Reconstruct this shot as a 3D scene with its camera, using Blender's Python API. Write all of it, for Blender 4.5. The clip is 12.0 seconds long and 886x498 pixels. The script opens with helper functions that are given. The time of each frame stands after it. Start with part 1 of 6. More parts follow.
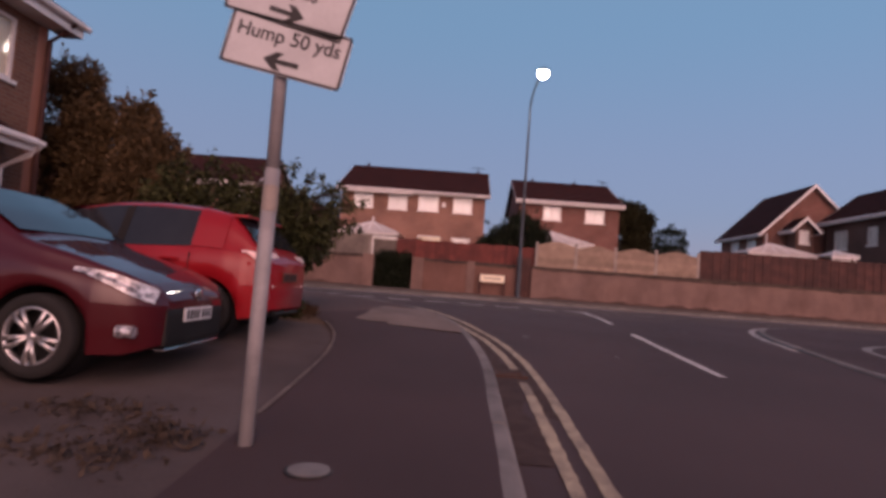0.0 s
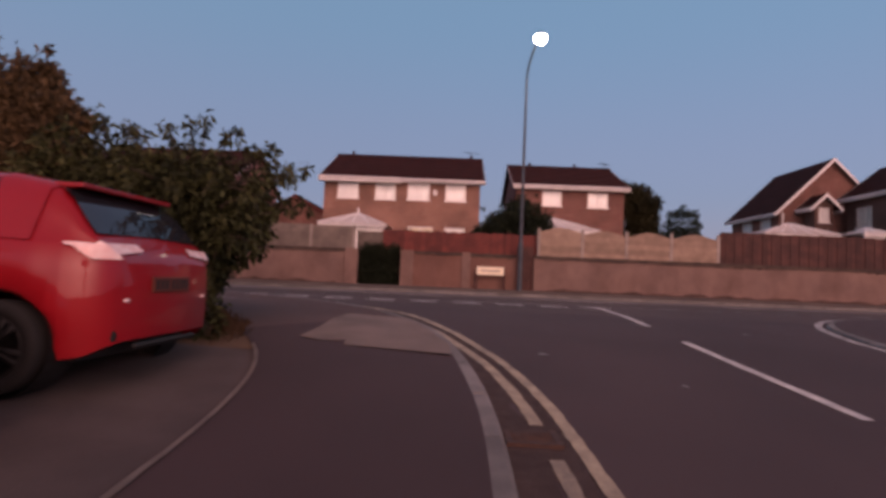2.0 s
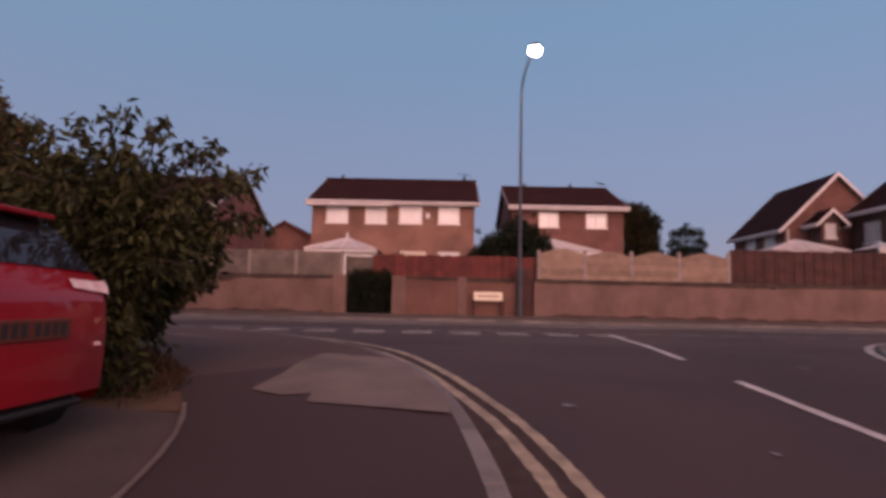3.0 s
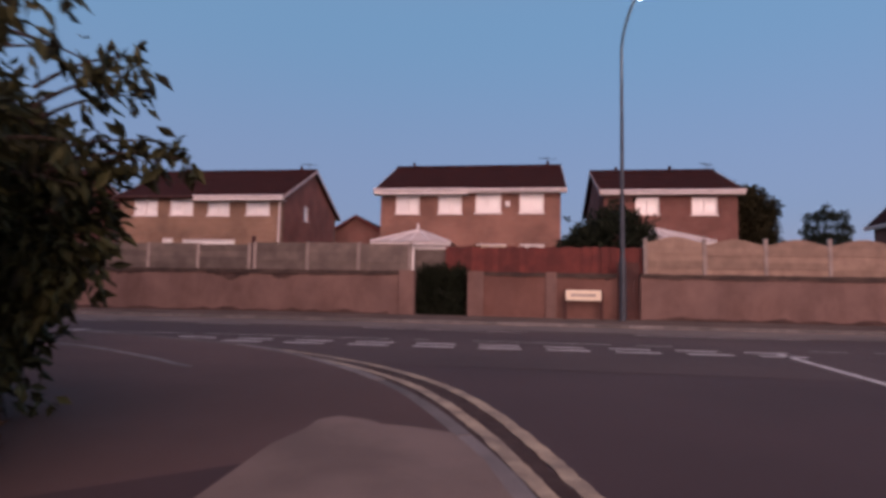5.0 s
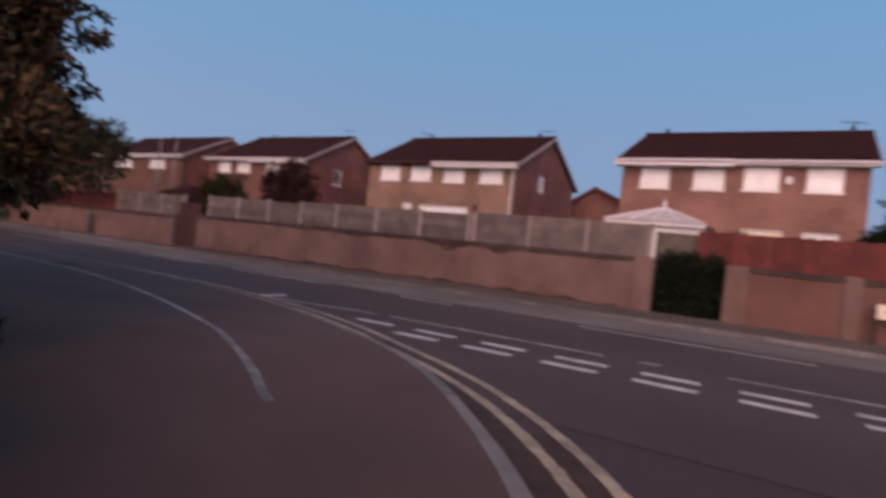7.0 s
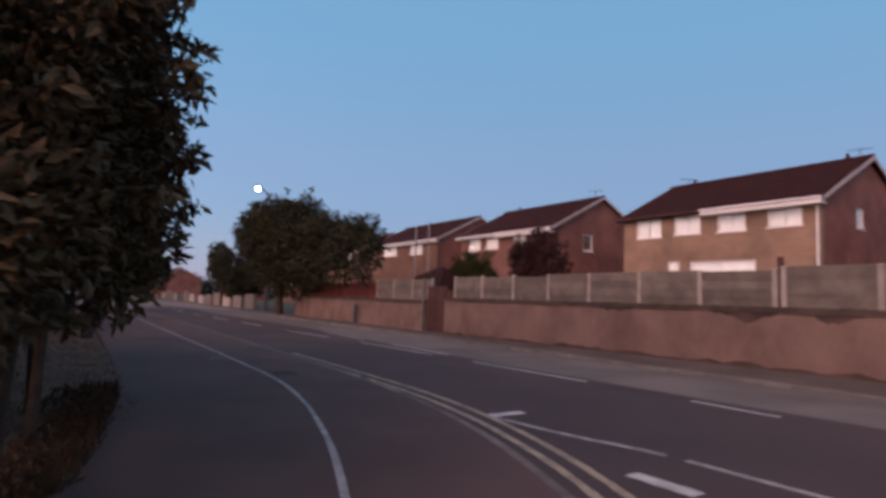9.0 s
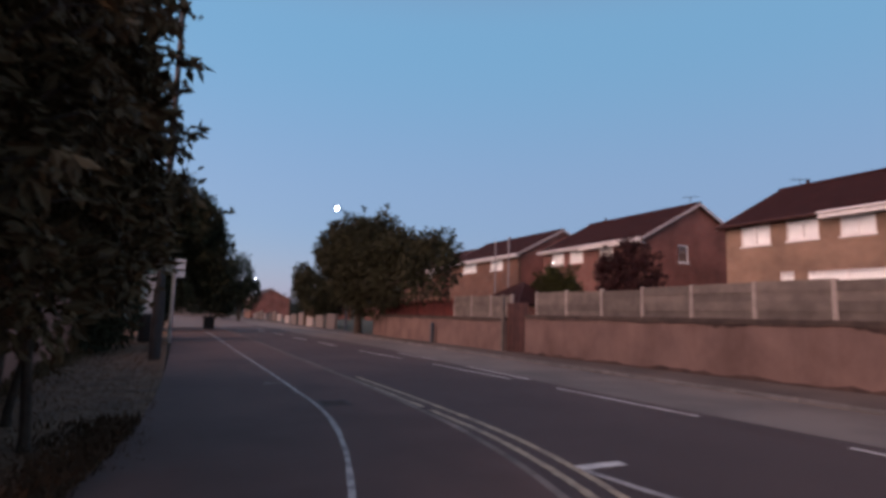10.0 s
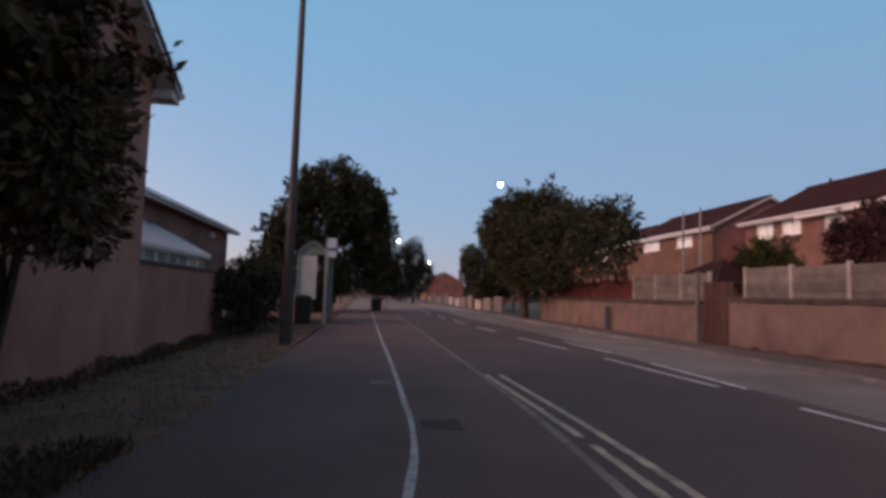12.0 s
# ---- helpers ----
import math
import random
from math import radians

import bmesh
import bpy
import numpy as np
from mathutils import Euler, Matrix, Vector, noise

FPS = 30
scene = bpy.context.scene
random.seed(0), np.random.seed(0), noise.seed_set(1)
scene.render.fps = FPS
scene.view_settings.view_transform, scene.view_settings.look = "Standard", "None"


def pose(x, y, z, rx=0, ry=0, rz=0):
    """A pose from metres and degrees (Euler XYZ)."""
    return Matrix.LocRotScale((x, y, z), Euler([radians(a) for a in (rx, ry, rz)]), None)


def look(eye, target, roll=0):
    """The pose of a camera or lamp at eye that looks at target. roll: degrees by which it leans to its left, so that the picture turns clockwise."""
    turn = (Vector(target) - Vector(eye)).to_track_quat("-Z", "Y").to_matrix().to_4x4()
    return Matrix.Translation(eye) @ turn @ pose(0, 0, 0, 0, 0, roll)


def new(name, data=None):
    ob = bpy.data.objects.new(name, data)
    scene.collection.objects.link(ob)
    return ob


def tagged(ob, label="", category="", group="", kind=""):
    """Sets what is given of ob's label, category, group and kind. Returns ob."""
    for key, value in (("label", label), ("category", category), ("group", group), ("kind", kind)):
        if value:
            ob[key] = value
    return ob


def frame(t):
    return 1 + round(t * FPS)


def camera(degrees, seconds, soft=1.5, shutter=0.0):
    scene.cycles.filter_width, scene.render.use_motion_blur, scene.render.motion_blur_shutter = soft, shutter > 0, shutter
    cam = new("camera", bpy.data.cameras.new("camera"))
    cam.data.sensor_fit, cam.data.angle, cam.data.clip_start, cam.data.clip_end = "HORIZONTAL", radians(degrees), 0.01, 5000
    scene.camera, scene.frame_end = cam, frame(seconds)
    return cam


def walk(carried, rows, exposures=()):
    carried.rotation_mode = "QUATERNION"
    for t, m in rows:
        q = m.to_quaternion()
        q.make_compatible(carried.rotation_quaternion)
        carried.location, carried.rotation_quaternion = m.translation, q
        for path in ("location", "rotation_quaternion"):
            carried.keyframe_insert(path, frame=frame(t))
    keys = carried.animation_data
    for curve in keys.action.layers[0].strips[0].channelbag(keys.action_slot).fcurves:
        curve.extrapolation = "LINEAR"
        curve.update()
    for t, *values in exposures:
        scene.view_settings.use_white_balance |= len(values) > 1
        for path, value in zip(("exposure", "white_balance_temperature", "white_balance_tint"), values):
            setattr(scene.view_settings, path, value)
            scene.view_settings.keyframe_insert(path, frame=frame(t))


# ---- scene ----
cam = camera(74.7, 12.0, soft=3.5, shutter=0.5)
PATH = [
    (0, (0.365, -0.084, 1.216), (0.306, 1.912, 1.335), 4.3),
    (0.5, (0.402, 0.617, 1.21), (0.292, 2.61, 1.327), 2.9),
    (1, (0.427, 1.27, 1.256), (0.32, 3.265, 1.343), 2.2),
    (1.5, (0.502, 1.86, 1.265), (0.457, 3.86, 1.295), 4.8),
    (2, (0.475, 2.496, 1.287), (0.43, 4.493, 1.383), 2.4),
    (2.5, (0.507, 3.196, 1.303), (0.568, 5.192, 1.396), 2.2),
    (3, (0.452, 3.866, 1.328), (0.425, 5.857, 1.512), 1.2),
    (3.5, (0.441, 4.606, 1.356), (0.195, 6.581, 1.55), 3.6),
    (5.3, (0.198, 7.482, 1.494), (-0.094, 9.454, 1.654), 1.1),
    (5.5, (0.213, 7.732, 1.53), (-0.082, 9.704, 1.676), 1.9),
    (6, (0.275, 8.086, 1.653), (-0.216, 10.025, 1.658), 4.7),
    (6.5, (0.152, 8.701, 1.764), (-0.428, 10.612, 1.878), 4.5),
    (7, (-0.128, 9.466, 1.811), (-1.179, 11.168, 1.822), 6.4),
    (7.2, (-0.26, 9.746, 1.813), (-1.432, 11.365, 1.869), 5.2),
    (8.8, (-1.974, 11.596, 2.107), (-3.618, 12.722, 2.268), 1.4),
    (9, (-2.171, 11.907, 2.125), (-3.842, 12.990, 2.302), 2.1),
    (9.5, (-2.725, 12.388, 2.122), (-4.508, 13.263, 2.348), 1.5),
    (10, (-3.377, 12.864, 2.119), (-5.183, 13.696, 2.349), 1.6),
    (10.5, (-4.132, 13.378, 2.09), (-6.021, 14.025, 2.224), 2.2),
    (11, (-4.872, 13.825, 2.052), (-6.788, 14.389, 2.168), 0.3),
    (11.5, (-5.530, 14.109, 2.074), (-7.495, 14.461, 2.185), 1.9),
    (12, (-6.289, 14.344, 2.063), (-8.265, 14.609, 2.22), 1.8),
]
walk(cam, [(t, look(eye, target, roll)) for t, eye, target, roll in PATH], [(0.0, 2.25, 6900, 23), (1.5, 2.25, 7030, 21), (2.5, 2.22, 7350, 29), (3.5, 2.24, 7250, 29), (5.5, 2.28, 6340, 16), (7.0, 2.38, 6280, 11), (9.0, 2.56, 6340, 9), (10.5, 2.54, 6450, 8), (12.0, 2.56, 6640, 7)])

# ---- dusk light: afterglow low to the south, blue sky to the north ----
world = bpy.data.worlds.new("dusk")
scene.world = world
world.use_nodes = True
wn, wl = world.node_tree.nodes, world.node_tree.links
sky = wn.new("ShaderNodeTexSky")
sky.sky_type = "NISHITA"
sky.sun_disc = False
sky.sun_elevation = radians(1.0)
sky.sun_rotation = radians(232)
sky.altitude = 30
sky.air_density, sky.dust_density, sky.ozone_density = 1.0, 1.0, 3.0
# twilight: the sun has gone, so the scattered blue of the high air outweighs the low glow
sky_at, sky_sep, sky_ramp = wn.new("ShaderNodeTexCoord"), wn.new("ShaderNodeSeparateXYZ"), wn.new("ShaderNodeValToRGB")
wl.new(sky_at.outputs["Generated"], sky_sep.inputs[0])
wl.new(sky_sep.outputs["Z"], sky_ramp.inputs["Fac"])
sr = sky_ramp.color_ramp
sr.interpolation = "EASE"
sr.elements[0].position, sr.elements[0].color = 0.0, (0.054, 0.0585, 0.088, 1)
sr.elements[1].position, sr.elements[1].color = 1.0, (0.028, 0.027, 0.041, 1)
for pos, col in ((0.16, (0.041, 0.0575, 0.09)), (0.45, (0.031, 0.0615, 0.0945)), (0.62, (0.034, 0.043, 0.066))):
    sr.elements.new(pos).color = (*col, 1)
sky_mix = wn.new("ShaderNodeMix")
sky_mix.data_type, sky_mix.blend_type = "RGBA", "ADD"
sky_mix.inputs["Factor"].default_value = 0.02
wl.new(sky_ramp.outputs["Color"], sky_mix.inputs["A"])
wl.new(sky.outputs["Color"], sky_mix.inputs["B"])
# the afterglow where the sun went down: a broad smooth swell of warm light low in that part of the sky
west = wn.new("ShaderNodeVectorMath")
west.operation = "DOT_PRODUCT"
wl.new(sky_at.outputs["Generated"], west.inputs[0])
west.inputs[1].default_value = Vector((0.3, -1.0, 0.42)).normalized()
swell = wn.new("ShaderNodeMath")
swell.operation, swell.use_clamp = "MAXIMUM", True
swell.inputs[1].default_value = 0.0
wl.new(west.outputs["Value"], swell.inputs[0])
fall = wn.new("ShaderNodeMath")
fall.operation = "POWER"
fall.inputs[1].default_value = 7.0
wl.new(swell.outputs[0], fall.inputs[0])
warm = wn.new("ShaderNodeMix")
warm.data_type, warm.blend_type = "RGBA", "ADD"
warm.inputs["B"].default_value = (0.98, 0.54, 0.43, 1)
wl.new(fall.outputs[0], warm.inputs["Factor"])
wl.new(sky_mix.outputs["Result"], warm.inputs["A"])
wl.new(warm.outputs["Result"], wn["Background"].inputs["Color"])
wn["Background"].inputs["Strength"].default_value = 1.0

# ---- materials ----


def ramp_mix(nt, fac, a, b, lo=0.35, hi=0.65):
    r = nt.nodes.new("ShaderNodeValToRGB")
    r.color_ramp.elements[0].position, r.color_ramp.elements[1].position = lo, hi
    r.color_ramp.elements[0].color, r.color_ramp.elements[1].color = (*a, 1), (*b, 1)
    nt.links.new(fac, r.inputs["Fac"])
    return r.outputs["Color"]


def material(name, a, b=None, rough=0.8, scale=3.0, grain=60.0, bump=0.2, metal=0.0, detail=6.0, spec=0.5, vary=0.0, lo=0.35, hi=0.65, dist=0.01):
    """Two tones mixed by broad stains and fine grain, with a fine relief; vary: spread of brightness between objects."""
    b = b or tuple(c * 0.75 for c in a)
    m = bpy.data.materials.new(name)
    m.use_nodes = True
    nt = m.node_tree
    p = nt.nodes["Principled BSDF"]
    tc = nt.nodes.new("ShaderNodeTexCoord")
    n1, n2 = nt.nodes.new("ShaderNodeTexNoise"), nt.nodes.new("ShaderNodeTexNoise")
    n1.inputs["Scale"].default_value, n1.inputs["Detail"].default_value = scale, detail
    n2.inputs["Scale"].default_value, n2.inputs["Detail"].default_value = grain, 3.0
    for n in (n1, n2):
        nt.links.new(tc.outputs["Object"], n.inputs["Vector"])
    add = nt.nodes.new("ShaderNodeMath")
    add.operation = "MULTIPLY_ADD"
    nt.links.new(n2.outputs["Fac"], add.inputs[0])
    add.inputs[1].default_value = 0.35
    sub = nt.nodes.new("ShaderNodeMath")
    sub.operation = "SUBTRACT"
    nt.links.new(n1.outputs["Fac"], sub.inputs[0])
    sub.inputs[1].default_value = 0.175
    nt.links.new(sub.outputs[0], add.inputs[2])
    col = ramp_mix(nt, add.outputs[0], a, b, lo, hi)
    if vary:
        oi = nt.nodes.new("ShaderNodeObjectInfo")
        hsv = nt.nodes.new("ShaderNodeHueSaturation")
        mr = nt.nodes.new("ShaderNodeMapRange")
        mr.inputs["To Min"].default_value, mr.inputs["To Max"].default_value = 1 - vary, 1 + vary
        nt.links.new(oi.outputs["Random"], mr.inputs["Value"])
        nt.links.new(mr.outputs["Result"], hsv.inputs["Value"])
        nt.links.new(col, hsv.inputs["Color"])
        col = hsv.outputs["Color"]
    nt.links.new(col, p.inputs["Base Color"])
    p.inputs["Roughness"].default_value, p.inputs["Metallic"].default_value = rough, metal
    p.inputs["Specular IOR Level"].default_value = spec
    if bump:
        bp = nt.nodes.new("ShaderNodeBump")
        bp.inputs["Strength"].default_value, bp.inputs["Distance"].default_value = bump, dist
        nt.links.new(n2.outputs["Fac"], bp.inputs["Height"])
        nt.links.new(bp.outputs["Normal"], p.inputs["Normal"])
    return m


def brick_material(name, a, b, mortar, length=0.225, height=0.075, gap=0.012, rough=0.9, stain=(0.6, 1.1)):
    """Brickwork laid along x + y and z, with stained patches."""
    m = bpy.data.materials.new(name)
    m.use_nodes = True
    nt = m.node_tree
    p = nt.nodes["Principled BSDF"]
    tc = nt.nodes.new("ShaderNodeTexCoord")
    sep, com = nt.nodes.new("ShaderNodeSeparateXYZ"), nt.nodes.new("ShaderNodeCombineXYZ")
    s = nt.nodes.new("ShaderNodeMath")
    nt.links.new(tc.outputs["Object"], sep.inputs[0])
    nt.links.new(sep.outputs["X"], s.inputs[0])
    nt.links.new(sep.outputs["Y"], s.inputs[1])
    nt.links.new(s.outputs[0], com.inputs["X"])
    nt.links.new(sep.outputs["Z"], com.inputs["Y"])
    br = nt.nodes.new("ShaderNodeTexBrick")
    br.inputs["Scale"].default_value = 1.0
    br.inputs["Brick Width"].default_value, br.inputs["Row Height"].default_value = length, height
    br.inputs["Mortar Size"].default_value, br.inputs["Mortar Smooth"].default_value = gap, 0.3
    br.inputs["Color1"].default_value, br.inputs["Color2"].default_value, br.inputs["Mortar"].default_value = (*a, 1), (*b, 1), (*mortar, 1)
    nt.links.new(com.outputs[0], br.inputs["Vector"])
    n = nt.nodes.new("ShaderNodeTexNoise")
    n.inputs["Scale"].default_value, n.inputs["Detail"].default_value = 0.7, 8.0
    nt.links.new(tc.outputs["Object"], n.inputs["Vector"])
    mr = nt.nodes.new("ShaderNodeMapRange")
    mr.inputs["From Min"].default_value, mr.inputs["From Max"].default_value = 0.3, 0.7
    mr.inputs["To Min"].default_value, mr.inputs["To Max"].default_value = stain
    nt.links.new(n.outputs["Fac"], mr.inputs["Value"])
    hsv = nt.nodes.new("ShaderNodeHueSaturation")
    nt.links.new(br.outputs["Color"], hsv.inputs["Color"])
    nt.links.new(mr.outputs["Result"], hsv.inputs["Value"])
    nt.links.new(hsv.outputs["Color"], p.inputs["Base Color"])
    p.inputs["Roughness"].default_value = rough
    bp = nt.nodes.new("ShaderNodeBump")
    bp.inputs["Strength"].default_value, bp.inputs["Distance"].default_value = 0.4, 0.01
    bp.invert = True
    nt.links.new(br.outputs["Fac"], bp.inputs["Height"])
    nt.links.new(bp.outputs["Normal"], p.inputs["Normal"])
    return m


def render_material(name, a, b, dark):
    """Weathered masonry: blotches, vertical streaks and fine pitting."""
    m = material(name, a, b, 0.92, 0.8, 60.0, 0.5, detail=9, spec=0.2)
    nt = m.node_tree
    p = nt.nodes["Principled BSDF"]
    base = p.inputs["Base Color"].links[0].from_socket
    tc, mp, n = nt.nodes.new("ShaderNodeTexCoord"), nt.nodes.new("ShaderNodeMapping"), nt.nodes.new("ShaderNodeTexNoise")
    mp.inputs["Scale"].default_value = (0.8, 0.8, 0.45)
    n.inputs["Scale"].default_value, n.inputs["Detail"].default_value, n.inputs["Roughness"].default_value = 1.3, 7.0, 0.65
    nt.links.new(tc.outputs["Object"], mp.inputs["Vector"])
    nt.links.new(mp.outputs["Vector"], n.inputs["Vector"])
    streak = ramp_mix(nt, n.outputs["Fac"], (1, 1, 1), dark, 0.42, 0.8)
    mul = nt.nodes.new("ShaderNodeMix")
    mul.data_type, mul.blend_type = "RGBA", "MULTIPLY"
    mul.inputs["Factor"].default_value = 1.0
    nt.links.new(base, mul.inputs["A"])
    nt.links.new(streak, mul.inputs["B"])
    nt.links.new(mul.outputs["Result"], p.inputs["Base Color"])
    return m


def glow_material(name, colour, strength):
    m = bpy.data.materials.new(name)
    m.use_nodes = True
    p = m.node_tree.nodes["Principled BSDF"]
    p.inputs["Base Color"].default_value = (0.8, 0.8, 0.8, 1)
    p.inputs["Emission Color"].default_value = (*colour, 1)
    p.inputs["Emission Strength"].default_value = strength
    return m


def glass_material(name, tint=(0.9, 0.95, 0.95), rough=0.02):
    m = bpy.data.materials.new(name)
    m.use_nodes = True
    p = m.node_tree.nodes["Principled BSDF"]
    p.inputs["Base Color"].default_value = (*tint, 1)
    p.inputs["Roughness"].default_value = rough
    p.inputs["Transmission Weight"].default_value = 1.0
    p.inputs["IOR"].default_value = 1.45
    return m


def paint_material(name, colour, coat=1.0):
    m = material(name, colour, tuple(c * 0.9 for c in colour), 0.5, 2.0, 300.0, 0.0, spec=0.15)
    p = m.node_tree.nodes["Principled BSDF"]
    p.inputs["Coat Weight"].default_value, p.inputs["Coat Roughness"].default_value = coat, 0.04
    return m


def leaf_material(name, a, b, rough=0.55, spread=0.45):
    m = material(name, a, b, rough, 1.5, 20.0, 0.0, spec=0.1)
    nt = m.node_tree
    p = nt.nodes["Principled BSDF"]
    g, hsv, mr = nt.nodes.new("ShaderNodeNewGeometry"), nt.nodes.new("ShaderNodeHueSaturation"), nt.nodes.new("ShaderNodeMapRange")
    mr.inputs["To Min"].default_value, mr.inputs["To Max"].default_value = 1 - spread, 1 + spread
    nt.links.new(g.outputs["Random Per Island"], mr.inputs["Value"])
    nt.links.new(mr.outputs["Result"], hsv.inputs["Value"])
    nt.links.new(p.inputs["Base Color"].links[0].from_socket, hsv.inputs["Color"])
    nt.links.new(hsv.outputs["Color"], p.inputs["Base Color"])
    return m


ASPHALT = material("asphalt", (0.063, 0.0392, 0.0395), (0.042, 0.0262, 0.0266), 0.85, 0.35, 140.0, 0.5, detail=8)
MAIN_ASPHALT = material("main road asphalt", (0.078, 0.052, 0.048), (0.053, 0.035, 0.033), 0.85, 0.35, 140.0, 0.5, detail=8)
# sky's low-angle sheen on far asphalt, put into the colour; far walls share it
ROAD_BEYOND = material("pale far tone with sky sheen", (0.17, 0.137, 0.118), (0.12, 0.098, 0.086), 0.85, 0.4, 110.0, 0.4, detail=8)
# worn surface, with some of the sky's gloss put into its tone
FAR_LANE = material("worn asphalt with sky gloss", (0.185, 0.162, 0.14), (0.112, 0.1, 0.09), 0.85, 0.5, 120.0, 0.4, detail=8)
FOOTWAY = material("footway asphalt", (0.055, 0.033, 0.034), (0.037, 0.0224, 0.0232), 0.88, 0.5, 160.0, 0.5, detail=8)
# same footway, redder and paler: the lens's red veil put into the colour
RED_FOOTWAY = material("footway asphalt with red veil", (0.112, 0.069, 0.06), (0.076, 0.047, 0.041), 0.88, 0.6, 160.0, 0.5, detail=8)
FAR_FOOT = material("footway flags", (0.115, 0.09, 0.077), (0.072, 0.058, 0.051), 0.9, 0.8, 90.0, 0.4)
DIRT = material("channel dirt", (0.034, 0.018, 0.014), (0.056, 0.034, 0.028), 0.95, 6.0, 60.0, 0.8)
CONC_DARK = material("weathered kerb", (0.21, 0.178, 0.155), (0.12, 0.102, 0.09), 0.9, 3.0, 90.0, 0.4, vary=0.2)
CONCRETE = material("kerb concrete", (0.19, 0.18, 0.17), (0.12, 0.115, 0.11), 0.88, 3.0, 90.0, 0.4, vary=0.2)
PATCH = material("concrete patch", (0.2, 0.16, 0.135), (0.135, 0.108, 0.092), 0.9, 1.6, 110.0, 0.5)
DRIVE = material("drive paving", (0.098, 0.076, 0.071), (0.055, 0.042, 0.04), 0.9, 1.2, 70.0, 0.6)
VERGE = material("dry grass ground", (0.16, 0.095, 0.052), (0.08, 0.048, 0.028), 0.95, 1.5, 60.0, 0.8)
EARTH = material("earth and grass", (0.05, 0.05, 0.025), (0.03, 0.035, 0.018), 0.95, 0.3, 30.0, 0.6)
PATH_LINE = material("path line paint", (0.45, 0.43, 0.41), (0.2, 0.19, 0.185), 0.75, 5.0, 40.0, 0.3)
WHITE_LINE = material("white road paint", (0.68, 0.665, 0.63), (0.34, 0.33, 0.32), 0.7, 4.0, 45.0, 0.3, lo=0.3, hi=0.75)
FADED_LINE = material("worn road paint", (0.26, 0.25, 0.24), (0.1, 0.097, 0.095), 0.75, 5.0, 40.0, 0.3)
YELLOW_LINE = material("yellow road paint", (0.43, 0.355, 0.24), (0.19, 0.155, 0.115), 0.7, 5.0, 45.0, 0.3, lo=0.36, hi=0.7)
RUST = material("rusty iron", (0.075, 0.038, 0.026), (0.04, 0.022, 0.017), 0.85, 12.0, 90.0, 0.4)
IRON = material("cast iron", (0.05, 0.045, 0.042), (0.03, 0.026, 0.025), 0.6, 8.0, 80.0, 0.3, 0.6)
LID = material("grey cover", (0.22, 0.21, 0.2), (0.15, 0.145, 0.14), 0.8, 8.0, 80.0, 0.4)
STEEL = material("galvanised steel", (0.29, 0.285, 0.295), (0.22, 0.217, 0.225), 0.6, 6.0, 50.0, 0.1, 0.0)
# blue of the reflected sky is put into this column colour
DARK_STEEL = material("column steel with sky blue", (0.06, 0.078, 0.095), (0.04, 0.052, 0.065), 0.5, 5.0, 50.0, 0.1, 0.3)
COLUMN = material("dull brown-grey column", (0.05, 0.044, 0.042), (0.034, 0.03, 0.029), 0.6, 5.0, 50.0, 0.1, 0.2)
WALL_RENDER = render_material("weathered wall", (0.222, 0.152, 0.131), (0.16, 0.11, 0.097), (0.62, 0.57, 0.55))
WALL_RED = render_material("weathered red wall", (0.2, 0.112, 0.09), (0.15, 0.085, 0.07), (0.62, 0.57, 0.55))
COPING = material("mossy coping", (0.075, 0.055, 0.045), (0.04, 0.03, 0.026), 0.95, 2.0, 40.0, 0.6)
STAIN = material("damp stain", (0.04, 0.026, 0.023), (0.085, 0.054, 0.046), 0.95, 2.5, 40.0, 0.5)
# warm light on these north faces is put into the pink-brown tone
WALL_SOUTH = render_material("weathered wall toned by warm light", (0.37, 0.19, 0.14), (0.29, 0.15, 0.115), (0.7, 0.66, 0.64))
BRICK_A = brick_material("house brick pale", (0.31, 0.195, 0.13), (0.26, 0.155, 0.105), (0.3, 0.235, 0.18))
BRICK_E = brick_material("house brick orange red", (0.305, 0.155, 0.115), (0.255, 0.125, 0.094), (0.28, 0.19, 0.15))
BRICK_D = brick_material("house brick dark", (0.11, 0.055, 0.045), (0.085, 0.043, 0.036), (0.12, 0.085, 0.07))
BRICK_G = brick_material("gable brick red", (0.28, 0.1, 0.076), (0.23, 0.08, 0.062), (0.24, 0.135, 0.108))
BRICK_B = brick_material("house brick red", (0.23, 0.095, 0.075), (0.18, 0.07, 0.058), (0.24, 0.16, 0.13))
BRICK_C = brick_material("house brick brown", (0.2, 0.095, 0.06), (0.15, 0.07, 0.048), (0.2, 0.14, 0.11))
ROOF = material("roof tile", (0.04, 0.014, 0.013), (0.024, 0.009, 0.009), 0.95, 2.0, 25.0, 0.6, spec=0.15, dist=0.03)
ROOF_PALE = material("grey roof tile", (0.09, 0.075, 0.075), (0.055, 0.046, 0.046), 0.85, 2.0, 25.0, 0.6, dist=0.03)
OLD_TRIM = material("weathered trim paint", (0.52, 0.44, 0.41), (0.4, 0.33, 0.31), 0.6, 3.0, 60.0, 0.0)
UPVC = material("white plastic", (0.78, 0.77, 0.76), (0.68, 0.67, 0.66), 0.4, 3.0, 60.0, 0.0)
BLIND = material("white window blind", (0.85, 0.83, 0.82), (0.74, 0.72, 0.71), 0.8, 2.5, 40.0, 0.1)
PALE_ROOM = material("warm blind", (0.8, 0.7, 0.52), (0.7, 0.58, 0.4), 0.8, 2.5, 40.0, 0.1)
DARK_ROOM = material("dark interior", (0.05, 0.04, 0.04), (0.03, 0.025, 0.025), 0.9)
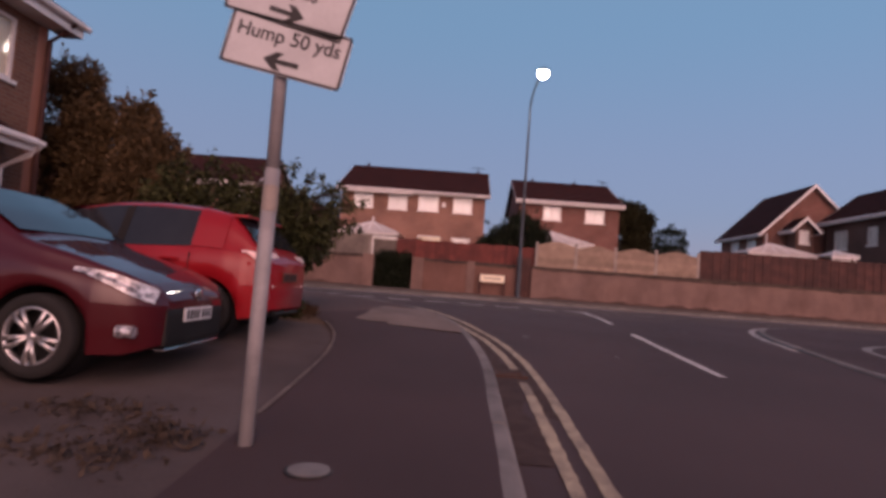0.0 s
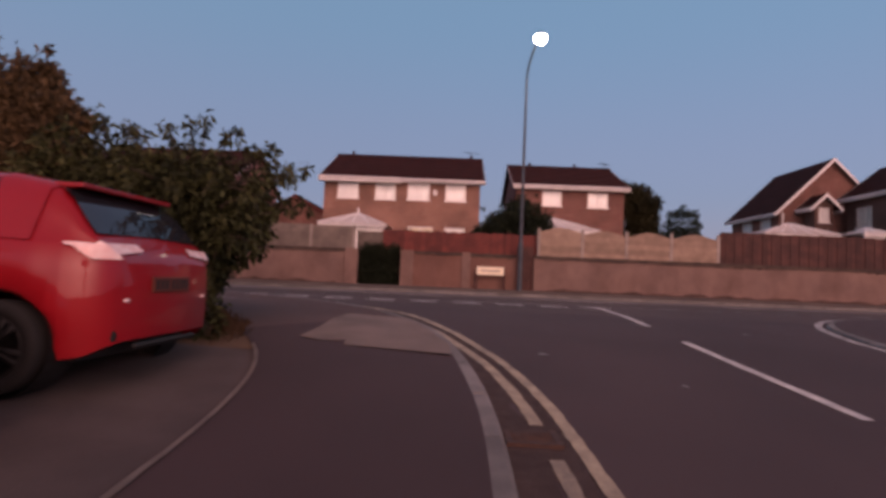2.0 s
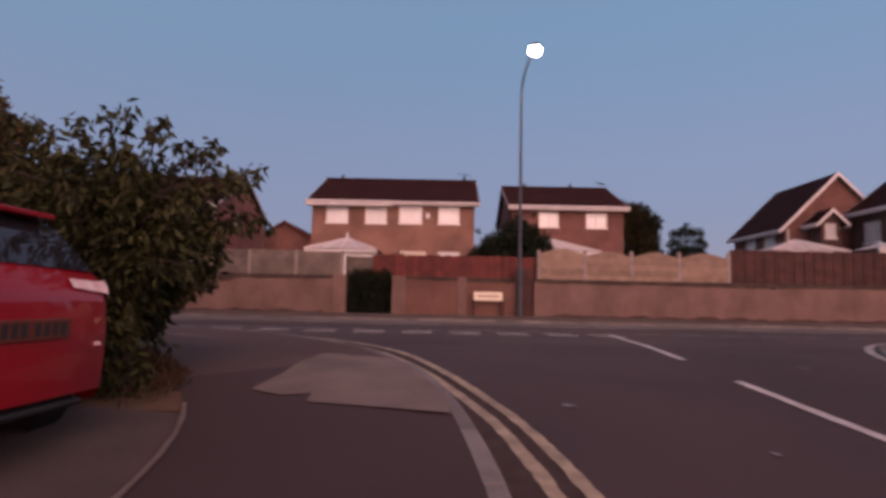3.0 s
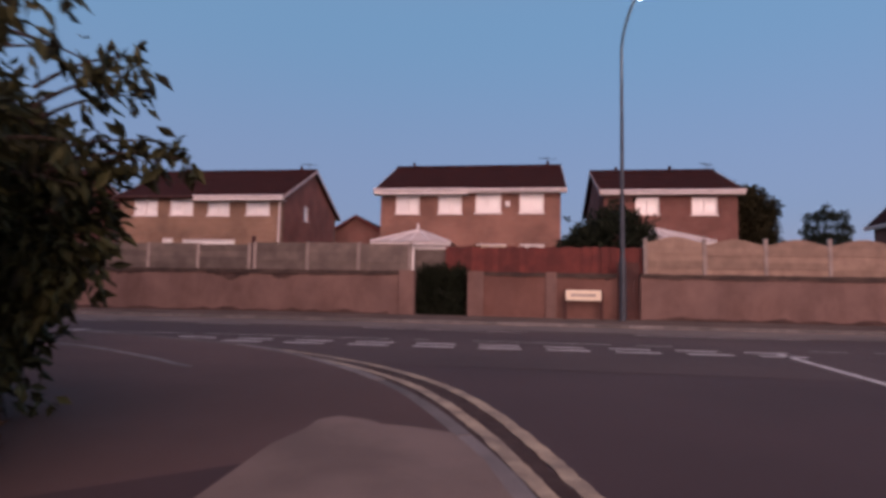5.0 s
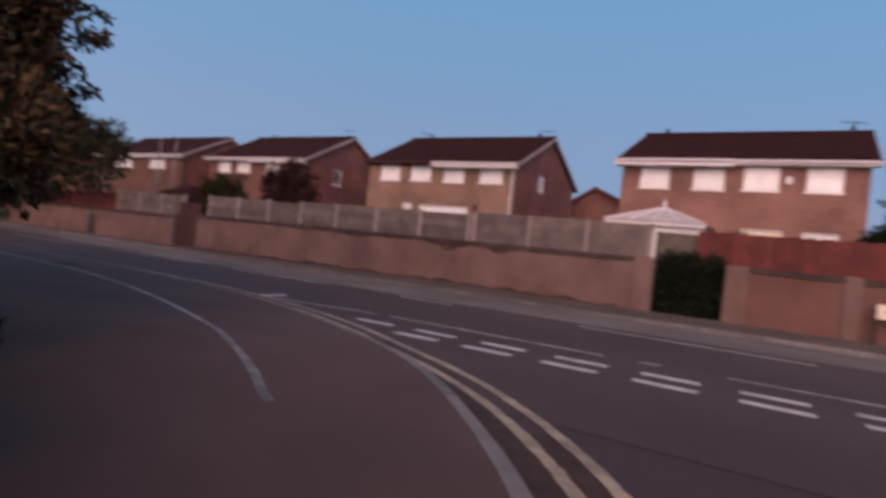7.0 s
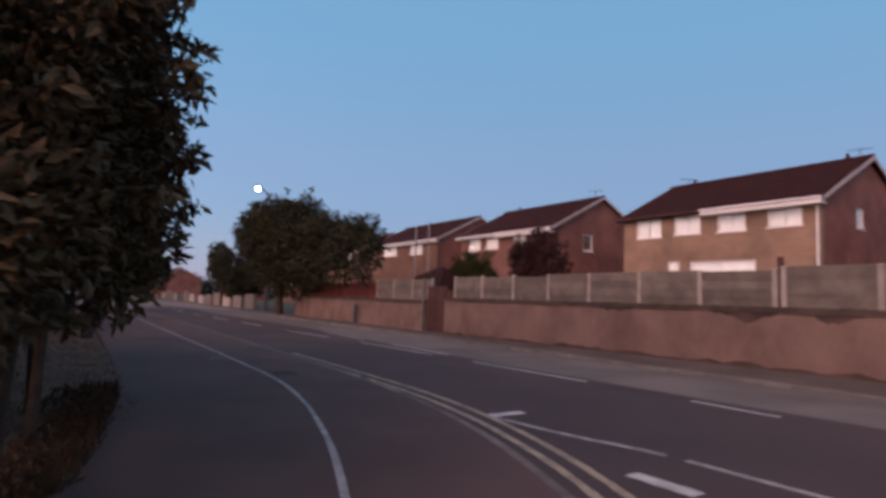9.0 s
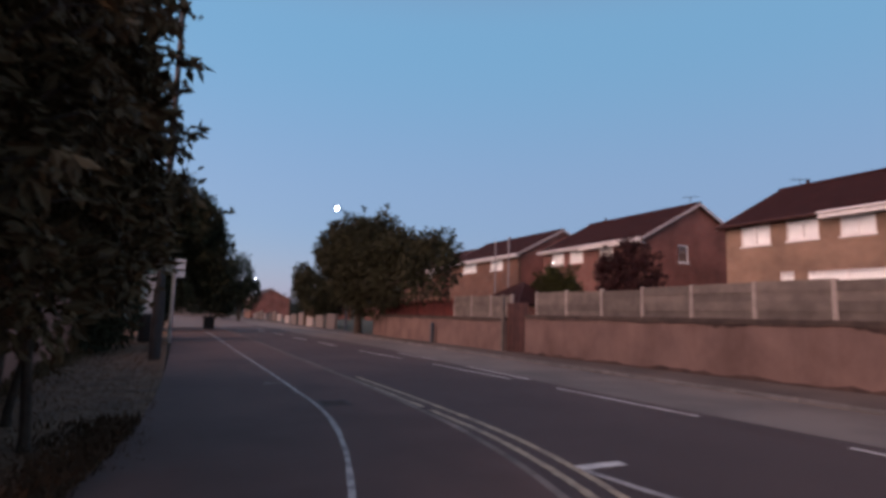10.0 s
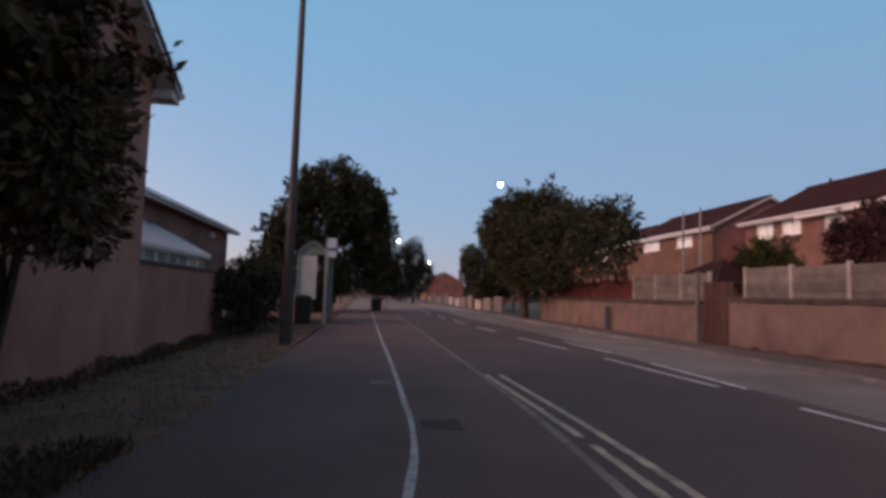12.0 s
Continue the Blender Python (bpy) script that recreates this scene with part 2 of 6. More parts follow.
ROOM = material("drawn brown curtain", (0.2, 0.12, 0.1), (0.14, 0.085, 0.07), 0.9)
GLASS = glass_material("window glass")
CONC_FENCE = material("fence board grey", (0.17, 0.145, 0.125), (0.11, 0.094, 0.082), 0.9, 2.5, 60.0, 0.4, vary=0.2)
POST_CONC = material("concrete post", (0.34, 0.3, 0.27), (0.25, 0.22, 0.2), 0.9, 3.0, 70.0, 0.3, vary=0.15)
PALE_WOOD = material("pale fence wood", (0.3, 0.225, 0.17), (0.22, 0.16, 0.122), 0.85, 3.0, 50.0, 0.3, vary=0.15)
RED_WOOD = material("red stained wood", (0.14, 0.032, 0.025), (0.09, 0.021, 0.018), 0.8, 3.0, 50.0, 0.3, vary=0.2)
DARK_WOOD = material("dark brown wood", (0.075, 0.032, 0.027), (0.045, 0.02, 0.018), 0.85, 3.0, 50.0, 0.3, vary=0.2)
BARK = material("bark", (0.07, 0.05, 0.036), (0.035, 0.026, 0.02), 0.95, 6.0, 40.0, 0.8, dist=0.03)
LEAF_A = leaf_material("shrub leaf", (0.05, 0.056, 0.023), (0.025, 0.03, 0.013), spread=0.75)
LEAF_B = leaf_material("hedge leaf", (0.105, 0.073, 0.038), (0.062, 0.044, 0.023))
LEAF_C = leaf_material("tree leaf", (0.042, 0.042, 0.021), (0.023, 0.025, 0.013))
LEAF_D = leaf_material("dark evergreen leaf", (0.022, 0.03, 0.018), (0.014, 0.02, 0.012))
LEAF_P = leaf_material("copper leaf", (0.045, 0.019, 0.02), (0.024, 0.011, 0.012))
LEAF_G = leaf_material("garden green leaf", (0.055, 0.06, 0.022), (0.032, 0.036, 0.014))
RED_PAINT = paint_material("bright red car paint", (0.29, 0.008, 0.014), 0.8)
MAROON = paint_material("dark red car paint", (0.058, 0.0025, 0.0062), 1.0)
CAR_GLASS = material("tinted car glass", (0.02, 0.022, 0.026), (0.015, 0.016, 0.02), 0.05, spec=0.5, bump=0.0)
BLACK_TRIM = material("black plastic", (0.02, 0.02, 0.02), (0.014, 0.014, 0.014), 0.6, 5.0, 100.0, 0.1, spec=0.2)
TYRE = material("tyre rubber", (0.014, 0.013, 0.013), (0.009, 0.009, 0.009), 0.9, 5.0, 100.0, 0.2)
ALLOY = material("alloy rim", (0.6, 0.6, 0.6), (0.5, 0.5, 0.5), 0.3, 5.0, 100.0, 0.0, 0.9)
CHROME = material("chrome", (0.75, 0.75, 0.75), (0.7, 0.7, 0.7), 0.12, 5.0, 100.0, 0.0, 1.0)
LAMP_LENS = material("clear lamp lens", (0.85, 0.85, 0.87), (0.12, 0.12, 0.14), 0.1, 16.0, 60.0, 0.5, 0.5)
# reflected light on the tail lamps is put into this pale tone
TAIL_LENS = material("tail lens pale with sheen", (0.92, 0.76, 0.74), (0.8, 0.5, 0.48), 0.12, 14.0, 90.0, 0.3, 0.0)
PLATE_WHITE = material("white plate", (0.75, 0.75, 0.74), (0.65, 0.65, 0.64), 0.4, 5.0, 80.0, 0.0)
PLATE_YELLOW = material("yellow plate", (0.14, 0.03, 0.016), (0.11, 0.025, 0.014), 0.5, 5.0, 80.0, 0.0)
BLACK_PRINT = material("black print", (0.02, 0.02, 0.02), (0.016, 0.016, 0.016), 0.6, bump=0.0)
CREAM = material("cream sign face", (0.84, 0.78, 0.6), (0.76, 0.7, 0.53), 0.4, 4.0, 60.0, 0.0)
SIGN_WHITE = material("white sign face", (0.52, 0.54, 0.55), (0.44, 0.455, 0.465), 0.45, 4.0, 60.0, 0.0)
GREEN_STEEL = material("green grey shelter paint", (0.2, 0.23, 0.19), (0.15, 0.175, 0.145), 0.5, 3.0, 60.0, 0.1)
LAMP_GLOW = glow_material("lit lamp bowl", (1.0, 0.97, 0.92), 18.0)
FAR_GLOW = glow_material("far lit lamp bowl", (1.0, 0.97, 0.92), 10.0)

# ---- building helpers ----


def link_mesh(name, bm, mat, smooth=False):
    me = bpy.data.meshes.new(name)
    bmesh.ops.recalc_face_normals(bm, faces=bm.faces)
    bm.to_mesh(me)
    bm.free()
    me.materials.append(mat)
    if smooth:
        me.shade_smooth()
    return new(name, me)


def part(name, bm, mat, parent=None, label="", smooth=False):
    ob = link_mesh(name, bm, mat, smooth)
    if parent:
        ob.parent = parent
        ob.matrix_parent_inverse = Matrix.Identity(4)
    if label:
        tagged(ob, label)
    return ob


def thing(name, label, category, group="", kind=""):
    return tagged(new(name), label, category, group, kind)


def structure(name, bm, mat, label, category, smooth=False):
    return tagged(link_mesh(name, bm, mat, smooth), label, category, kind="structure")


def box(bm, x0, x1, y0, y1, z0, z1):
    v = [bm.verts.new((x, y, z)) for z in (z0, z1) for x, y in ((x0, y0), (x1, y0), (x1, y1), (x0, y1))]
    for f in ((0, 3, 2, 1), (4, 5, 6, 7), (0, 1, 5, 4), (1, 2, 6, 5), (2, 3, 7, 6), (3, 0, 4, 7)):
        bm.faces.new([v[i] for i in f])
    return bm


def boxes(*rows):
    bm = bmesh.new()
    for r in rows:
        box(bm, *r)
    return bm


def soft_box(x0, x1, y0, y1, z0, z1, r=0.01, seg=1):
    bm = boxes((x0, x1, y0, y1, z0, z1))
    bmesh.ops.bevel(bm, geom=bm.edges[:], offset=r, segments=seg, affect="EDGES", profile=0.7)
    return bm


def wall_cells(bm, u0, u1, v0, v1, w0, w1, holes, axis):
    """A slab w0..w1 thick with rectangular openings (u0, u1, v0, v1), in one skin; it faces along axis 0, 1 or 2."""
    us = sorted({u0, u1, *[h[0] for h in holes], *[h[1] for h in holes]})
    vs = sorted({v0, v1, *[h[2] for h in holes], *[h[3] for h in holes]})
    made = {}

    def vert(i, j, k):
        if (i, j, k) not in made:
            q = [us[i], vs[j]]
            q.insert(axis, (w0, w1)[k])
            made[i, j, k] = bm.verts.new(q)
        return made[i, j, k]

    def solid(i, j):
        if not (0 <= i < len(us) - 1 and 0 <= j < len(vs) - 1):
            return False
        mu, mv = (us[i] + us[i + 1]) / 2, (vs[j] + vs[j + 1]) / 2
        return not any(h[0] < mu < h[1] and h[2] < mv < h[3] for h in holes)
    for i in range(len(us) - 1):
        for j in range(len(vs) - 1):
            if not solid(i, j):
                continue
            for k in (0, 1):
                bm.faces.new((vert(i, j, k), vert(i + 1, j, k), vert(i + 1, j + 1, k), vert(i, j + 1, k)))
            for di, dj, a, b in ((-1, 0, (i, j), (i, j + 1)), (1, 0, (i + 1, j), (i + 1, j + 1)), (0, -1, (i, j), (i + 1, j)), (0, 1, (i, j + 1), (i + 1, j + 1))):
                if not solid(i + di, j + dj):
                    bm.faces.new((vert(*a, 0), vert(*b, 0), vert(*b, 1), vert(*a, 1)))
    return bm


def tube(bm, pts, radii, seg=10, cap=True):
    """A round tube through pts; radii one number or one a point."""
    pts = [Vector(p) for p in pts]
    radii = radii if isinstance(radii, (list, tuple)) else [radii] * len(pts)
    rings = []
    for i, p in enumerate(pts):
        d = (pts[min(i + 1, len(pts) - 1)] - pts[max(i - 1, 0)]).normalized()
        a = d.cross(Vector((0.3, 0.9, 0.1)) if abs(d.z) > 0.7 else Vector((0, 0, 1))).normalized()
        b = d.cross(a)
        rings.append([bm.verts.new(p + radii[i] * (math.cos(k * math.tau / seg) * a + math.sin(k * math.tau / seg) * b)) for k in range(seg)])
    for r0, r1 in zip(rings, rings[1:]):
        for k in range(seg):
            bm.faces.new((r0[k], r0[(k + 1) % seg], r1[(k + 1) % seg], r1[k]))
    if cap:
        bm.faces.new(rings[0][::-1])
        bm.faces.new(rings[-1])
    return bm


def prism(bm, pts, axis, a, b):
    """A flat outline (two coordinates a point) carried from a to b along axis 0, 1 or 2."""
    def place(p, h):
        q = list(p)
        q.insert(axis, h)
        return bm.verts.new(q)
    r0, r1 = [place(p, a) for p in pts], [place(p, b) for p in pts]
    bm.faces.new(r0)
    bm.faces.new(r1[::-1])
    for i in range(len(pts)):
        j = (i + 1) % len(pts)
        bm.faces.new((r0[i], r0[j], r1[j], r1[i]))
    return bm


def lift(y):
    """Height of the carriageway: the side road climbs to the level main road."""
    ks = ((-90, -3.6), (-5, -0.33), (0, -0.05), (3, 0.11), (6, 0.3), (8.7, 0.51), (9.7, 0.595), (11.3, 0.665), (13.2, 0.7), (900, 0.7))
    for (a, u), (b, v) in zip(ks, ks[1:]):
        if y <= b:
            return u + (v - u) * (y - a) / (b - a)
    return 0.7


KERB_UP = 0.085
EAST_UP = 0.035


def lerp_list(pts, n):
    """n points at even steps along a polyline."""
    d = [0.0]
    for p, q in zip(pts, pts[1:]):
        d.append(d[-1] + math.dist(p, q))
    out = []
    for k in range(n):
        s = d[-1] * k / (n - 1)
        i = max(j for j in range(len(pts) - 1) if d[j] <= s + 1e-9)
        f = (s - d[i]) / max(d[i + 1] - d[i], 1e-9)
        out.append(tuple(a + (b - a) * f for a, b in zip(pts[i], pts[i + 1])))
    return out


def rounded(pts, times=3):
    """A smooth curve through all points of a polyline."""
    n, out = 2 ** times, []
    for i in range(len(pts) - 1):
        p0, p1, p2, p3 = pts[max(i - 1, 0)], pts[i], pts[i + 1], pts[min(i + 2, len(pts) - 1)]
        d = [max(math.dist(a, b), 1e-6) ** 0.5 for a, b in ((p0, p1), (p1, p2), (p2, p3))]
        for k in range(n):
            t = k / n
            q = []
            for a, b, c, e in zip(p0, p1, p2, p3):
                m1 = (c - b) + d[1] * ((b - a) / d[0] - (c - a) / (d[0] + d[1])) if p0 != p1 else c - b
                m2 = (c - b) + d[1] * ((e - c) / d[2] - (e - b) / (d[1] + d[2])) if p3 != p2 else c - b
                q.append((2 * b - 2 * c + m1 + m2) * t ** 3 + (3 * c - 3 * b - 2 * m1 - m2) * t * t + m1 * t + b)
            out.append(tuple(q))
    return out + [pts[-1]]


def offset_line(pts, d):
    """The polyline moved sideways by d to its right."""
    out = []
    for i, p in enumerate(pts):
        a, b = pts[max(i - 1, 0)], pts[min(i + 1, len(pts) - 1)]
        tx, ty = b[0] - a[0], b[1] - a[1]
        n = math.hypot(tx, ty)
        out.append((p[0] + d * ty / n, p[1] - d * tx / n))
    return out


def ribbon(bm, pts, d0, d1, up, ragged=0.0, seed=0):
    """A painted or laid band between two sideways offsets of a line, on the ground at height up."""
    rnd = random.Random(seed)
    a, b = offset_line(pts, d0), offset_line(pts, d1)
    if ragged:
        a = [(x + rnd.uniform(-ragged, ragged), y + rnd.uniform(-ragged, ragged)) for x, y in a]
        b = [(x + rnd.uniform(-ragged, ragged), y + rnd.uniform(-ragged, ragged)) for x, y in b]
    va = [bm.verts.new((x, y, lift(y) + up)) for x, y in a]
    vb = [bm.verts.new((x, y, lift(y) + up)) for x, y in b]
    for i in range(len(a) - 1):
        bm.faces.new((va[i], vb[i], vb[i + 1], va[i + 1]))
    return bm


def sheet(bm, rows, up):
    """A surface from rows (y, x0, x1) at the ground's height plus up."""
    pr = None
    for y, x0, x1 in rows:
        z = lift(y) + up
        r = (bm.verts.new((x0, y, z)), bm.verts.new((x1, y, z)))
        if pr:
            bm.faces.new((pr[0], pr[1], r[1], r[0]))
        pr = r
    return bm


# ---- ground, carriageway, footways ----
bm = bmesh.new()
ys = [-900, -300, -90] + [-60 + 2 * i for i in range(28)] + [-4 + 0.5 * i for i in range(36)] + [15, 30, 60, 120, 300, 900]
sheet(bm, [(y, -900, 900) for y in ys], -0.06)
structure("ground", bm, EARTH, "dark earth and rough grass reaching the horizon", "ground", True)

bm = bmesh.new()
sheet(bm, [(y, -0.5 if y < 8 else -6, 8.5 if y < 8 else 14) for y in [-60 + 2 * i for i in range(28)] + [-4 + 0.5 * i for i in range(36)]], 0.0)
structure("side_road", bm, ASPHALT, "dark asphalt side road climbing to the junction", "road", True)
bm = bmesh.new()
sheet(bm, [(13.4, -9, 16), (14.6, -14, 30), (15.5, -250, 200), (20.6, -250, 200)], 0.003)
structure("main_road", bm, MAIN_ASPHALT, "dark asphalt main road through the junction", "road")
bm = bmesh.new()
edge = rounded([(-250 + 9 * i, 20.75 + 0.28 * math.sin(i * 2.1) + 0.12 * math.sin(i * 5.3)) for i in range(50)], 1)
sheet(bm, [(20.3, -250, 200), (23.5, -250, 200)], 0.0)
structure("far_lane", bm, FAR_LANE, "paler worn and sky-glossed asphalt of the far lane", "road")
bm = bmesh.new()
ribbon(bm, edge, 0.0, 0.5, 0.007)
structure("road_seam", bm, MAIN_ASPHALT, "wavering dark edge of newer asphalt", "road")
# pale sheet over the far road, standing for sky reflection at low angles
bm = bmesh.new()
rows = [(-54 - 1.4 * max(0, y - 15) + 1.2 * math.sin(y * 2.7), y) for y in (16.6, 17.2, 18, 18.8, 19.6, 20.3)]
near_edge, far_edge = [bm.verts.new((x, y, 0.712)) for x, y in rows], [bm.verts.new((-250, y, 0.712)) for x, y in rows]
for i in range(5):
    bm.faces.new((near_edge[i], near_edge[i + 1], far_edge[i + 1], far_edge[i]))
structure("road_beyond", bm, ROAD_BEYOND, "asphalt further along the main road, pale with sky sheen", "road")

# near kerb, paired with the back edge of the footway: up the side road, round the corner, along the main road
EDGES = [((0.78, -40), (-0.92, -40)), ((0.78, -10), (-0.92, -10)), ((0.78, 0), (-0.92, 0)), ((0.8, 4.5), (-0.92, 4.8)), ((0.79, 6.3), (-0.98, 6.2)), ((0.66, 7.7), (-1.13, 7.2)),
         ((0.41, 9.05), (-1.42, 8.05)), ((-0.04, 10.25), (-1.95, 9.0)), ((-0.77, 11.6), (-2.9, 10.0)), ((-1.73, 12.78), (-4.1, 10.85)), ((-3.25, 14.14), (-5.6, 11.55)),
         ((-5.1, 15.03), (-7.2, 12.05)), ((-7.0, 15.7), (-8.6, 12.3)), ((-9.0, 16.09), (-10.2, 12.5)), ((-12, 16.3), (-13, 12.7)), ((-20, 16.4), (-20, 12.85)), ((-60, 16.4), (-60, 13.0)), ((-250, 16.4), (-250, 13.0))]
KERB, BACK = rounded([e[0] for e in EDGES], 3), rounded([e[1] for e in EDGES], 3)


def reach(line, y):
    """x at which a line that climbs in y crosses y."""
    for (x0, y0), (x1, y1) in zip(line, line[1:]):
        if y0 <= y <= y1 and y1 > y0:
            return x0 + (x1 - x0) * (y - y0) / (y1 - y0)
    return -250.0


bm = bmesh.new()
grid = []
for p, q in zip(offset_line(KERB, -0.12), BACK):
    row = []
    for k in range(7):
        f = k / 6
        x, y = p[0] + (q[0] - p[0]) * f, p[1] + (q[1] - p[1]) * f
        row.append(bm.verts.new((x, y, lift(y) + KERB_UP + 0.012 * math.sin(math.pi * f))))
    grid.append(row)
for r0, r1 in zip(grid, grid[1:]):
    for k in range(6):
        f = bm.faces.new((r0[k], r1[k], r1[k + 1], r0[k + 1]))
        # past the concrete repair a redder, paler tone carries the lens's red cast
        f.material_index = 1 if r0[0].co.y > 10.2 else 0
pave = structure("pavement", bm, FOOTWAY, "dark asphalt shared footway and cycle path", "pavement", True)
pave.data.materials.append(RED_FOOTWAY)
# pale sheet on the far footway, the same painted sky reflection
bm = bmesh.new()
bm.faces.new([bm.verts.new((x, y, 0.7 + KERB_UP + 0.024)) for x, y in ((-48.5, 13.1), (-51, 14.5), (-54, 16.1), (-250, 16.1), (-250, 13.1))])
structure("pavement_beyond", bm, ROAD_BEYOND, "footway further along the main road, pale with sky sheen", "pavement")

# the drive rises a little from the footway's edge
DRIVE_UP = 0.115
bm = bmesh.new()
pr = None
for y in [-40, -20, -8] + [-4 + 0.5 * i for i in range(24)] + [7.8, 8.0]:
    xb = reach(BACK, y)
    row = [bm.verts.new((x, y, lift(y) + u)) for x, u in ((-60, DRIVE_UP), (xb - 1.1, DRIVE_UP), (xb - 0.55, 0.09), (xb, 0.062))]
    for k in range(3 if pr else 0):
        bm.faces.new((pr[k], pr[k + 1], row[k + 1], row[k]))
    pr = row
structure("driveway", bm, DRIVE, "brown paved driveway strewn with leaf litter", "driveway", True)
bm = bmesh.new()
sheet(bm, [(y, -250, reach(BACK, y)) for y in [8.0 + 0.25 * i for i in range(19)] + [12.6, 12.7, 12.8]], 0.075)
structure("verge", bm, VERGE, "dry grass verge beside the footway", "verge", True)

# opposite corner
KERB_E = rounded([(5.95, -40), (5.95, 0), (5.9, 6), (5.86, 9.0), (6.05, 10.6), (6.6, 12.1), (7.5, 13.6), (8.7, 15.0), (10.6, 16.1), (13.5, 16.7), (20, 16.8), (60, 16.8), (200, 16.8)], 3)
bm = bmesh.new()
inner = offset_line(KERB_E, 0.12)
va = [bm.verts.new((x, y, lift(y) + EAST_UP)) for x, y in inner]
vc = [bm.verts.new((200, y, lift(y) + EAST_UP)) for x, y in inner]
for i in range(len(inner) - 1):
    if inner[i][1] < 16.79:
        bm.faces.new((va[i], va[i + 1], vc[i + 1], vc[i]))
structure("pavement_opposite", bm, FOOTWAY, "dark asphalt footway of the opposite corner", "pavement", True)

# far footway
bm = bmesh.new()
# it rises a little towards the wall opposite the junction
rows = []
for x in (-250, -24, -20, -16, -12, -8, -4, 0, 4, 8, 14, 200):
    up = 0.09 * max(0.0, min(1.0, (x + 20) / 12))
    rows.append([bm.verts.new(v) for v in ((x, 23.62, 0.5), (x, 23.62, 0.8), (x, 24.9, 0.8 + up), (x, 26.3, 0.8 + up), (x, 26.3, 0.5))])
for r0, r1 in zip(rows, rows[1:]):
    for k in range(4):
        bm.faces.new((r0[k], r1[k], r1[k + 1], r0[k + 1]))
structure("pavement_far", bm, FAR_FOOT, "brown footway below the garden wall", "pavement")


def kerb_stones(name, line, side, first, last, length, label, worn=False, height=KERB_UP):
    """Kerb stones one by one along a line, each a piece of its own."""
    total = sum(math.dist(p, q) for p, q in zip(line, line[1:]))
    pts = lerp_list(line, int(total / 0.05))
    run = tagged(new(name), label, "kerb", kind="structure")
    step = int(length / 0.05)
    rest = bmesh.new()
    rnd = random.Random(5)
    for i in range(0, len(pts) - step, step):
        seg = pts[i:i + step + 1:3] if step % 3 == 0 else [pts[i], pts[i + step // 2], pts[i + step]]
        near = first <= i // step < last
        b = bmesh.new() if near else rest
        stone = CONC_DARK if worn and (seg[0][0] < -4.6 or seg[0][0] > 3) else CONCRETE
        j = rnd.uniform(-0.004, 0.004)
        g = 0.006
        a = [tuple(u + (v - u) * g / length for u, v in zip(seg[0], seg[-1]))] + seg[1:-1] + [tuple(v + (u - v) * g / length for u, v in zip(seg[0], seg[-1]))]
        o0, o1, o2 = offset_line(a, 0), offset_line(a, side * 0.03), offset_line(a, side * 0.125)
        rings = []
        for (x0, y0), (x1, y1), (x2, y2) in zip(o0, o1, o2):
            h = height + j
            rings.append([b.verts.new(v) for v in ((x0, y0, lift(y0) - 0.1), (x0, y0, lift(y0) + h - 0.025), (x1, y1, lift(y1) + h), (x2, y2, lift(y2) + h), (x2, y2, lift(y2) - 0.1))])
        for r0, r1 in zip(rings, rings[1:]):
            for k in range(4):
                b.faces.new((r0[k], r0[k + 1], r1[k + 1], r1[k]))
        b.faces.new(rings[0])
        b.faces.new(rings[-1][::-1])
        if near:
            part("kerb_stone", b, stone, run)
    ob = part("kerb_stones_beyond", rest, CONC_DARK if worn else CONCRETE, run)
    tagged(ob, kind="stuff")
    return run


kerb_stones("kerb", KERB, -1, 36, 110, 0.9, "concrete kerb stones round the corner, darker along the main road", True)
kerb_stones("kerb_opposite", KERB_E, 1, 40, 75, 0.9, "worn low kerb stones of the opposite corner", height=EAST_UP)
kerb_stones("kerb_far", [(-250, 23.5), (200, 23.5)], -1, 235, 300, 0.9, "weathered kerb stones before the garden wall")

# edging of the drive
bm = bmesh.new()
line = [p for p in BACK if 3.4 < p[1] < 8.2]
ribbon(bm, line, -0.018, 0.018, KERB_UP + 0.012, 0.004, 3)
bmesh.ops.solidify(bm, geom=bm.faces[:], thickness=0.1)
structure("drive_edging", bm, POST_CONC, "thin pale concrete edging between drive and footway", "edging")

# concrete repair in the footway
bm = bmesh.new()
outline = [(-1.13, 8.6), (-0.85, 8.42), (-0.62, 8.5), (-0.6, 8.24), (0.1, 8.1), (0.47, 8.02), (0.44, 8.5), (0.25, 9.15), (0.02, 9.8), (-0.18, 10.22), (-0.4, 10.3), (-0.6, 10.32), (-0.7, 10.4), (-0.9, 10.46), (-0.99, 10.35), (-0.99, 10.15), (-1.05, 9.85), (-1.06, 9.2)]
c = (-0.4, 9.1)
vc = bm.verts.new((*c, lift(c[1]) + KERB_UP + 0.026))
vs = [bm.verts.new((x, y, lift(y) + KERB_UP + 0.022)) for x, y in outline]
for i in range(len(vs)):
    bm.faces.new((vc, vs[i], vs[(i + 1) % len(vs)]))
structure("pavement_patch", bm, PATCH, "pale concrete repair patch in the footway", "pavement patch")


# ---- road markings ----
def mark(name, label, mat, strips, up=0.008, group=""):
    """One painted marking: strips of (line, offset a, offset b)."""
    b = bmesh.new()
    for i, (pts, d0, d1) in enumerate(strips):
        ribbon(b, pts, d0, d1, up, 0.008, i)
    return tagged(link_mesh(name, b, mat), label, "road marking", group, "structure")


def straight(p, q, n=12):
    return [tuple(a + (b - a) * k / (n - 1) for a, b in zip(p, q)) for k in range(n)]


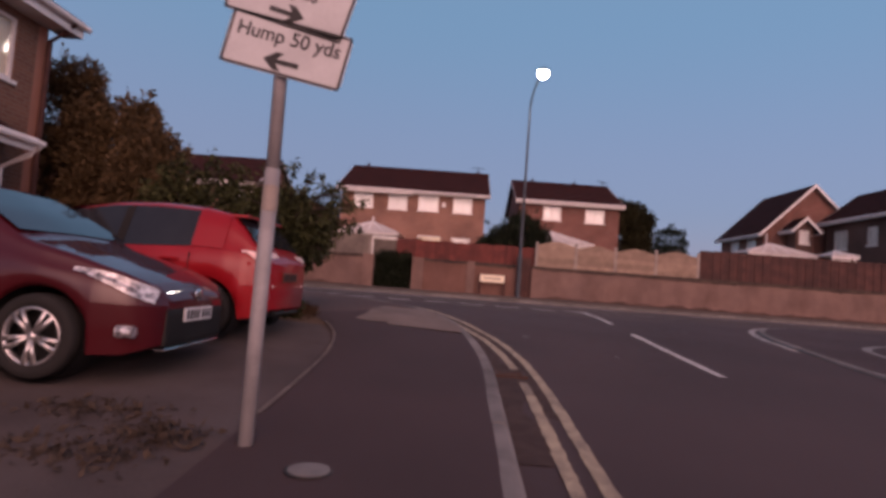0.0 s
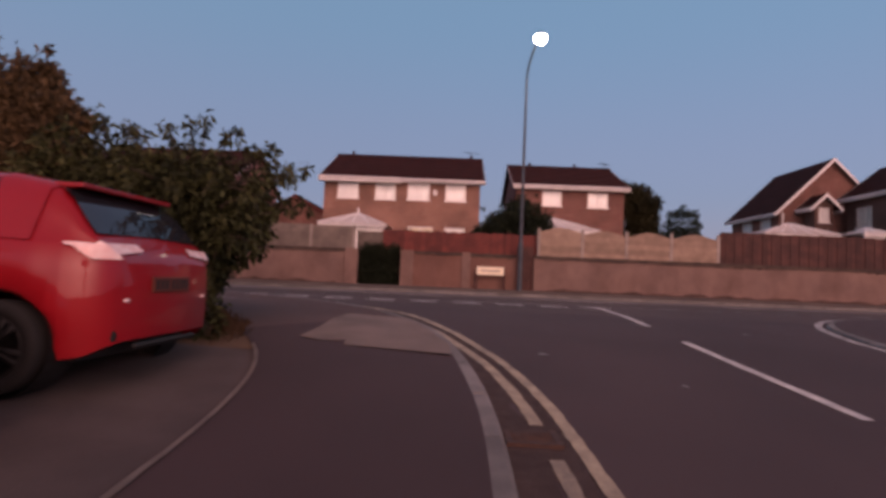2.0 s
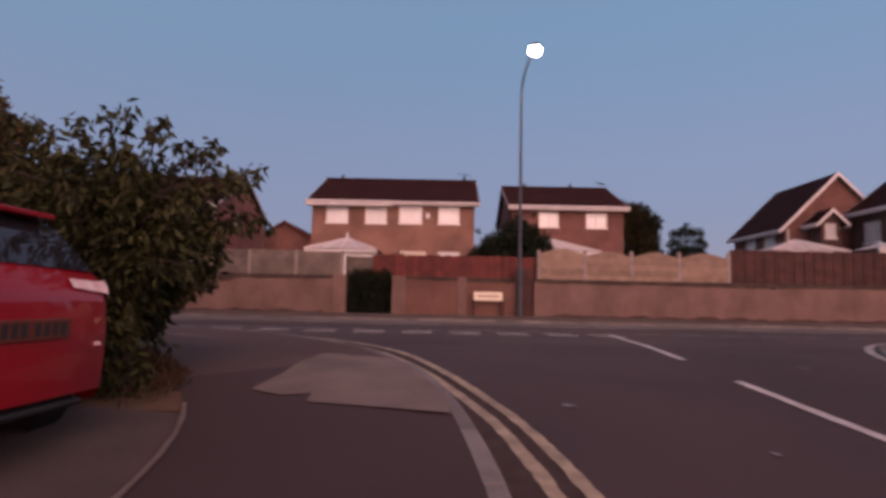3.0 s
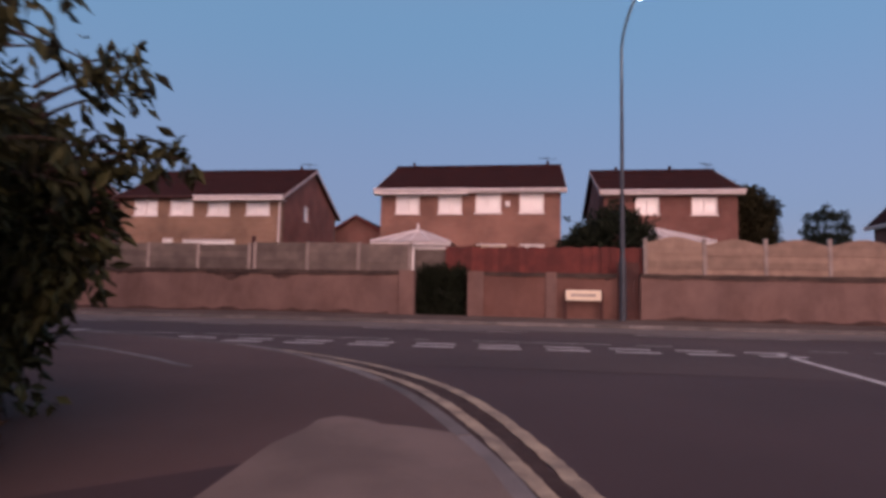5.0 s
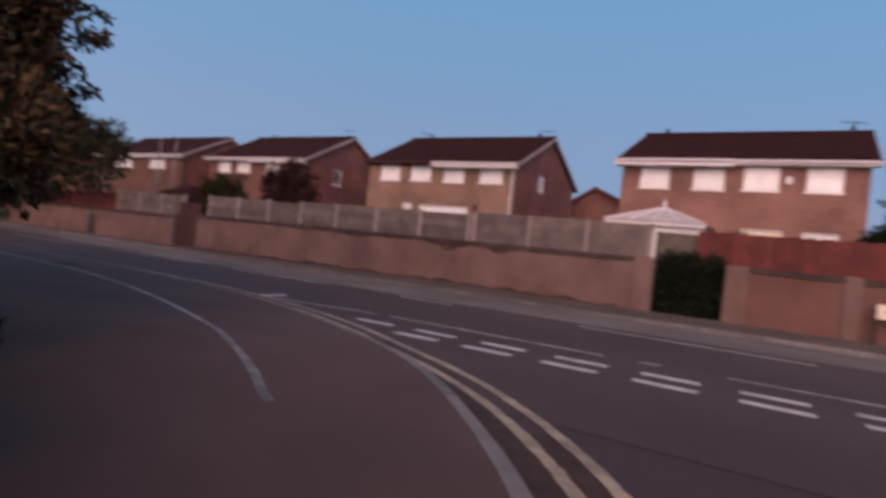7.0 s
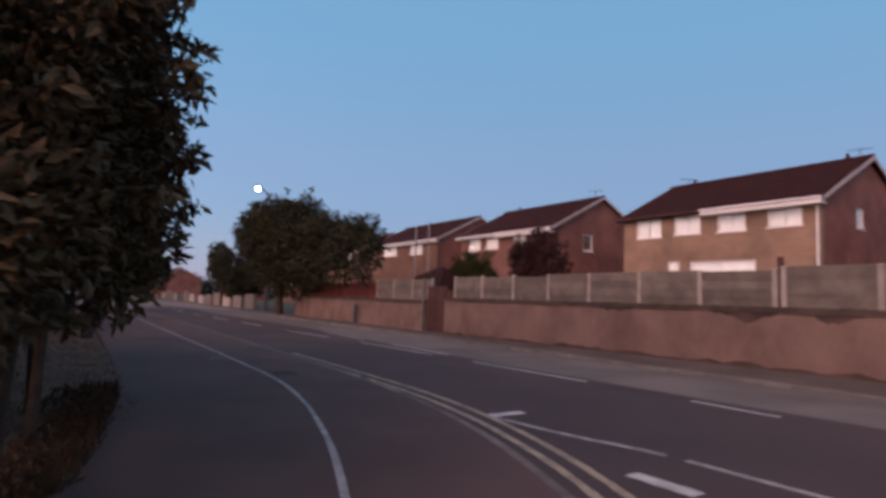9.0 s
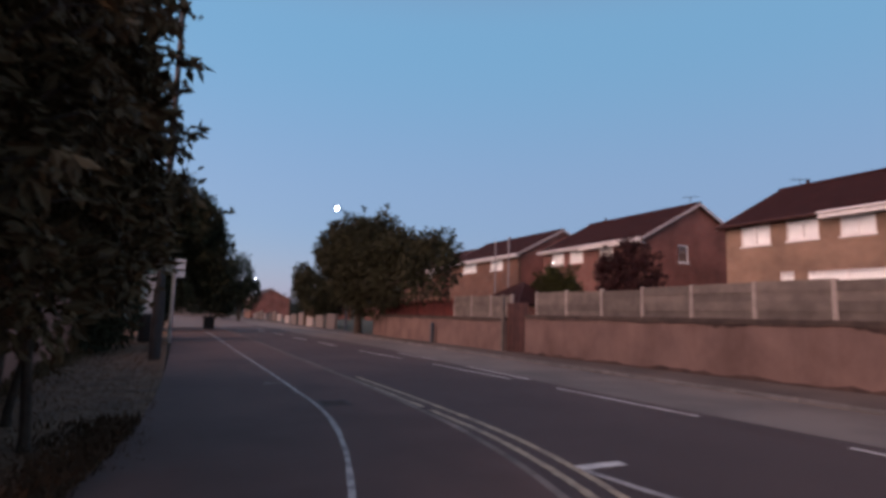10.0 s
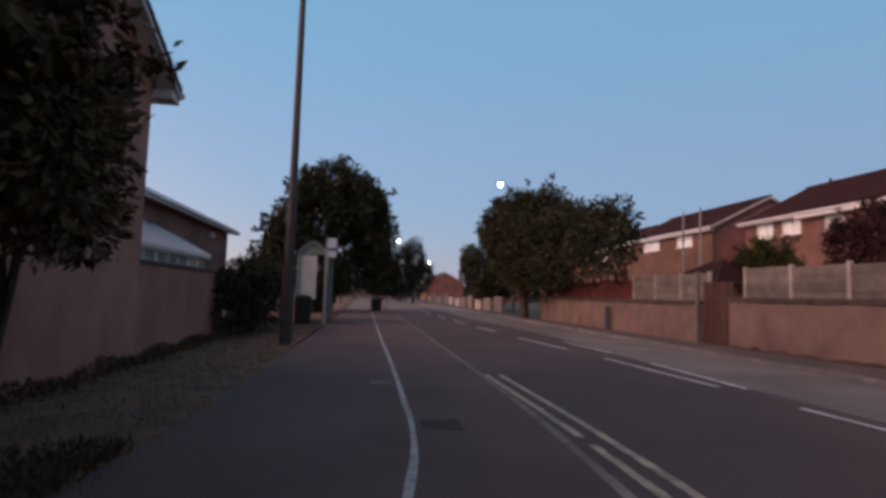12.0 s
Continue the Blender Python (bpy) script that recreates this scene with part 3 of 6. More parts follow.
YOUT = rounded([(1.29, -30), (1.29, 3), (1.27, 5.8), (1.18, 7.0), (0.95, 8.27), (0.53, 9.6), (0.05, 10.97), (-0.56, 12.18), (-1.41, 13.19), (-2.47, 14.09), (-3.8, 14.87), (-5.4, 15.69), (-7.4, 16.33), (-9.4, 16.67), (-11.8, 16.77), (-16.3, 16.75)], 3)
YOUT = lerp_list(YOUT, 800)
# the two bands stand closer together down the side road than round the corner
YIN = []
for p, q in zip(offset_line(YOUT, -0.185), offset_line(YOUT, -0.245)):
    f = min(1.0, max(0.0, (p[1] - 9.6) / 2.0))
    YIN.append((p[0] + (q[0] - p[0]) * f, p[1] + (q[1] - p[1]) * f))
mark("double_yellow_line", "outer band of the worn double yellow line", YELLOW_LINE, [(YOUT, -0.044, 0.048)], group="double yellow lines")
first = [p for p in YIN if p[1] < 5.85]
second = [p for p in YIN if p[1] > 6.36 and p[0] > -11.62]
third = [p for p in YIN if p[0] < -11.86]
mark("double_yellow_line", "inner band of the double yellow line, broken at the gully", YELLOW_LINE, [(first, -0.048, 0.044), (second, -0.048, 0.044), (third, -0.048, 0.044)], group="double yellow lines")

for a, b in (((3.53, 6.85), (3.34, 9.8)), ((3.42, 11.35), (3.9, 16.5)), ((3.75, 0.2), (3.68, 3.5)), ((3.9, -6), (3.8, -2.5))):
    mark("centre_line", "white centre line mark of the side road", WHITE_LINE, [(straight(a, b), -0.05, 0.05)], group="side road centre line")
for i in range(10):
    x = -5.55 + 1.0 * i
    mark("give_way_mark", "white give way mark across the side road", WHITE_LINE, [(straight((x, 16.1 + 0.045 * i), (x + 0.62, 16.12 + 0.045 * i)), -0.09, 0.09)], group="give way marks")
    if i:
        mark("give_way_mark", "white give way mark across the side road", WHITE_LINE, [(straight((x + 0.03, 15.6 + 0.04 * i), (x + 0.66, 15.61 + 0.04 * i)), -0.09, 0.09)], group="give way marks")
for i in range(7):
    x = 4.6 + 0.98 * i
    mark("junction_mark", "worn white mark across the entry lane", FADED_LINE, [(straight((x, 17.1 + 0.05 * i), (x + 0.6, 17.12 + 0.05 * i)), -0.08, 0.08)], group="junction marks")
mark("edge_line", "worn white edge line that leaves the double yellow line", PATH_LINE, [(rounded([(-7.95, 16.52), (-7.2, 16.6), (-6.6, 16.72), (-6.2, 16.84), (-5.8, 16.92)], 2), -0.05, 0.05)], up=0.011, group="edge lines")
for x0, x1, y in ((-5.6, -2.2, 17.0), (-1.75, -1.5, 17.1), (-0.75, 1.6, 17.2), (2.0, 2.6, 17.25)):
    mark("edge_line", "thin worn white edge line of the main road", PATH_LINE, [(straight((x0, y - 0.05), (x1, y + 0.05)), -0.05, 0.05)], group="edge lines")
mark("edge_tick", "short white cross mark at the edge line", WHITE_LINE, [(straight((-8.04, 16.5), (-8.05, 17.06)), -0.08, 0.08)], up=0.014)
def crown(x):
    """y of the main road's centre line, which bends a little beyond the junction."""
    return float(np.interp(x, (-60, -25, -20, -15, -10, -5), (18.6, 19.5, 19.92, 20.12, 20.25, 20.2)))


for x0, x1 in ((-7.75, -6.4), (-13.42, -9.95), (-19.25, -15.17), (-25.2, -21.4), (-31.4, -28.4), (-37.2, -34), (-43, -40), (-50, -46), (-3.6, 0.2), (2.5, 6), (8.5, 12), (15, 18.5), (21, 24.5)):
    mark("centre_line", "white centre line mark of the main road", WHITE_LINE, [(straight((x0, crown(x0)), (x1, crown(x1))), -0.05, 0.05)], up=0.012, group="main road centre line")
for x0, x1 in ((-18.3, -14.97), (-23.9, -20.6)):
    mark("centre_line", "second worn centre line mark of the main road", WHITE_LINE, [(straight((x0, crown(x0) + (0.62 if x0 > -20 else 1.0)), (x1, crown(x1) + (0.36 if x0 > -20 else 0.82))), -0.045, 0.045)], up=0.016, group="main road centre line")
PATHLINE = rounded([(-2.85, 12.02), (-3.7, 12.57), (-4.86, 13.2), (-6.2, 13.71), (-7.7, 14.17), (-9.5, 14.58), (-11.3, 14.82), (-14, 14.88), (-25, 14.88), (-45, 14.9)], 2)
mark("cycle_path_line", "white line dividing the shared footway", PATH_LINE, [([p for p in PATHLINE if p[0] < -5.2], -0.031, 0.031)], up=KERB_UP + 0.014)
mark("cycle_path_line", "worn end of the line on the footway", FADED_LINE, [([p for p in PATHLINE if p[0] > -5.7], -0.036, 0.036)], up=KERB_UP + 0.0135)
mark("edge_tick", "short worn white tick on the footway", FADED_LINE, [(straight((-14.65, 14.5), (-14.67, 14.78)), -0.06, 0.06)], up=KERB_UP + 0.014)

mark("corner_line", "worn white line round the opposite corner", PATH_LINE, [([p for p in KERB_E if 9.0 < p[1] < 15.8], -0.18, -0.06)])
mark("edging_curve", "pale curved edging on the opposite footway", FADED_LINE, [(rounded([(9.2, 10.9), (8.1, 10.6), (7.35, 10.0), (7.05, 9.3), (7.3, 8.6), (8.0, 8.1)], 3), -0.07, 0.07)], up=EAST_UP + 0.01)

# dirt gathered in the channel along the kerb
bm = bmesh.new()
chan = lerp_list([p for p in KERB if p[1] > 3.5 and p[0] > -4.5], 150)
rnd = random.Random(21)
va = [bm.verts.new((x, y, lift(y) + 0.006)) for x, y in offset_line(chan, 0.0)]
wide = [0.24 + 0.05 * math.sin(i * 0.31) + 0.03 * math.sin(i * 0.83) + rnd.uniform(-0.02, 0.02) for i in range(150)]
vb = [bm.verts.new((p[0], p[1], lift(p[1]) + 0.006)) for p in [offset_line(chan, wide[i])[i] for i in range(150)]]
for i in range(149):
    bm.faces.new((va[i], vb[i], vb[i + 1], va[i + 1]))
structure("channel_dirt", bm, DIRT, "dark dirt gathered in the road channel", "road dirt")
bm = bmesh.new()
ribbon(bm, [p for p in YOUT if 4.6 < p[1] < 13.2], -0.2, -0.045, 0.003, 0.02, 5)
structure("line_dirt", bm, DIRT, "brown dirt between the two yellow lines", "road dirt")
for k, (x, y, r) in enumerate(((1.44, 8.7, 0.06), (2.5, 7.6, 0.035), (4.6, 10.8, 0.05), (-0.02, 4.81, 0.03))):
    bm = bmesh.new()
    rnd = random.Random(k)
    bm.faces.new([bm.verts.new((x + r * rnd.uniform(0.6, 1.2) * math.cos(a * math.tau / 9), y + r * 1.6 * rnd.uniform(0.6, 1.2) * math.sin(a * math.tau / 9), lift(y) + 0.009)) for a in range(9)])
    structure(f"road_scuff_{k + 1}", bm, FADED_LINE, "small pale scuff on the asphalt", "road marking")

# gully grate in the channel
grate = thing("gully_grate", "rusty iron gully grate in the road channel", "drain grate")
z = lift(6.2) + 0.012
part("frame", wall_cells(bmesh.new(), 0.82, 1.16, 5.98, 6.42, z - 0.05, z, [(0.86, 1.12, 6.02, 6.38)], 2), RUST, grate)
for i in range(9):
    y = 6.035 + i * 0.039
    part("bar", boxes((0.86, 1.12, y, y + 0.016, z - 0.04, z - 0.002)), RUST, grate)
bm = boxes((0.86, 1.12, 6.02, 6.38, z - 0.06, z - 0.045))
part("pit", bm, BLACK_TRIM, grate)

# round cover in the footway
bm = bmesh.new()
y = 2.96
tube(bm, [(-0.33, y, lift(y) + KERB_UP - 0.01), (-0.33, y, lift(y) + KERB_UP + 0.018)], 0.11, 24)
lid = thing("stopcock_cover", "small round grey cover in the footway", "manhole cover")
part("lid", bm, LID, lid)
bm = bmesh.new()
tube(bm, [(-0.33, y, lift(y) + KERB_UP - 0.01), (-0.33, y, lift(y) + KERB_UP + 0.014)], 0.13, 24)
part("rim", bm, IRON, lid)


# dark inspection cover in the footway along the main road
cov = thing("inspection_cover", "dark iron inspection cover set in the footway", "manhole cover")
z = 0.7 + KERB_UP + 0.016
part("frame", wall_cells(bmesh.new(), -12.25, -11.83, 14.92, 15.37, z - 0.04, z, [(-12.22, -11.86, 14.95, 15.34)], 2), IRON, cov)
part("lid", boxes((-12.215, -11.865, 14.955, 15.335, z - 0.04, z - 0.003)), DIRT, cov)


# ---- garden wall along the main road ----
WALL_Z0, WALL_Z1 = 0.78, 2.25


def wall_run(name, x0, x1, mat, label, z1=WALL_Z1, y0=24.98, y1=25.22):
    w = tagged(new(name), label, "garden wall", kind="structure")
    part("brickwork", boxes((x0, x1, y0, y1, WALL_Z0, z1 - 0.07)), mat, w)
    # coping with sagging moss along its front edge
    b = bmesh.new()
    rnd = random.Random(int(abs(x0) * 10))
    n = max(2, int((x1 - x0) / 0.12))
    top, low, inn = [], [], []
    h = 0.0
    for i in range(n + 1):
        x = x0 + (x1 - x0) * i / n
        h = 0.8 * h + 0.2 * rnd.uniform(-0.02, 0.14)
        top.append((b.verts.new((x, y0 - 0.035, z1 + rnd.uniform(-0.008, 0.012))), b.verts.new((x, y1 + 0.03, z1))))
        low.append((b.verts.new((x, y0 - 0.035, z1 - 0.075 - max(h, 0))), b.verts.new((x, y1 + 0.03, z1 - 0.075))))
    for (a, c), (d, e), (f, g), (k, m) in zip(top, top[1:], low, low[1:]):
        b.faces.new((a, d, e, c))
        b.faces.new((f, k, d, a))
        b.faces.new((c, e, m, g))
        b.faces.new((g, m, k, f))
    b.faces.new((top[0][0], top[0][1], low[0][1], low[0][0]))
    b.faces.new((top[-1][0], low[-1][0], low[-1][1], top[-1][1]))
    part("coping", b, COPING, w, "dark mossy coping")
    return w


def pier(name, x0, x1, y0=24.9, z1=WALL_Z1 + 0.02, mat=None):
    b = soft_box(x0, x1, y0, y0 + 0.36, WALL_Z0, z1, 0.012)
    return structure(name, b, mat or WALL_RENDER, "square brick pier of the garden wall", "wall pier")


wall_run("wall_north_1", -22.1, -3.83, WALL_RENDER, "long weathered brick garden wall with mossy top")
wall_run("wall_north_2", -1.16, 2.83, WALL_RED, "short red brick garden wall beside the path gap")
wall_run("wall_north_3", 3.5, 60, WALL_RENDER, "long brown brick garden wall below fence panels")
wall_run("wall_north_4", -40.4, -23.62, WALL_RENDER, "low brick garden wall further along the road", z1=2.13)
pier("wall_pier_1", -3.83, -3.34)
pier("wall_pier_2", -1.66, -1.16)
pier("wall_pier_3", 0.72, 1.05, 24.94)
bm = bmesh.new()
rnd = random.Random(9)
for x0, x1 in ((-22, -3.9), (3.6, 30)):
    x = x0
    pts = []
    while x < x1:
        pts.append((x, 0.79 + 0.09 * max(0.0, min(1.0, (x + 20) / 12)) + rnd.uniform(0.03, 0.15)))
        x += 0.35
    lo = [bm.verts.new((x, 24.972, 0.79)) for x, h in pts]
    hi = [bm.verts.new((x, 24.972, h)) for x, h in pts]
    for i in range(len(pts) - 1):
        bm.faces.new((lo[i], lo[i + 1], hi[i + 1], hi[i]))
structure("wall_stain", bm, STAIN, "damp dark stains along the wall foot", "stain")
bm = bmesh.new()
for x0, x1 in ((-22, -3.9), (-1.1, 2.7), (3.6, 34), (-39, -23.8)):
    x, pts = x0, []
    while x < x1:
        big = max(0.0, math.sin(x * 0.9) * math.sin(x * 0.37 + 1.1))
        old = math.exp(-((x + 10.5) / 4.5) ** 2)
        slow = 0.5 + 0.5 * math.sin(x * 2.3 + 1.7 * math.sin(x * 0.8))
        pts.append((x, rnd.uniform(0.03, 0.07) + big * slow * rnd.uniform(0.1, 0.26) + old * slow * rnd.uniform(0.12, 0.26)))
        x += rnd.uniform(0.06, 0.16)
    zt = 2.12 if x1 < -23 else 2.23
    lo = [bm.verts.new((x, 24.971, zt - h)) for x, h in pts]
    hi = [bm.verts.new((x, 24.971, zt)) for x, h in pts]
    for i in range(len(pts) - 1):
        bm.faces.new((lo[i], lo[i + 1], hi[i + 1], hi[i]))
structure("wall_stain_top", bm, STAIN, "dark runs of moss and damp below the coping", "stain")

# recessed timber gates in the wall
for x0, x1, name in ((2.83, 3.5, "timber_gate"), (-23.62, -22.1, "timber_gate")):
    g = thing(name, "dark brown boarded timber gate set back in the wall", "gate")
    k = max(3, int((x1 - x0) / 0.14))
    for i in range(k):
        a = x0 + (x1 - x0) * i / k
        part("board", boxes((a + 0.004, a + (x1 - x0) / k - 0.004, 25.12, 25.15, 0.82, 2.6 if x0 > 0 else 2.72)), DARK_WOOD, g)
    part("rail", boxes((x0, x1, 25.15, 25.2, 1.1, 1.2)), DARK_WOOD, g)
    part("rail", boxes((x0, x1, 25.15, 25.2, 2.1, 2.2)), DARK_WOOD, g)
part_post = thing("gate_post", "slim weathered concrete post beside the gate", "gate post")
part("post", soft_box(-23.72, -23.6, 24.88, 25.0, 0.78, 3.05, 0.01), CONC_FENCE, part_post)
b = thing("bollard", "short dark post before the garden wall", "bollard")
bm = bmesh.new()
tube(bm, [(-30.2, 24.75, 0.78), (-30.2, 24.75, 1.75), (-30.2, 24.75, 1.8)], [0.09, 0.09, 0.05], 12)
part("post", bm, DARK_STEEL, b)


# ---- fences on and behind the wall ----
def panel_fence(name, xs, z0, z1, y, board_mat, post_mat, label, style="flat", post_top=0.04, rows=3, uneven=0.05):
    """A run of panels between posts at xs; boards lie one above another."""
    f = thing(name, label, "fence")
    for x in xs:
        part("post", soft_box(x - 0.055, x + 0.055, y - 0.05, y + 0.06, 0.8, z1 + post_top, 0.01), post_mat, f)
    rnd = random.Random(int(abs(xs[0]) * 31))
    for a, c in zip(xs, xs[1:]):
        h = (z1 + rnd.uniform(-uneven, uneven) - z0) / rows
        for r in range(rows):
            q0, q1 = z0 + r * h - 0.012, z0 + (r + 1) * h
            b = bmesh.new()
            if style == "wave" and r == rows - 1:
                k = 12
                lo = [(a + 0.06 + (c - a - 0.12) * i / k, q0) for i in range(k + 1)]
                hi = [(p[0], q1 - 0.09 + 0.17 * math.sin(math.pi * i / k) ** 1.5) for i, p in enumerate(lo)]
                prism(b, lo + hi[::-1], 1, y - 0.017 - 0.018 * (r % 2), y + 0.011 - 0.018 * (r % 2))
            else:
                o = 0.014 * (r % 2) + 0.004 * r
                box(b, a + 0.056, c - 0.056, y - 0.015 - o, y + 0.012 - o, q0, q1)
            part("board", b, board_mat, f)
    return f


def picket_fence(name, x0, x1, z0, z1, y, mat, label, width=0.14, wobble=0.02):
    f = thing(name, label, "fence")
    rnd = random.Random(int(x0 * 7))
    n = int((x1 - x0) / width)
    for i in range(n):
        a = x0 + (x1 - x0) * i / n
        part("board", boxes((a - 0.012 * (i % 2), a + width + 0.012 * (i % 2), y - 0.012 - 0.026 * (i % 2), y + 0.012 - 0.026 * (i % 2), z0, z1 + rnd.uniform(-wobble, wobble))), mat, f)
    k = max(2, int((x1 - x0) / 2.4) + 1)
    for i in range(k):
        x = x0 + 0.06 + (x1 - x0 - 0.12) * i / (k - 1)
        part("post", boxes((x - 0.05, x + 0.05, y + 0.062, y + 0.16, 0.8, z1 - 0.05)), mat, f)
    part("rail", boxes((x0, x1, y + 0.014, y + 0.06, z0 + 0.12, z0 + 0.2)), mat, f)
    part("rail", boxes((x0, x1, y + 0.014, y + 0.06, z1 - 0.25, z1 - 0.17)), mat, f)
    return f


panel_fence("panel_fence", [-8.9, -7.05, -5.3, -3.58], 2.22, 3.14, 25.4, CONC_FENCE, POST_CONC, "grey weathered fence panels between pale concrete posts")
panel_fence("panel_fence", [-22.0, -20.15, -18.3, -16.5, -14.7, -12.84, -10.98, -9.12], 2.22, 3.1, 25.45, CONC_FENCE, POST_CONC, "grey weathered fence panels between pale concrete posts", rows=4)
panel_fence("panel_fence", [-3.45, -2.1], 2.1, 2.98, 25.75, CONC_FENCE, CONC_FENCE, "grey fence panel closing the path gap", rows=3)
panel_fence("panel_fence", [-29.1, -27.3, -25.5, -23.8], 2.15, 3.05, 25.45, CONC_FENCE, POST_CONC, "grey timber fence panels between pale concrete posts", rows=4)
panel_fence("panel_fence", [3.72, 5.43, 7.15, 8.9, 10.72], 2.25, 3.3, 25.4, PALE_WOOD, POST_CONC, "pale timber panels with curved tops between posts", "wave", 0.06, rows=5)
picket_fence("board_fence", -2.45, 3.72, 2.1, 3.08, 25.55, RED_WOOD, "red stained close-boarded fence behind the wall")
picket_fence("board_fence", 10.85, 34.0, 2.1, 3.5, 25.5, DARK_WOOD, "dark brown close-boarded fence above the wall", 0.18)
picket_fence("board_fence", -41, -29.2, 1.9, 2.95, 25.6, RED_WOOD, "dull red boarded fence above the low wall", 0.2)
s = thing("fence_stake", "dark wooden stake standing above the fence", "stake")
part("stake", boxes((-9.1, -9.0, 25.5, 25.6, 0.8, 3.4)), DARK_WOOD, s)

# gardens behind the wall
bm = bmesh.new()
sheet(bm, [(25.2, -120, 120), (60, -120, 120)], 0.12)
structure("garden_ground", bm, EARTH, "dim lawns of the gardens behind the wall", "ground")


# ---- houses ----
def window(house, u0, u1, v0, v1, w, axis, out, lights=2, blind=None):
    """A white framed window in an opening; w: the wall's outer face, out: +1 or -1, the way it faces. One level of sub-parts."""
    def span(b, a0, a1, c0, c1, d0, d1):
        lo, hi = sorted((w - out * d0, w - out * d1))
        if axis:
            box(b, a0, a1, lo, hi, c0, c1)
        else:
            box(b, lo, hi, a0, a1, c0, c1)
    t = 0.06
    cuts = [u0 + (u1 - u0) * i / lights for i in range(lights + 1)]
    holes = [(a + (t if a == u0 else t / 2), c - (t if c == u1 else t / 2), v0 + t, v1 - t) for a, c in zip(cuts, cuts[1:])]
    b = wall_cells(bmesh.new(), u0, u1, v0, v1, *sorted((w - out * 0.03, w - out * 0.1)), holes, axis)
    win = part("window", b, UPVC, house, "white framed window")
    b = bmesh.new()
    span(b, u0 + t, u1 - t, v0 + t, v1 - t, 0.06, 0.068)
    pane = part("pane", b, GLASS, win)
    pane.visible_shadow = False
    b = bmesh.new()
    span(b, u0 + 0.02, u1 - 0.02, v0 + 0.02, v1 - 0.02, 0.13, 0.15)
    part("blind", b, blind or BLIND, win, "closed pale blind" if (blind or BLIND) is not DARK_ROOM else "dark room behind")
    b = bmesh.new()
    span(b, u0 - 0.05, u1 + 0.05, v0 - 0.07, v0, -0.05, 0.08)
    part("sill", b, UPVC, win)
    return win


def house(label, x0, x1, y0, y1, z0, eave, ridge, mat, front=(), gable_e=(), gable_w=(), fascias=(), pipes=(), roof=None, vents=(), blinds=(), gable_room=None):
    """A two storey house with its ridge along x; front faces -y. Openings as (u0, u1, v0, v1)."""
    h = thing("house", label, "house", "houses along the road")
    b = bmesh.new()
    wall_cells(b, x0, x1, z0, eave, y0, y0 + 0.25, front, 1)
    part("wall", b, mat, h)
    part("wall", boxes((x0, x1, y1 - 0.25, y1, z0, eave)), mat, h)
    ym = (y0 + y1) / 2
    for x, holes, out in ((x0, gable_w, -1), (x1, gable_e, 1)):
        b = bmesh.new()
        a0, a1 = (x, x + 0.25) if out < 0 else (x - 0.25, x)
        wall_cells(b, y0 + 0.25, y1 - 0.25, z0, eave, a0, a1, [q for q in holes if q[3] <= eave], 0)
        part("side_wall", b, BRICK_G, h)
        part("gable", prism(bmesh.new(), [(y0, eave), (y1, eave), (ym, ridge - 0.12)], 0, a0, a1), BRICK_G, h)
    part("floor_slab", boxes((x0 + 0.3, x1 - 0.3, y0 + 0.3, y1 - 0.3, z0, z0 + 0.1)), DARK_ROOM, h)
    over, t = 0.34, 0.14
    pitch = (ridge - eave) / (ym - y0)
    for sgn, name in ((-1, "roof_slope"), (1, "roof_slope")):
        b = bmesh.new()
        ye = ym + sgn * (ym - y0 + over)
        ze = eave - over * pitch
        n = max(6, int((ym - y0 + over) / 0.33))
        prof = []
        for i in range(n):
            f0, f1 = i / n, (i + 1) / n
            prof += [(ye + (ym - ye) * f0, ze + (ridge - ze) * f0 + 0.035), (ye + (ym - ye) * f1, ze + (ridge - ze) * f1 + 0.005)]
        low = [(ym, ridge - t), (ye, ze - t)]
        prism(b, prof + low, 0, x0 - 0.25, x1 + 0.25)
        part(name, b, roof or ROOF, h)
    b = bmesh.new()
    tube(b, [(x0 - 0.25, ym, ridge + 0.0), (x1 + 0.25, ym, ridge + 0.0)], 0.11, 8)
    part("ridge_tiles", b, roof or ROOF, h)
    for fx0, fx1, drop, proud, *brown in fascias or ((x0 - 0.25, x1 + 0.25, 0.26, 0.0),):
        zt = eave - over * pitch + 0.02
        trim, shade = (DARK_WOOD, "brown") if brown else (UPVC, "white")
        part("fascia", boxes((fx0, fx1, y0 - over - 0.03 - proud, y0 - over + 0.01 - proud, zt - drop, zt)), trim, h, shade + " fascia board")
        part("soffit", boxes((fx0, fx1, y0 - over + 0.01 - proud, y0 - 0.005, zt - drop, zt - drop + 0.03)), trim, h, shade + " soffit board")
        b = bmesh.new()
        tube(b, [(fx0, y0 - over - 0.08 - proud, zt - 0.06), (fx1, y0 - over - 0.08 - proud, zt - 0.06)], 0.055, 8)
        part("gutter", b, trim, h, shade + " gutter")
    for xs, out in ((x0 - 0.27, -1), (x1 + 0.27, 1)):
        for sgn in (-1, 1):
            b = bmesh.new()
            ye, ze = ym + sgn * (ym - y0 + over), eave - over * pitch
            prism(b, [(ye, ze + 0.02), (ym, ridge + 0.02), (ym, ridge - 0.17), (ye, ze - 0.17)], 0, min(xs, xs - out * 0.03), max(xs, xs - out * 0.03))
            part("bargeboard", b, OLD_TRIM, h, "weathered pale bargeboard")
    for px, py in pipes:
        b = bmesh.new()
        tube(b, [(px, py, z0), (px, py, eave - 0.35), (px, py - 0.1, eave - 0.2)], 0.05, 8)
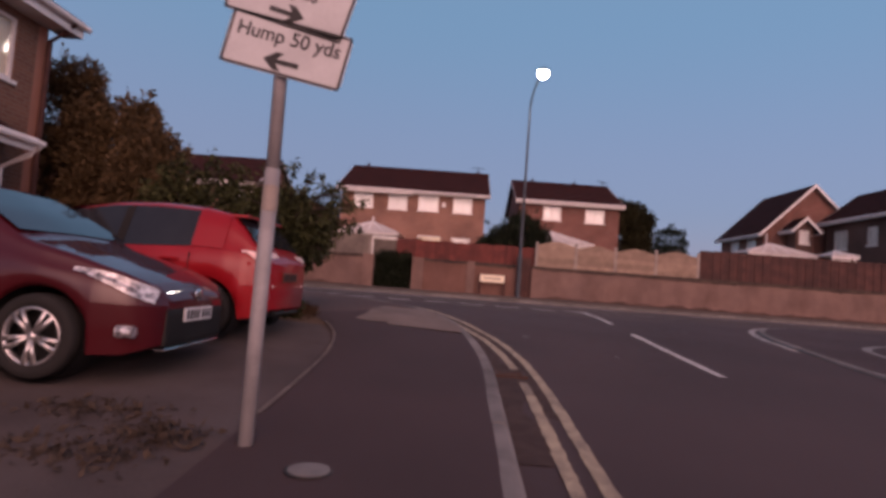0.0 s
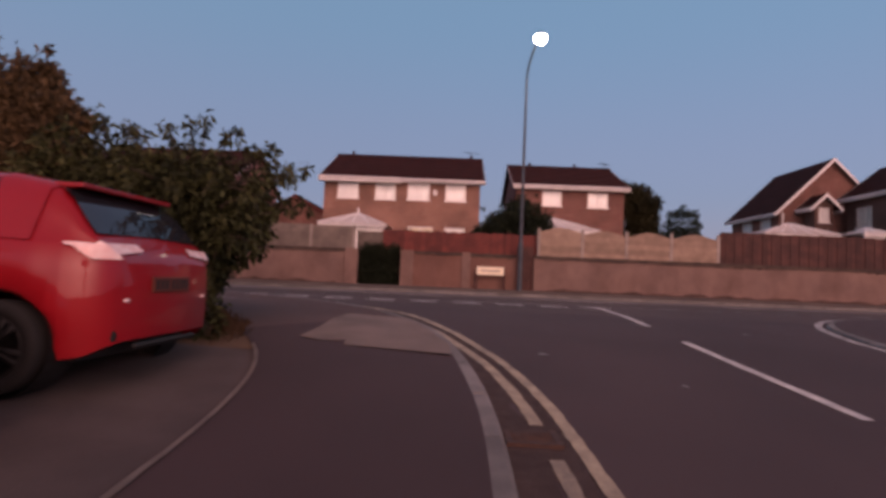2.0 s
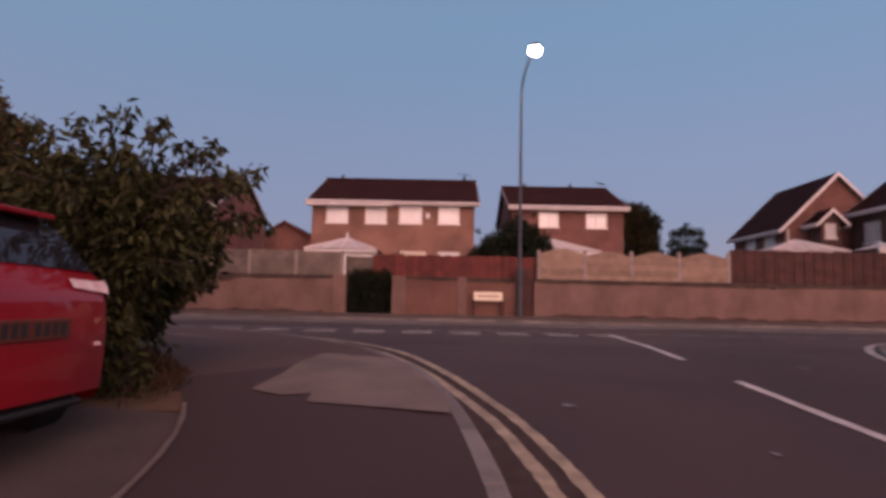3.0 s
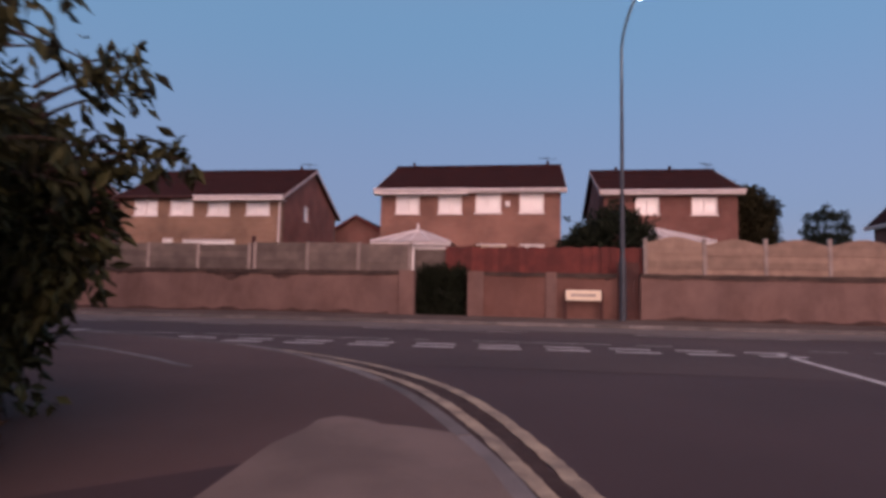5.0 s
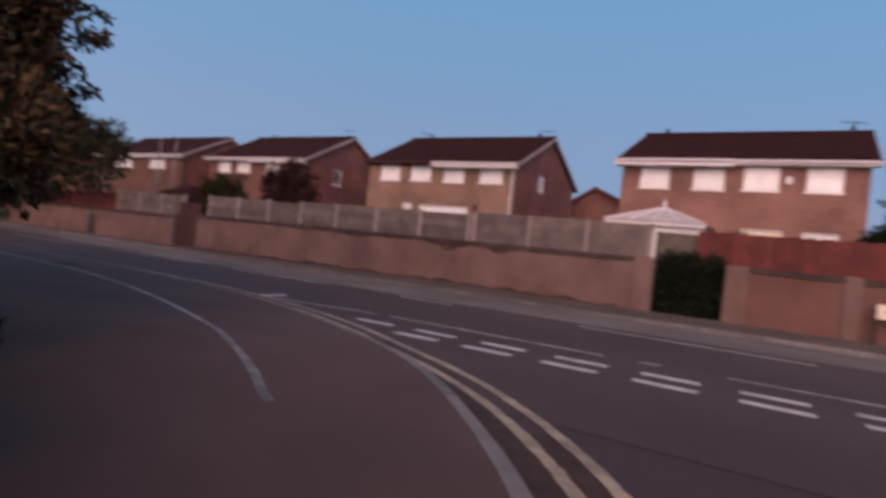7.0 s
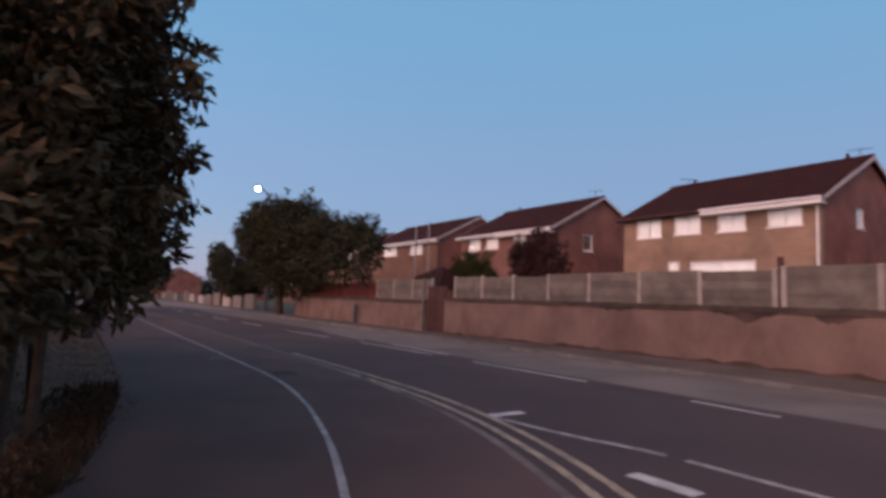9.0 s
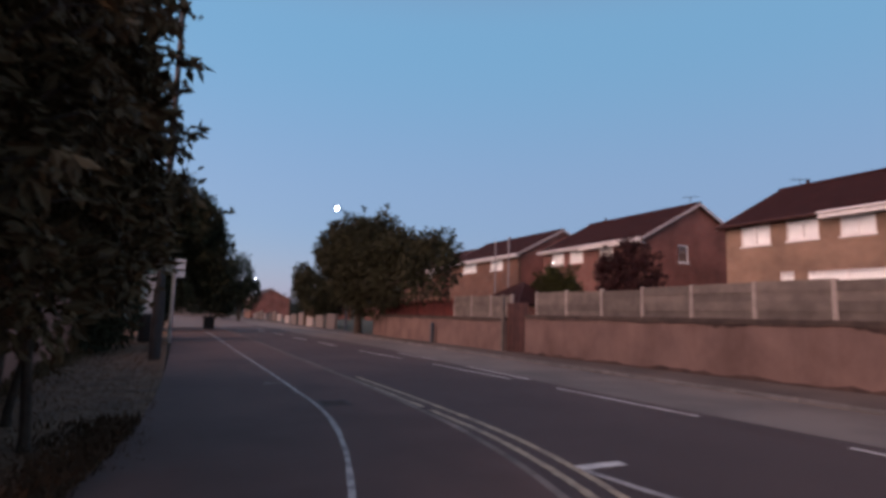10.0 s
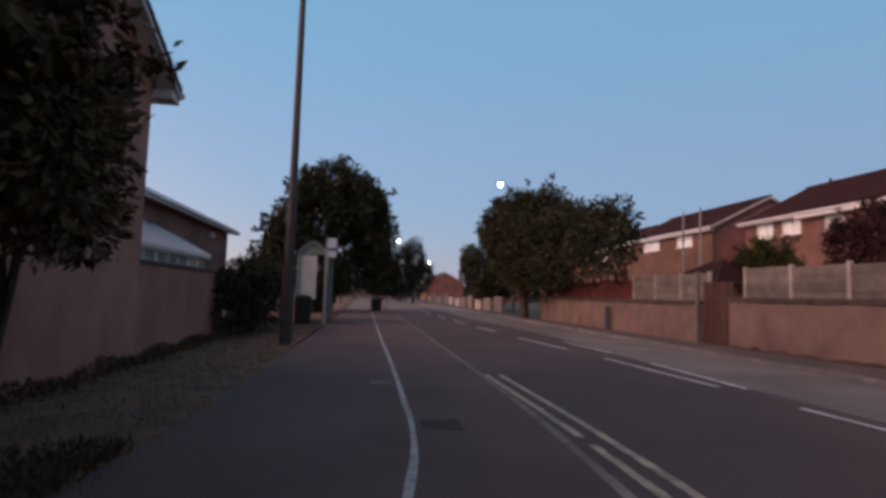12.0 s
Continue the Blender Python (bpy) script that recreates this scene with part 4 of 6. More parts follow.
        part("downpipe", b, UPVC, h, "white downpipe")
    for vx in vents:
        b = bmesh.new()
        tube(b, [(vx, ym, ridge + 0.02), (vx, ym, ridge + 0.28)], [0.1, 0.08], 8)
        part("ridge_vent", b, roof or ROOF, h)
    for i, q in enumerate(front):
        window(h, *q, y0, 1, -1, 2 if q[1] - q[0] > 0.9 else 1, blinds[i] if i < len(blinds) else None)
    for holes, x, out in ((gable_e, x1, 1), (gable_w, x0, -1)):
        for q in holes:
            window(h, *q, x, 0, out, 1, gable_room)
    return h


Z0 = 0.8
# pair opposite the junction
h2 = house("pale brick semi-detached pair with dark tiled roof", -7.05, 1.68, 34.7, 43.6, Z0, 6.78, 8.78, BRICK_E,
           front=[(-6.29, -5.1, 5.5, 6.47), (-4.18, -3.02, 5.5, 6.46), (-2.36, -1.12, 5.53, 6.5), (-0.25, 0.9, 5.53, 6.5), (-2.26, -0.87, 2.95, 4.03), (-0.22, 0.92, 2.95, 4.04), (-6.2, -4.6, 1.0, 3.3)],
           fascias=((-7.3, -2.68, 0.27, 0.12), (-2.68, 1.93, 0.18, 0.0)), vents=(-6.3, 1.2), blinds=(None, None, None, None, PALE_ROOM, None, DARK_ROOM))
part("alarm_box", soft_box(-0.93, -0.7, 34.6, 34.7, 5.8, 6.08, 0.02), UPVC, h2, "small pale alarm box")
# pair to the west, gable towards the junction
house("pale brick semi-detached pair with red brick gable end", -23.3, -13.4, 37.4, 46.4, Z0, 7.02, 9.3, BRICK_A,
      front=[(-22.45, -20.95, 5.8, 6.84), (-20.18, -18.75, 5.83, 6.8), (-17.88, -16.53, 5.8, 6.86), (-15.55, -14.13, 5.83, 6.86), (-20.55, -19.9, 3.2, 4.5), (-19.3, -16.1, 2.6, 4.45)],
      gable_e=[(40.6, 41.3, 5.95, 6.85)], fascias=((-23.55, -18.45, 0.13, 0.0, 1), (-18.45, -13.15, 0.28, 0.15)), pipes=((-13.5, 37.3),), vents=(-22, -14.2))
house("red brick semi-detached pair with gable window", -38.6, -28.7, 37.2, 46.0, Z0, 7.1, 9.4, BRICK_B,
      front=[(-37.6, -36.2, 5.9, 6.9), (-35.5, -34.1, 5.95, 6.95), (-32.5, -31.2, 5.9, 6.9)],
      gable_e=[(39.95, 40.8, 5.7, 6.75)], fascias=((-38.85, -34.0, 0.2, 0.0), (-34.0, -28.45, 0.3, 0.1)), vents=(-37,), gable_room=ROOM)
house("brown brick semi-detached pair further along", -54.5, -42.0, 37.2, 45.4, Z0, 7.3, 9.4, BRICK_C,
      front=[(-51.6, -49.0, 6.1, 7.0), (-46.5, -44.4, 6.05, 6.98)], vents=(-50,))
house("distant brick pair beyond the trees", -70, -58.5, 38.0, 46, Z0, 7.2, 9.3, BRICK_C, front=[(-66, -64.6, 5.9, 6.9), (-62, -60.6, 5.9, 6.9)])
# pair to the east
house("red brick house with white fascia and pale blinds", 3.95, 10.35, 37.1, 46.0, Z0, 7.1, 8.95, BRICK_B,
      front=[(5.5, 6.65, 5.8, 6.68), (8.2, 9.42, 5.78, 6.66), (5.4, 8.4, 1.2, 3.4)], fascias=((3.7, 10.6, 0.23, 0.05),), blinds=(None, None, DARK_ROOM), vents=(5.2, 8.2))


def gable_front_house(label, x0, x1, y0, y1, z0, eave, ridge, mat, windows=(), side_windows=(), blinds=None, trim=None):
    """A house with its ridge along y and its gable facing -y."""
    h = thing("house", label, "house", "houses along the road")
    xm = (x0 + x1) / 2
    b = bmesh.new()
    wall_cells(b, x0, x1, z0, eave, y0, y0 + 0.25, [q for q in windows], 1)
    part("wall", b, mat, h)
    part("wall", boxes((x0, x1, y1 - 0.25, y1, z0, eave)), mat, h)
    for ya in (y0, y1 - 0.25):
        part("gable", prism(bmesh.new(), [(x0, eave), (x1, eave), (xm, ridge - 0.1)], 1, ya, ya + 0.25), mat, h)
    b = bmesh.new()
    wall_cells(b, y0 + 0.25, y1 - 0.25, z0, eave, x0, x0 + 0.25, side_windows, 0)
    part("wall", b, mat, h)
    part("wall", boxes((x1 - 0.25, x1, y0 + 0.25, y1 - 0.25, z0, eave)), mat, h)
    over, t = 0.34, 0.14
    pitch = (ridge - eave) / (xm - x0)
    ze = eave - over * pitch
    for sgn in (-1, 1):
        xe = xm + sgn * (xm - x0 + over)
        b = bmesh.new()
        n = 14
        prof = []
        for i in range(n):
            f0, f1 = i / n, (i + 1) / n
            prof += [(xe + (xm - xe) * f0, ze + (ridge - ze) * f0 + 0.035), (xe + (xm - xe) * f1, ze + (ridge - ze) * f1 + 0.005)]
        prism(b, prof + [(xm, ridge - t), (xe, ze - t)], 1, y0 - 0.25, y1 + 0.25)
        part("roof_slope", b, ROOF, h)
        for yb in (y0 - 0.29, y1 + 0.26):
            b = bmesh.new()
            prism(b, [(xe, ze + 0.02), (xm, ridge + 0.02), (xm, ridge - 0.18), (xe, ze - 0.18)], 1, yb, yb + 0.03)
            part("bargeboard", b, trim or UPVC, h, "" if trim else "white bargeboard")
        part("fascia", boxes((xe - 0.02, xe + 0.02, y0 - 0.25, y1 + 0.25, ze - 0.2, ze + 0.01)), trim or UPVC, h, "" if trim else "white fascia board")
        b = bmesh.new()
        tube(b, [(xe + sgn * 0.06, y0 - 0.25, ze - 0.06), (xe + sgn * 0.06, y1 + 0.25, ze - 0.06)], 0.055, 8)
        part("gutter", b, UPVC, h, "white gutter")
    for q in windows:
        window(h, *q, y0, 1, -1, 2, blinds)
    for q in side_windows:
        window(h, *q, x0, 0, -1, 2, blinds)
    return h


# gable seen between two houses
gable_front_house("small red brick building between the houses", -14.8, -10.45, 49, 56, Z0, 6.15, 7.47, BRICK_B, trim=RED_WOOD)
h4 = gable_front_house("red brick house with steep dark roof and gable", 19.05, 25.0, 36.3, 42.0, Z0, 6.1, 9.05, BRICK_B, side_windows=[(37.2, 38.4, 4.6, 5.6), (39.4, 40.6, 4.6, 5.6)])
b = bmesh.new()
tube(b, [(19.2, 36.2, Z0), (19.2, 36.2, 5.8)], 0.05, 8)
part("downpipe", b, UPVC, h4, "white downpipe")
gable_front_house("dark brick house with long low eaves", 22.42, 26.5, 26.0, 35.6, Z0, 6.87, 8.5, BRICK_D, side_windows=[(28.6, 29.9, 4.9, 6.0), (31.2, 32.0, 5.0, 6.0), (33.6, 34.8, 4.9, 6.0)], blinds=None)
gable_front_house("narrow gabled brick bay with a white trimmed window", 20.3, 21.3, 35.0, 35.95, Z0, 6.3, 6.78, BRICK_D, windows=[(20.5, 21.1, 5.2, 6.0)])


def conservatory(label, x0, x1, y0, y1, z0, eave, top, finial=True, lean=False, roof=None, bars=None, apex=0.5):
    """A white framed glazed garden room with a pitched or leaning roof."""
    c = thing("conservatory", label, "conservatory", "conservatories")
    for q in ((x0, x1, y0, y0 + 0.15), (x0, x0 + 0.15, y0 + 0.15, y1), (x1 - 0.15, x1, y0 + 0.15, y1)):
        part("dwarf_wall", boxes((*q, z0, z0 + 0.6)), BRICK_A, c)
    n = max(3, int((x1 - x0) / 0.7))
    for i in range(n + 1):
        x = x0 + (x1 - x0) * i / n
        part("mullion", boxes((x - 0.035, x + 0.035, y0, y0 + 0.07, z0 + 0.6, eave)), UPVC, c)
    for q in ((x0, x1, y0 + 0.03, y0 + 0.04), (x0 + 0.03, x0 + 0.04, y0 + 0.05, y1), (x1 - 0.04, x1 - 0.03, y0 + 0.05, y1)):
        part("glazing", boxes((*q, z0 + 0.6, eave - 0.1)), GLASS, c).visible_shadow = False
    part("inner_blind", boxes((x0 + 0.1, x1 - 0.1, y0 + 0.15, y0 + 0.17, z0 + 0.6, eave - 0.12)), BLIND, c, "pale blind behind the glass")
    part("eaves_beam", boxes((x0 - 0.12, x1 + 0.12, y0 - 0.1, y0 + 0.05, eave - 0.12, eave)), UPVC, c)
    b = bmesh.new()
    xm, ym = x0 + (x1 - x0) * apex, (y0 + y1) / 2
    if lean:
        prism(b, [(y0 - 0.15, eave), (y1, top), (y1, top - 0.08), (y0 - 0.15, eave - 0.08)], 0, x0 - 0.12, x1 + 0.12)
    else:
        base = [b.verts.new(p) for p in ((x0 - 0.15, y0 - 0.15, eave), (x1 + 0.15, y0 - 0.15, eave), (x1 + 0.15, y1, eave), (x0 - 0.15, y1, eave))]
        rid = [b.verts.new(p) for p in ((xm - 0.1, ym, top), (xm + 0.1, ym, top))]
        b.faces.new((base[0], base[1], rid[1], rid[0]))
        b.faces.new((base[1], base[2], rid[1]))
        b.faces.new((base[2], base[3], rid[0], rid[1]))
        b.faces.new((base[3], base[0], rid[0]))
        b.faces.new(base[::-1])
    part("roof", b, roof or CONS_ROOF, c, "dark tiled roof" if roof else "milky polycarbonate roof")
    for i in range(n + 1):
        x = x0 - 0.1 + (x1 - x0 + 0.2) * i / n
        b = bmesh.new()
        tube(b, [(x, y0 - 0.16, eave + 0.02), (x, y1, top + 0.03) if lean else (xm + (x - xm) * 0.06, ym, top + 0.02)], 0.03, 6)
        part("roof_bar", b, bars or UPVC, c)
    if finial:
        b = bmesh.new()
        tube(b, [(xm, ym, top), (xm, ym, top + 0.12), (xm, ym, top + 0.16), (xm, ym, top + 0.34)], [0.05, 0.04, 0.07, 0.01], 8)
        part("finial", b, UPVC, c, "white finial")
    return c


CONS_ROOF = material("milky roof sheet", (0.6, 0.54, 0.5), (0.48, 0.43, 0.4), 0.5, 1.5, 30.0, 0.1)
conservatory("white conservatory with finial behind the garden fence", -5.95, -2.95, 29.6, 32.6, Z0, 3.62, 4.24)
conservatory("pale conservatory with tall roof behind the pale fence", 4.4, 7.4, 31.2, 34.6, Z0, 3.85, 4.66, False, apex=0.22)
conservatory("low white conservatory beside the gabled house", 16.6, 20.3, 33.0, 35.5, Z0, 4.3, 4.95, False)
conservatory("small white conservatory behind the dark fence", 17.5, 18.5, 27, 28.4, Z0, 3.85, 4.12, False)
conservatory("low dark garden room behind the fence", -34.5, -29.6, 29.5, 33, Z0, 2.9, 4.2, False, roof=ROOF, bars=DARK_WOOD)
for x in (-37.4, -39.2):
    p = thing("scaffold_pole", "tall pale pole standing behind the fence", "pole")
    b = bmesh.new()
    tube(b, [(x, 33.5, Z0), (x, 33.5, 7.6)], 0.05, 8)
    part("pole", b, STEEL, p)

# ---- street lamps ----


def street_lamp(x, y, z0, top, reach_to, label, glow, mat, lit=True, r=0.075, bowl=0.23):
    """A tapered column whose top bends out to a glowing lamp head."""
    s = thing("street_lamp", label, "street lamp", "street lamps")
    b = bmesh.new()
    tube(b, [(x, y, z0), (x, y, z0 + 1.9)], r * 1.5, 14)
    part("base", b, mat, s, "thicker lower column")
    hx, hy = reach_to
    ux, uy = hx - x, hy - y
    pts, rad = [(x, y, z0 + 1.88)], [r * 1.1]
    pts += [(x, y, z0 + 1.9 + (top - 1.1 - z0 - 1.9) * i / 5) for i in range(1, 6)]
    rad += [r * (1.05 - 0.08 * i) for i in range(1, 6)]
    for i in range(1, 9):
        a = i / 8 * math.pi / 2 * 0.88
        pts.append((x + ux * (1 - math.cos(a)), y + uy * (1 - math.cos(a)), top - 1.1 + 1.1 * math.sin(a)))
        rad.append(r * 0.62)
    b = bmesh.new()
    tube(b, pts, rad, 12)
    part("column", b, mat, s)
    tip = Vector(pts[-1])
    if lit:
        b = bmesh.new()
        bmesh.ops.create_uvsphere(b, u_segments=24, v_segments=14, radius=1.0, matrix=Matrix.Translation(tip + Vector((ux, uy, 0)).normalized() * 0.25 + Vector((0, 0, 0.1))) @ Matrix.Diagonal((0.2, 0.24, 0.1, 1)))
        part("head", b, mat, s, "lamp housing", True)
        # round bowl stands for lamp and bloom: the glare is put into its shape
        b = bmesh.new()
        bmesh.ops.create_uvsphere(b, u_segments=24, v_segments=14, radius=1.0, matrix=Matrix.Translation(tip + Vector((ux, uy, 0)).normalized() * 0.25 + Vector((0, 0, -0.02))) @ Matrix.Diagonal((bowl, bowl, bowl * 0.95, 1)))
        part("bowl", b, glow, s, "glowing lamp bowl rounded out for glare", True)
    return s, tip


_, tip1 = street_lamp(2.93, 24.62, 0.78, 10.0, (3.2, 22.9), "tall lit street lamp on a slim column by the wall", LAMP_GLOW, DARK_STEEL, r=0.065, bowl=0.21)
street_lamp(-48.2, 25.3, 0.78, 10.4, (-48.0, 24.1), "lit street lamp rising behind the roadside tree", LAMP_GLOW, DARK_STEEL, bowl=0.15)
street_lamp(-71, 11.9, 0.62, 10.2, (-71, 13.2), "distant lit street lamp seen through a tree", FAR_GLOW, DARK_STEEL, bowl=0.16)
street_lamp(-96, 18.0, 0.62, 10.2, (-96, 19.4), "distant lit street lamp along the road", FAR_GLOW, DARK_STEEL, bowl=0.16)
street_lamp(-155, 32.4, 0.62, 10.1, (-155, 31), "far lit street lamp near the horizon", FAR_GLOW, DARK_STEEL, bowl=0.16)
street_lamp(-20.75, 12.53, 0.75, 12.6, (-20.75, 13.1), "tall dark street lamp column beside the footway", FAR_GLOW, COLUMN, lit=False, r=0.1)
ld = bpy.data.lights.new("street_lamp_light", "POINT")
ld.energy, ld.shadow_soft_size, ld.color = 15, 0.3, (1.0, 0.93, 0.82)
lo = new("street_lamp_light", ld)
lo.location = tip1 + Vector((0.02, -0.28, -0.45))

# street name plate before the wall
s = thing("street_sign", "cream street name plate on two dark posts", "street sign")
part("plate", soft_box(1.3, 2.33, 24.66, 24.69, 1.43, 1.74, 0.008), CREAM, s, "cream reflective plate")
part("name_bar", boxes((1.45, 2.18, 24.652, 24.66, 1.55, 1.63)), material("faded print", (0.5, 0.46, 0.38), None, 0.7, bump=0.0), s, "unreadable name line")
for x in (1.25, 2.3):
    part("post", soft_box(x, x + 0.09, 24.69, 24.78, 0.78, 1.72, 0.008), DARK_WOOD, s)


# ---- aerials on the ridges ----
def aerial(at, height, turn):
    """A television aerial: a mast, a boom and cross rods."""
    a = thing("tv_aerial", "thin grey television aerial on a roof ridge", "aerial", "roof aerials")
    x, y, z = at
    b = bmesh.new()
    tube(b, [(x, y, z), (x, y, z + height)], 0.022, 6)
    part("mast", b, DARK_STEEL, a)
    c, q = math.cos(turn), math.sin(turn)
    b = bmesh.new()
    tube(b, [(x - 0.5 * c, y - 0.5 * q, z + height - 0.05), (x + 0.5 * c, y + 0.5 * q, z + height - 0.05)], 0.014, 5)
    part("boom", b, DARK_STEEL, a)
    for i in range(6):
        u = -0.45 + 0.18 * i
        b = bmesh.new()
        tube(b, [(x + u * c - 0.2 * q, y + u * q + 0.2 * c, z + height - 0.03), (x + u * c + 0.2 * q, y + u * q - 0.2 * c, z + height - 0.03)], 0.009, 4)
        part("rod", b, DARK_STEEL, a)


for at, hh, tn in (((1.2, 39.15, 8.75), 0.5, 0.4), ((-22.4, 41.9, 9.25), 0.45, 1.0), ((-13.7, 41.9, 9.25), 0.5, 0.2), ((10.2, 41.55, 8.85), 0.5, 0.7), ((-29.2, 41.6, 9.35), 0.6, 0.5)):
    aerial(at, hh, tn)


# ---- house on the near side ----
# its eaves run along y over the drive; its north gable looks over the planting to the verge
hw = thing("house", "brick house with white gutters between driveway and verge", "house", "houses along the road")
NX0, NX1, NY0, NY1, NE = -17.05, -7.7, 1.0, 10.45, 5.72
NM, NR = (NX0 + NX1) / 2, 7.85
openings = [(8.2, 9.72, 4.2, 5.3), (4.0, 5.6, 4.2, 5.3)]
b = bmesh.new()
wall_cells(b, NY0, NY1 - 0.25, 0.2, NE, NX1 - 0.25, NX1, openings, 0)
part("wall", b, BRICK_C, hw)
part("wall", boxes((NX0, NX0 + 0.25, NY0, NY1 - 0.25, 0.2, NE)), BRICK_C, hw)
for y in (NY0 - 0.25, NY1 - 0.25):
    # north gable: redder tone than the other walls carries the warm light
    part("gable", prism(bmesh.new(), [(NX0, 0.2), (NX0, NE), (NM, NR - 0.16), (NX1, NE), (NX1, 0.2)], 1, y, y + 0.25), WALL_SOUTH if y > 5 else BRICK_C, hw)
for sgn in (-1, 1):
    xe = NM + sgn * ((NX1 - NX0) / 2 + 0.42)
    ze = NE - 0.42 * (NR - NE) / (NM - NX0) + 0.2
    n, prof = 16, []
    for i in range(n):
        f0, f1 = i / n, (i + 1) / n
        prof += [(xe + (NM - xe) * f0, ze + (NR - ze) * f0 + 0.035), (xe + (NM - xe) * f1, ze + (NR - ze) * f1 + 0.005)]
    part("roof_slope", prism(bmesh.new(), prof + [(NM, NR - 0.13), (xe, ze - 0.13)], 1, NY0 - 0.6, NY1 + 0.38), ROOF, hw)
    for y in (NY0 - 0.62, NY1 + 0.34):
        part("bargeboard", prism(bmesh.new(), [(xe - sgn * 0.02, ze - 0.02), (NM, NR - 0.02), (NM, NR - 0.22), (xe - sgn * 0.02, ze - 0.22)], 1, y, y + 0.035), OLD_TRIM, hw, "weathered pale bargeboard")
    part("verge_soffit", prism(bmesh.new(), [(xe - sgn * 0.05, ze - 0.135), (NM, NR - 0.135), (NM, NR - 0.155), (xe - sgn * 0.05, ze - 0.155)], 1, NY1 + 0.004, NY1 + 0.338), UPVC, hw, "white boarded verge soffit")
    part("soffit_end", boxes((*sorted((xe - sgn * 0.02, xe - sgn * 0.4)), NY1 + 0.01, NY1 + 0.34, ze - 0.3, ze - 0.14)), OLD_TRIM, hw, "boxed eaves end")
    part("fascia", boxes((xe - 0.02, xe + 0.02, NY0 - 0.6, NY1 + 0.33, ze - 0.3, ze - 0.01)), UPVC, hw, "white fascia board")
    part("soffit", boxes((*sorted((xe - sgn * 0.03, xe - sgn * 0.415)), NY0 - 0.6, NY1, ze - 0.29, ze - 0.26)), UPVC, hw, "white soffit board")
    b = bmesh.new()
    tube(b, [(xe + sgn * 0.08, NY0 - 0.6, ze - 0.1), (xe + sgn * 0.08, NY1 + 0.4, ze - 0.1)], 0.06, 8)
    part("gutter", b, UPVC, hw, "white gutter")
b = bmesh.new()
tube(b, [(-7.2, 10.45, 5.58), (-7.35, 10.42, 5.4), (-7.62, 10.4, 5.2), (-7.62, 10.4, 0.3)], 0.05, 8)
part("downpipe", b, DARK_WOOD, hw, "brown downpipe")
for q in openings:
    window(hw, *q, NX1, 0, 1, 2, PALE_ROOM)
b = bmesh.new()
prism(b, [(-6.9, 3.1), (-7.7, 3.5), (-7.7, 3.36), (-6.9, 2.98)], 1, 3.0, 9.35)
part("porch_roof", b, ROOF, hw, "lean-to porch roof")
part("porch_fascia", boxes((-6.9, -6.86, 2.95, 9.4, 2.9, 3.14)), UPVC, hw, "white fascia board")
b = bmesh.new()
tube(b, [(-6.8, 2.95, 3.05), (-6.8, 9.45, 3.05)], 0.055, 8)
part("porch_gutter", b, UPVC, hw, "white gutter")
b = bmesh.new()
tube(b, [(-6.8, 9.38, 3.0), (-6.95, 9.36, 2.85), (-7.4, 9.32, 2.6), (-7.4, 9.32, 0.5)], 0.05, 8)
part("porch_downpipe", b, UPVC, hw, "white downpipe")
part("porch_wall", boxes((-7.7, -7.3, 3.2, 9.2, 0.2, 3.0)), BRICK_C, hw)

# low house and glazed roof beyond
hb = thing("house", "low red brick building with white fascia", "house", "houses along the road")
part("wall", boxes((-34.2, -18.9, 4.0, 8.0, 0.6, 4.75)), BRICK_B, hb)
b = bmesh.new()
prism(b, [(8.35, 4.7), (6.0, 5.6), (3.65, 4.7), (3.65, 4.58), (8.35, 4.58)], 0, -34.5, -18.6)
part("roof", b, ROOF_PALE, hb)
part("fascia", boxes((-34.5, -18.6, 8.35, 8.39, 4.5, 4.74)), UPVC, hb, "white fascia board")
b = bmesh.new()
tube(b, [(-34.5, 8.45, 4.62), (-18.6, 8.45, 4.62)], 0.06, 8)
part("gutter", b, UPVC, hb, "white gutter")
part("lamp", soft_box(-31.2, -30.9, 8.0, 8.2, 4.1, 4.3, 0.03), UPVC, hb, "small white outside lamp")
lt = conservatory("white roofed lean-to behind the verge wall", -24.4, -18.8, 8.05, 9.6, 0.7, 2.98, 3.85, False, True)
for ob in lt.children:
    # it leans on the building, so its low edge looks towards the road
    ob.data.transform(Matrix.Translation((0, 17.65, 0)) @ Matrix.Diagonal((1, -1, 1, 1)))
    ob.data.flip_normals()

# garden wall on the verge
w = tagged(new("wall_south"), "pink-brown brick garden wall behind the grass verge", "garden wall", kind="structure")
part("brickwork", boxes((-23.0, -17.05, 10.1, 10.32, 0.6, 2.46)), WALL_SOUTH, w)
part("coping", soft_box(-23.05, -17.05, 10.06, 10.36, 2.46, 2.54, 0.01), COPING, w, "dark coping")


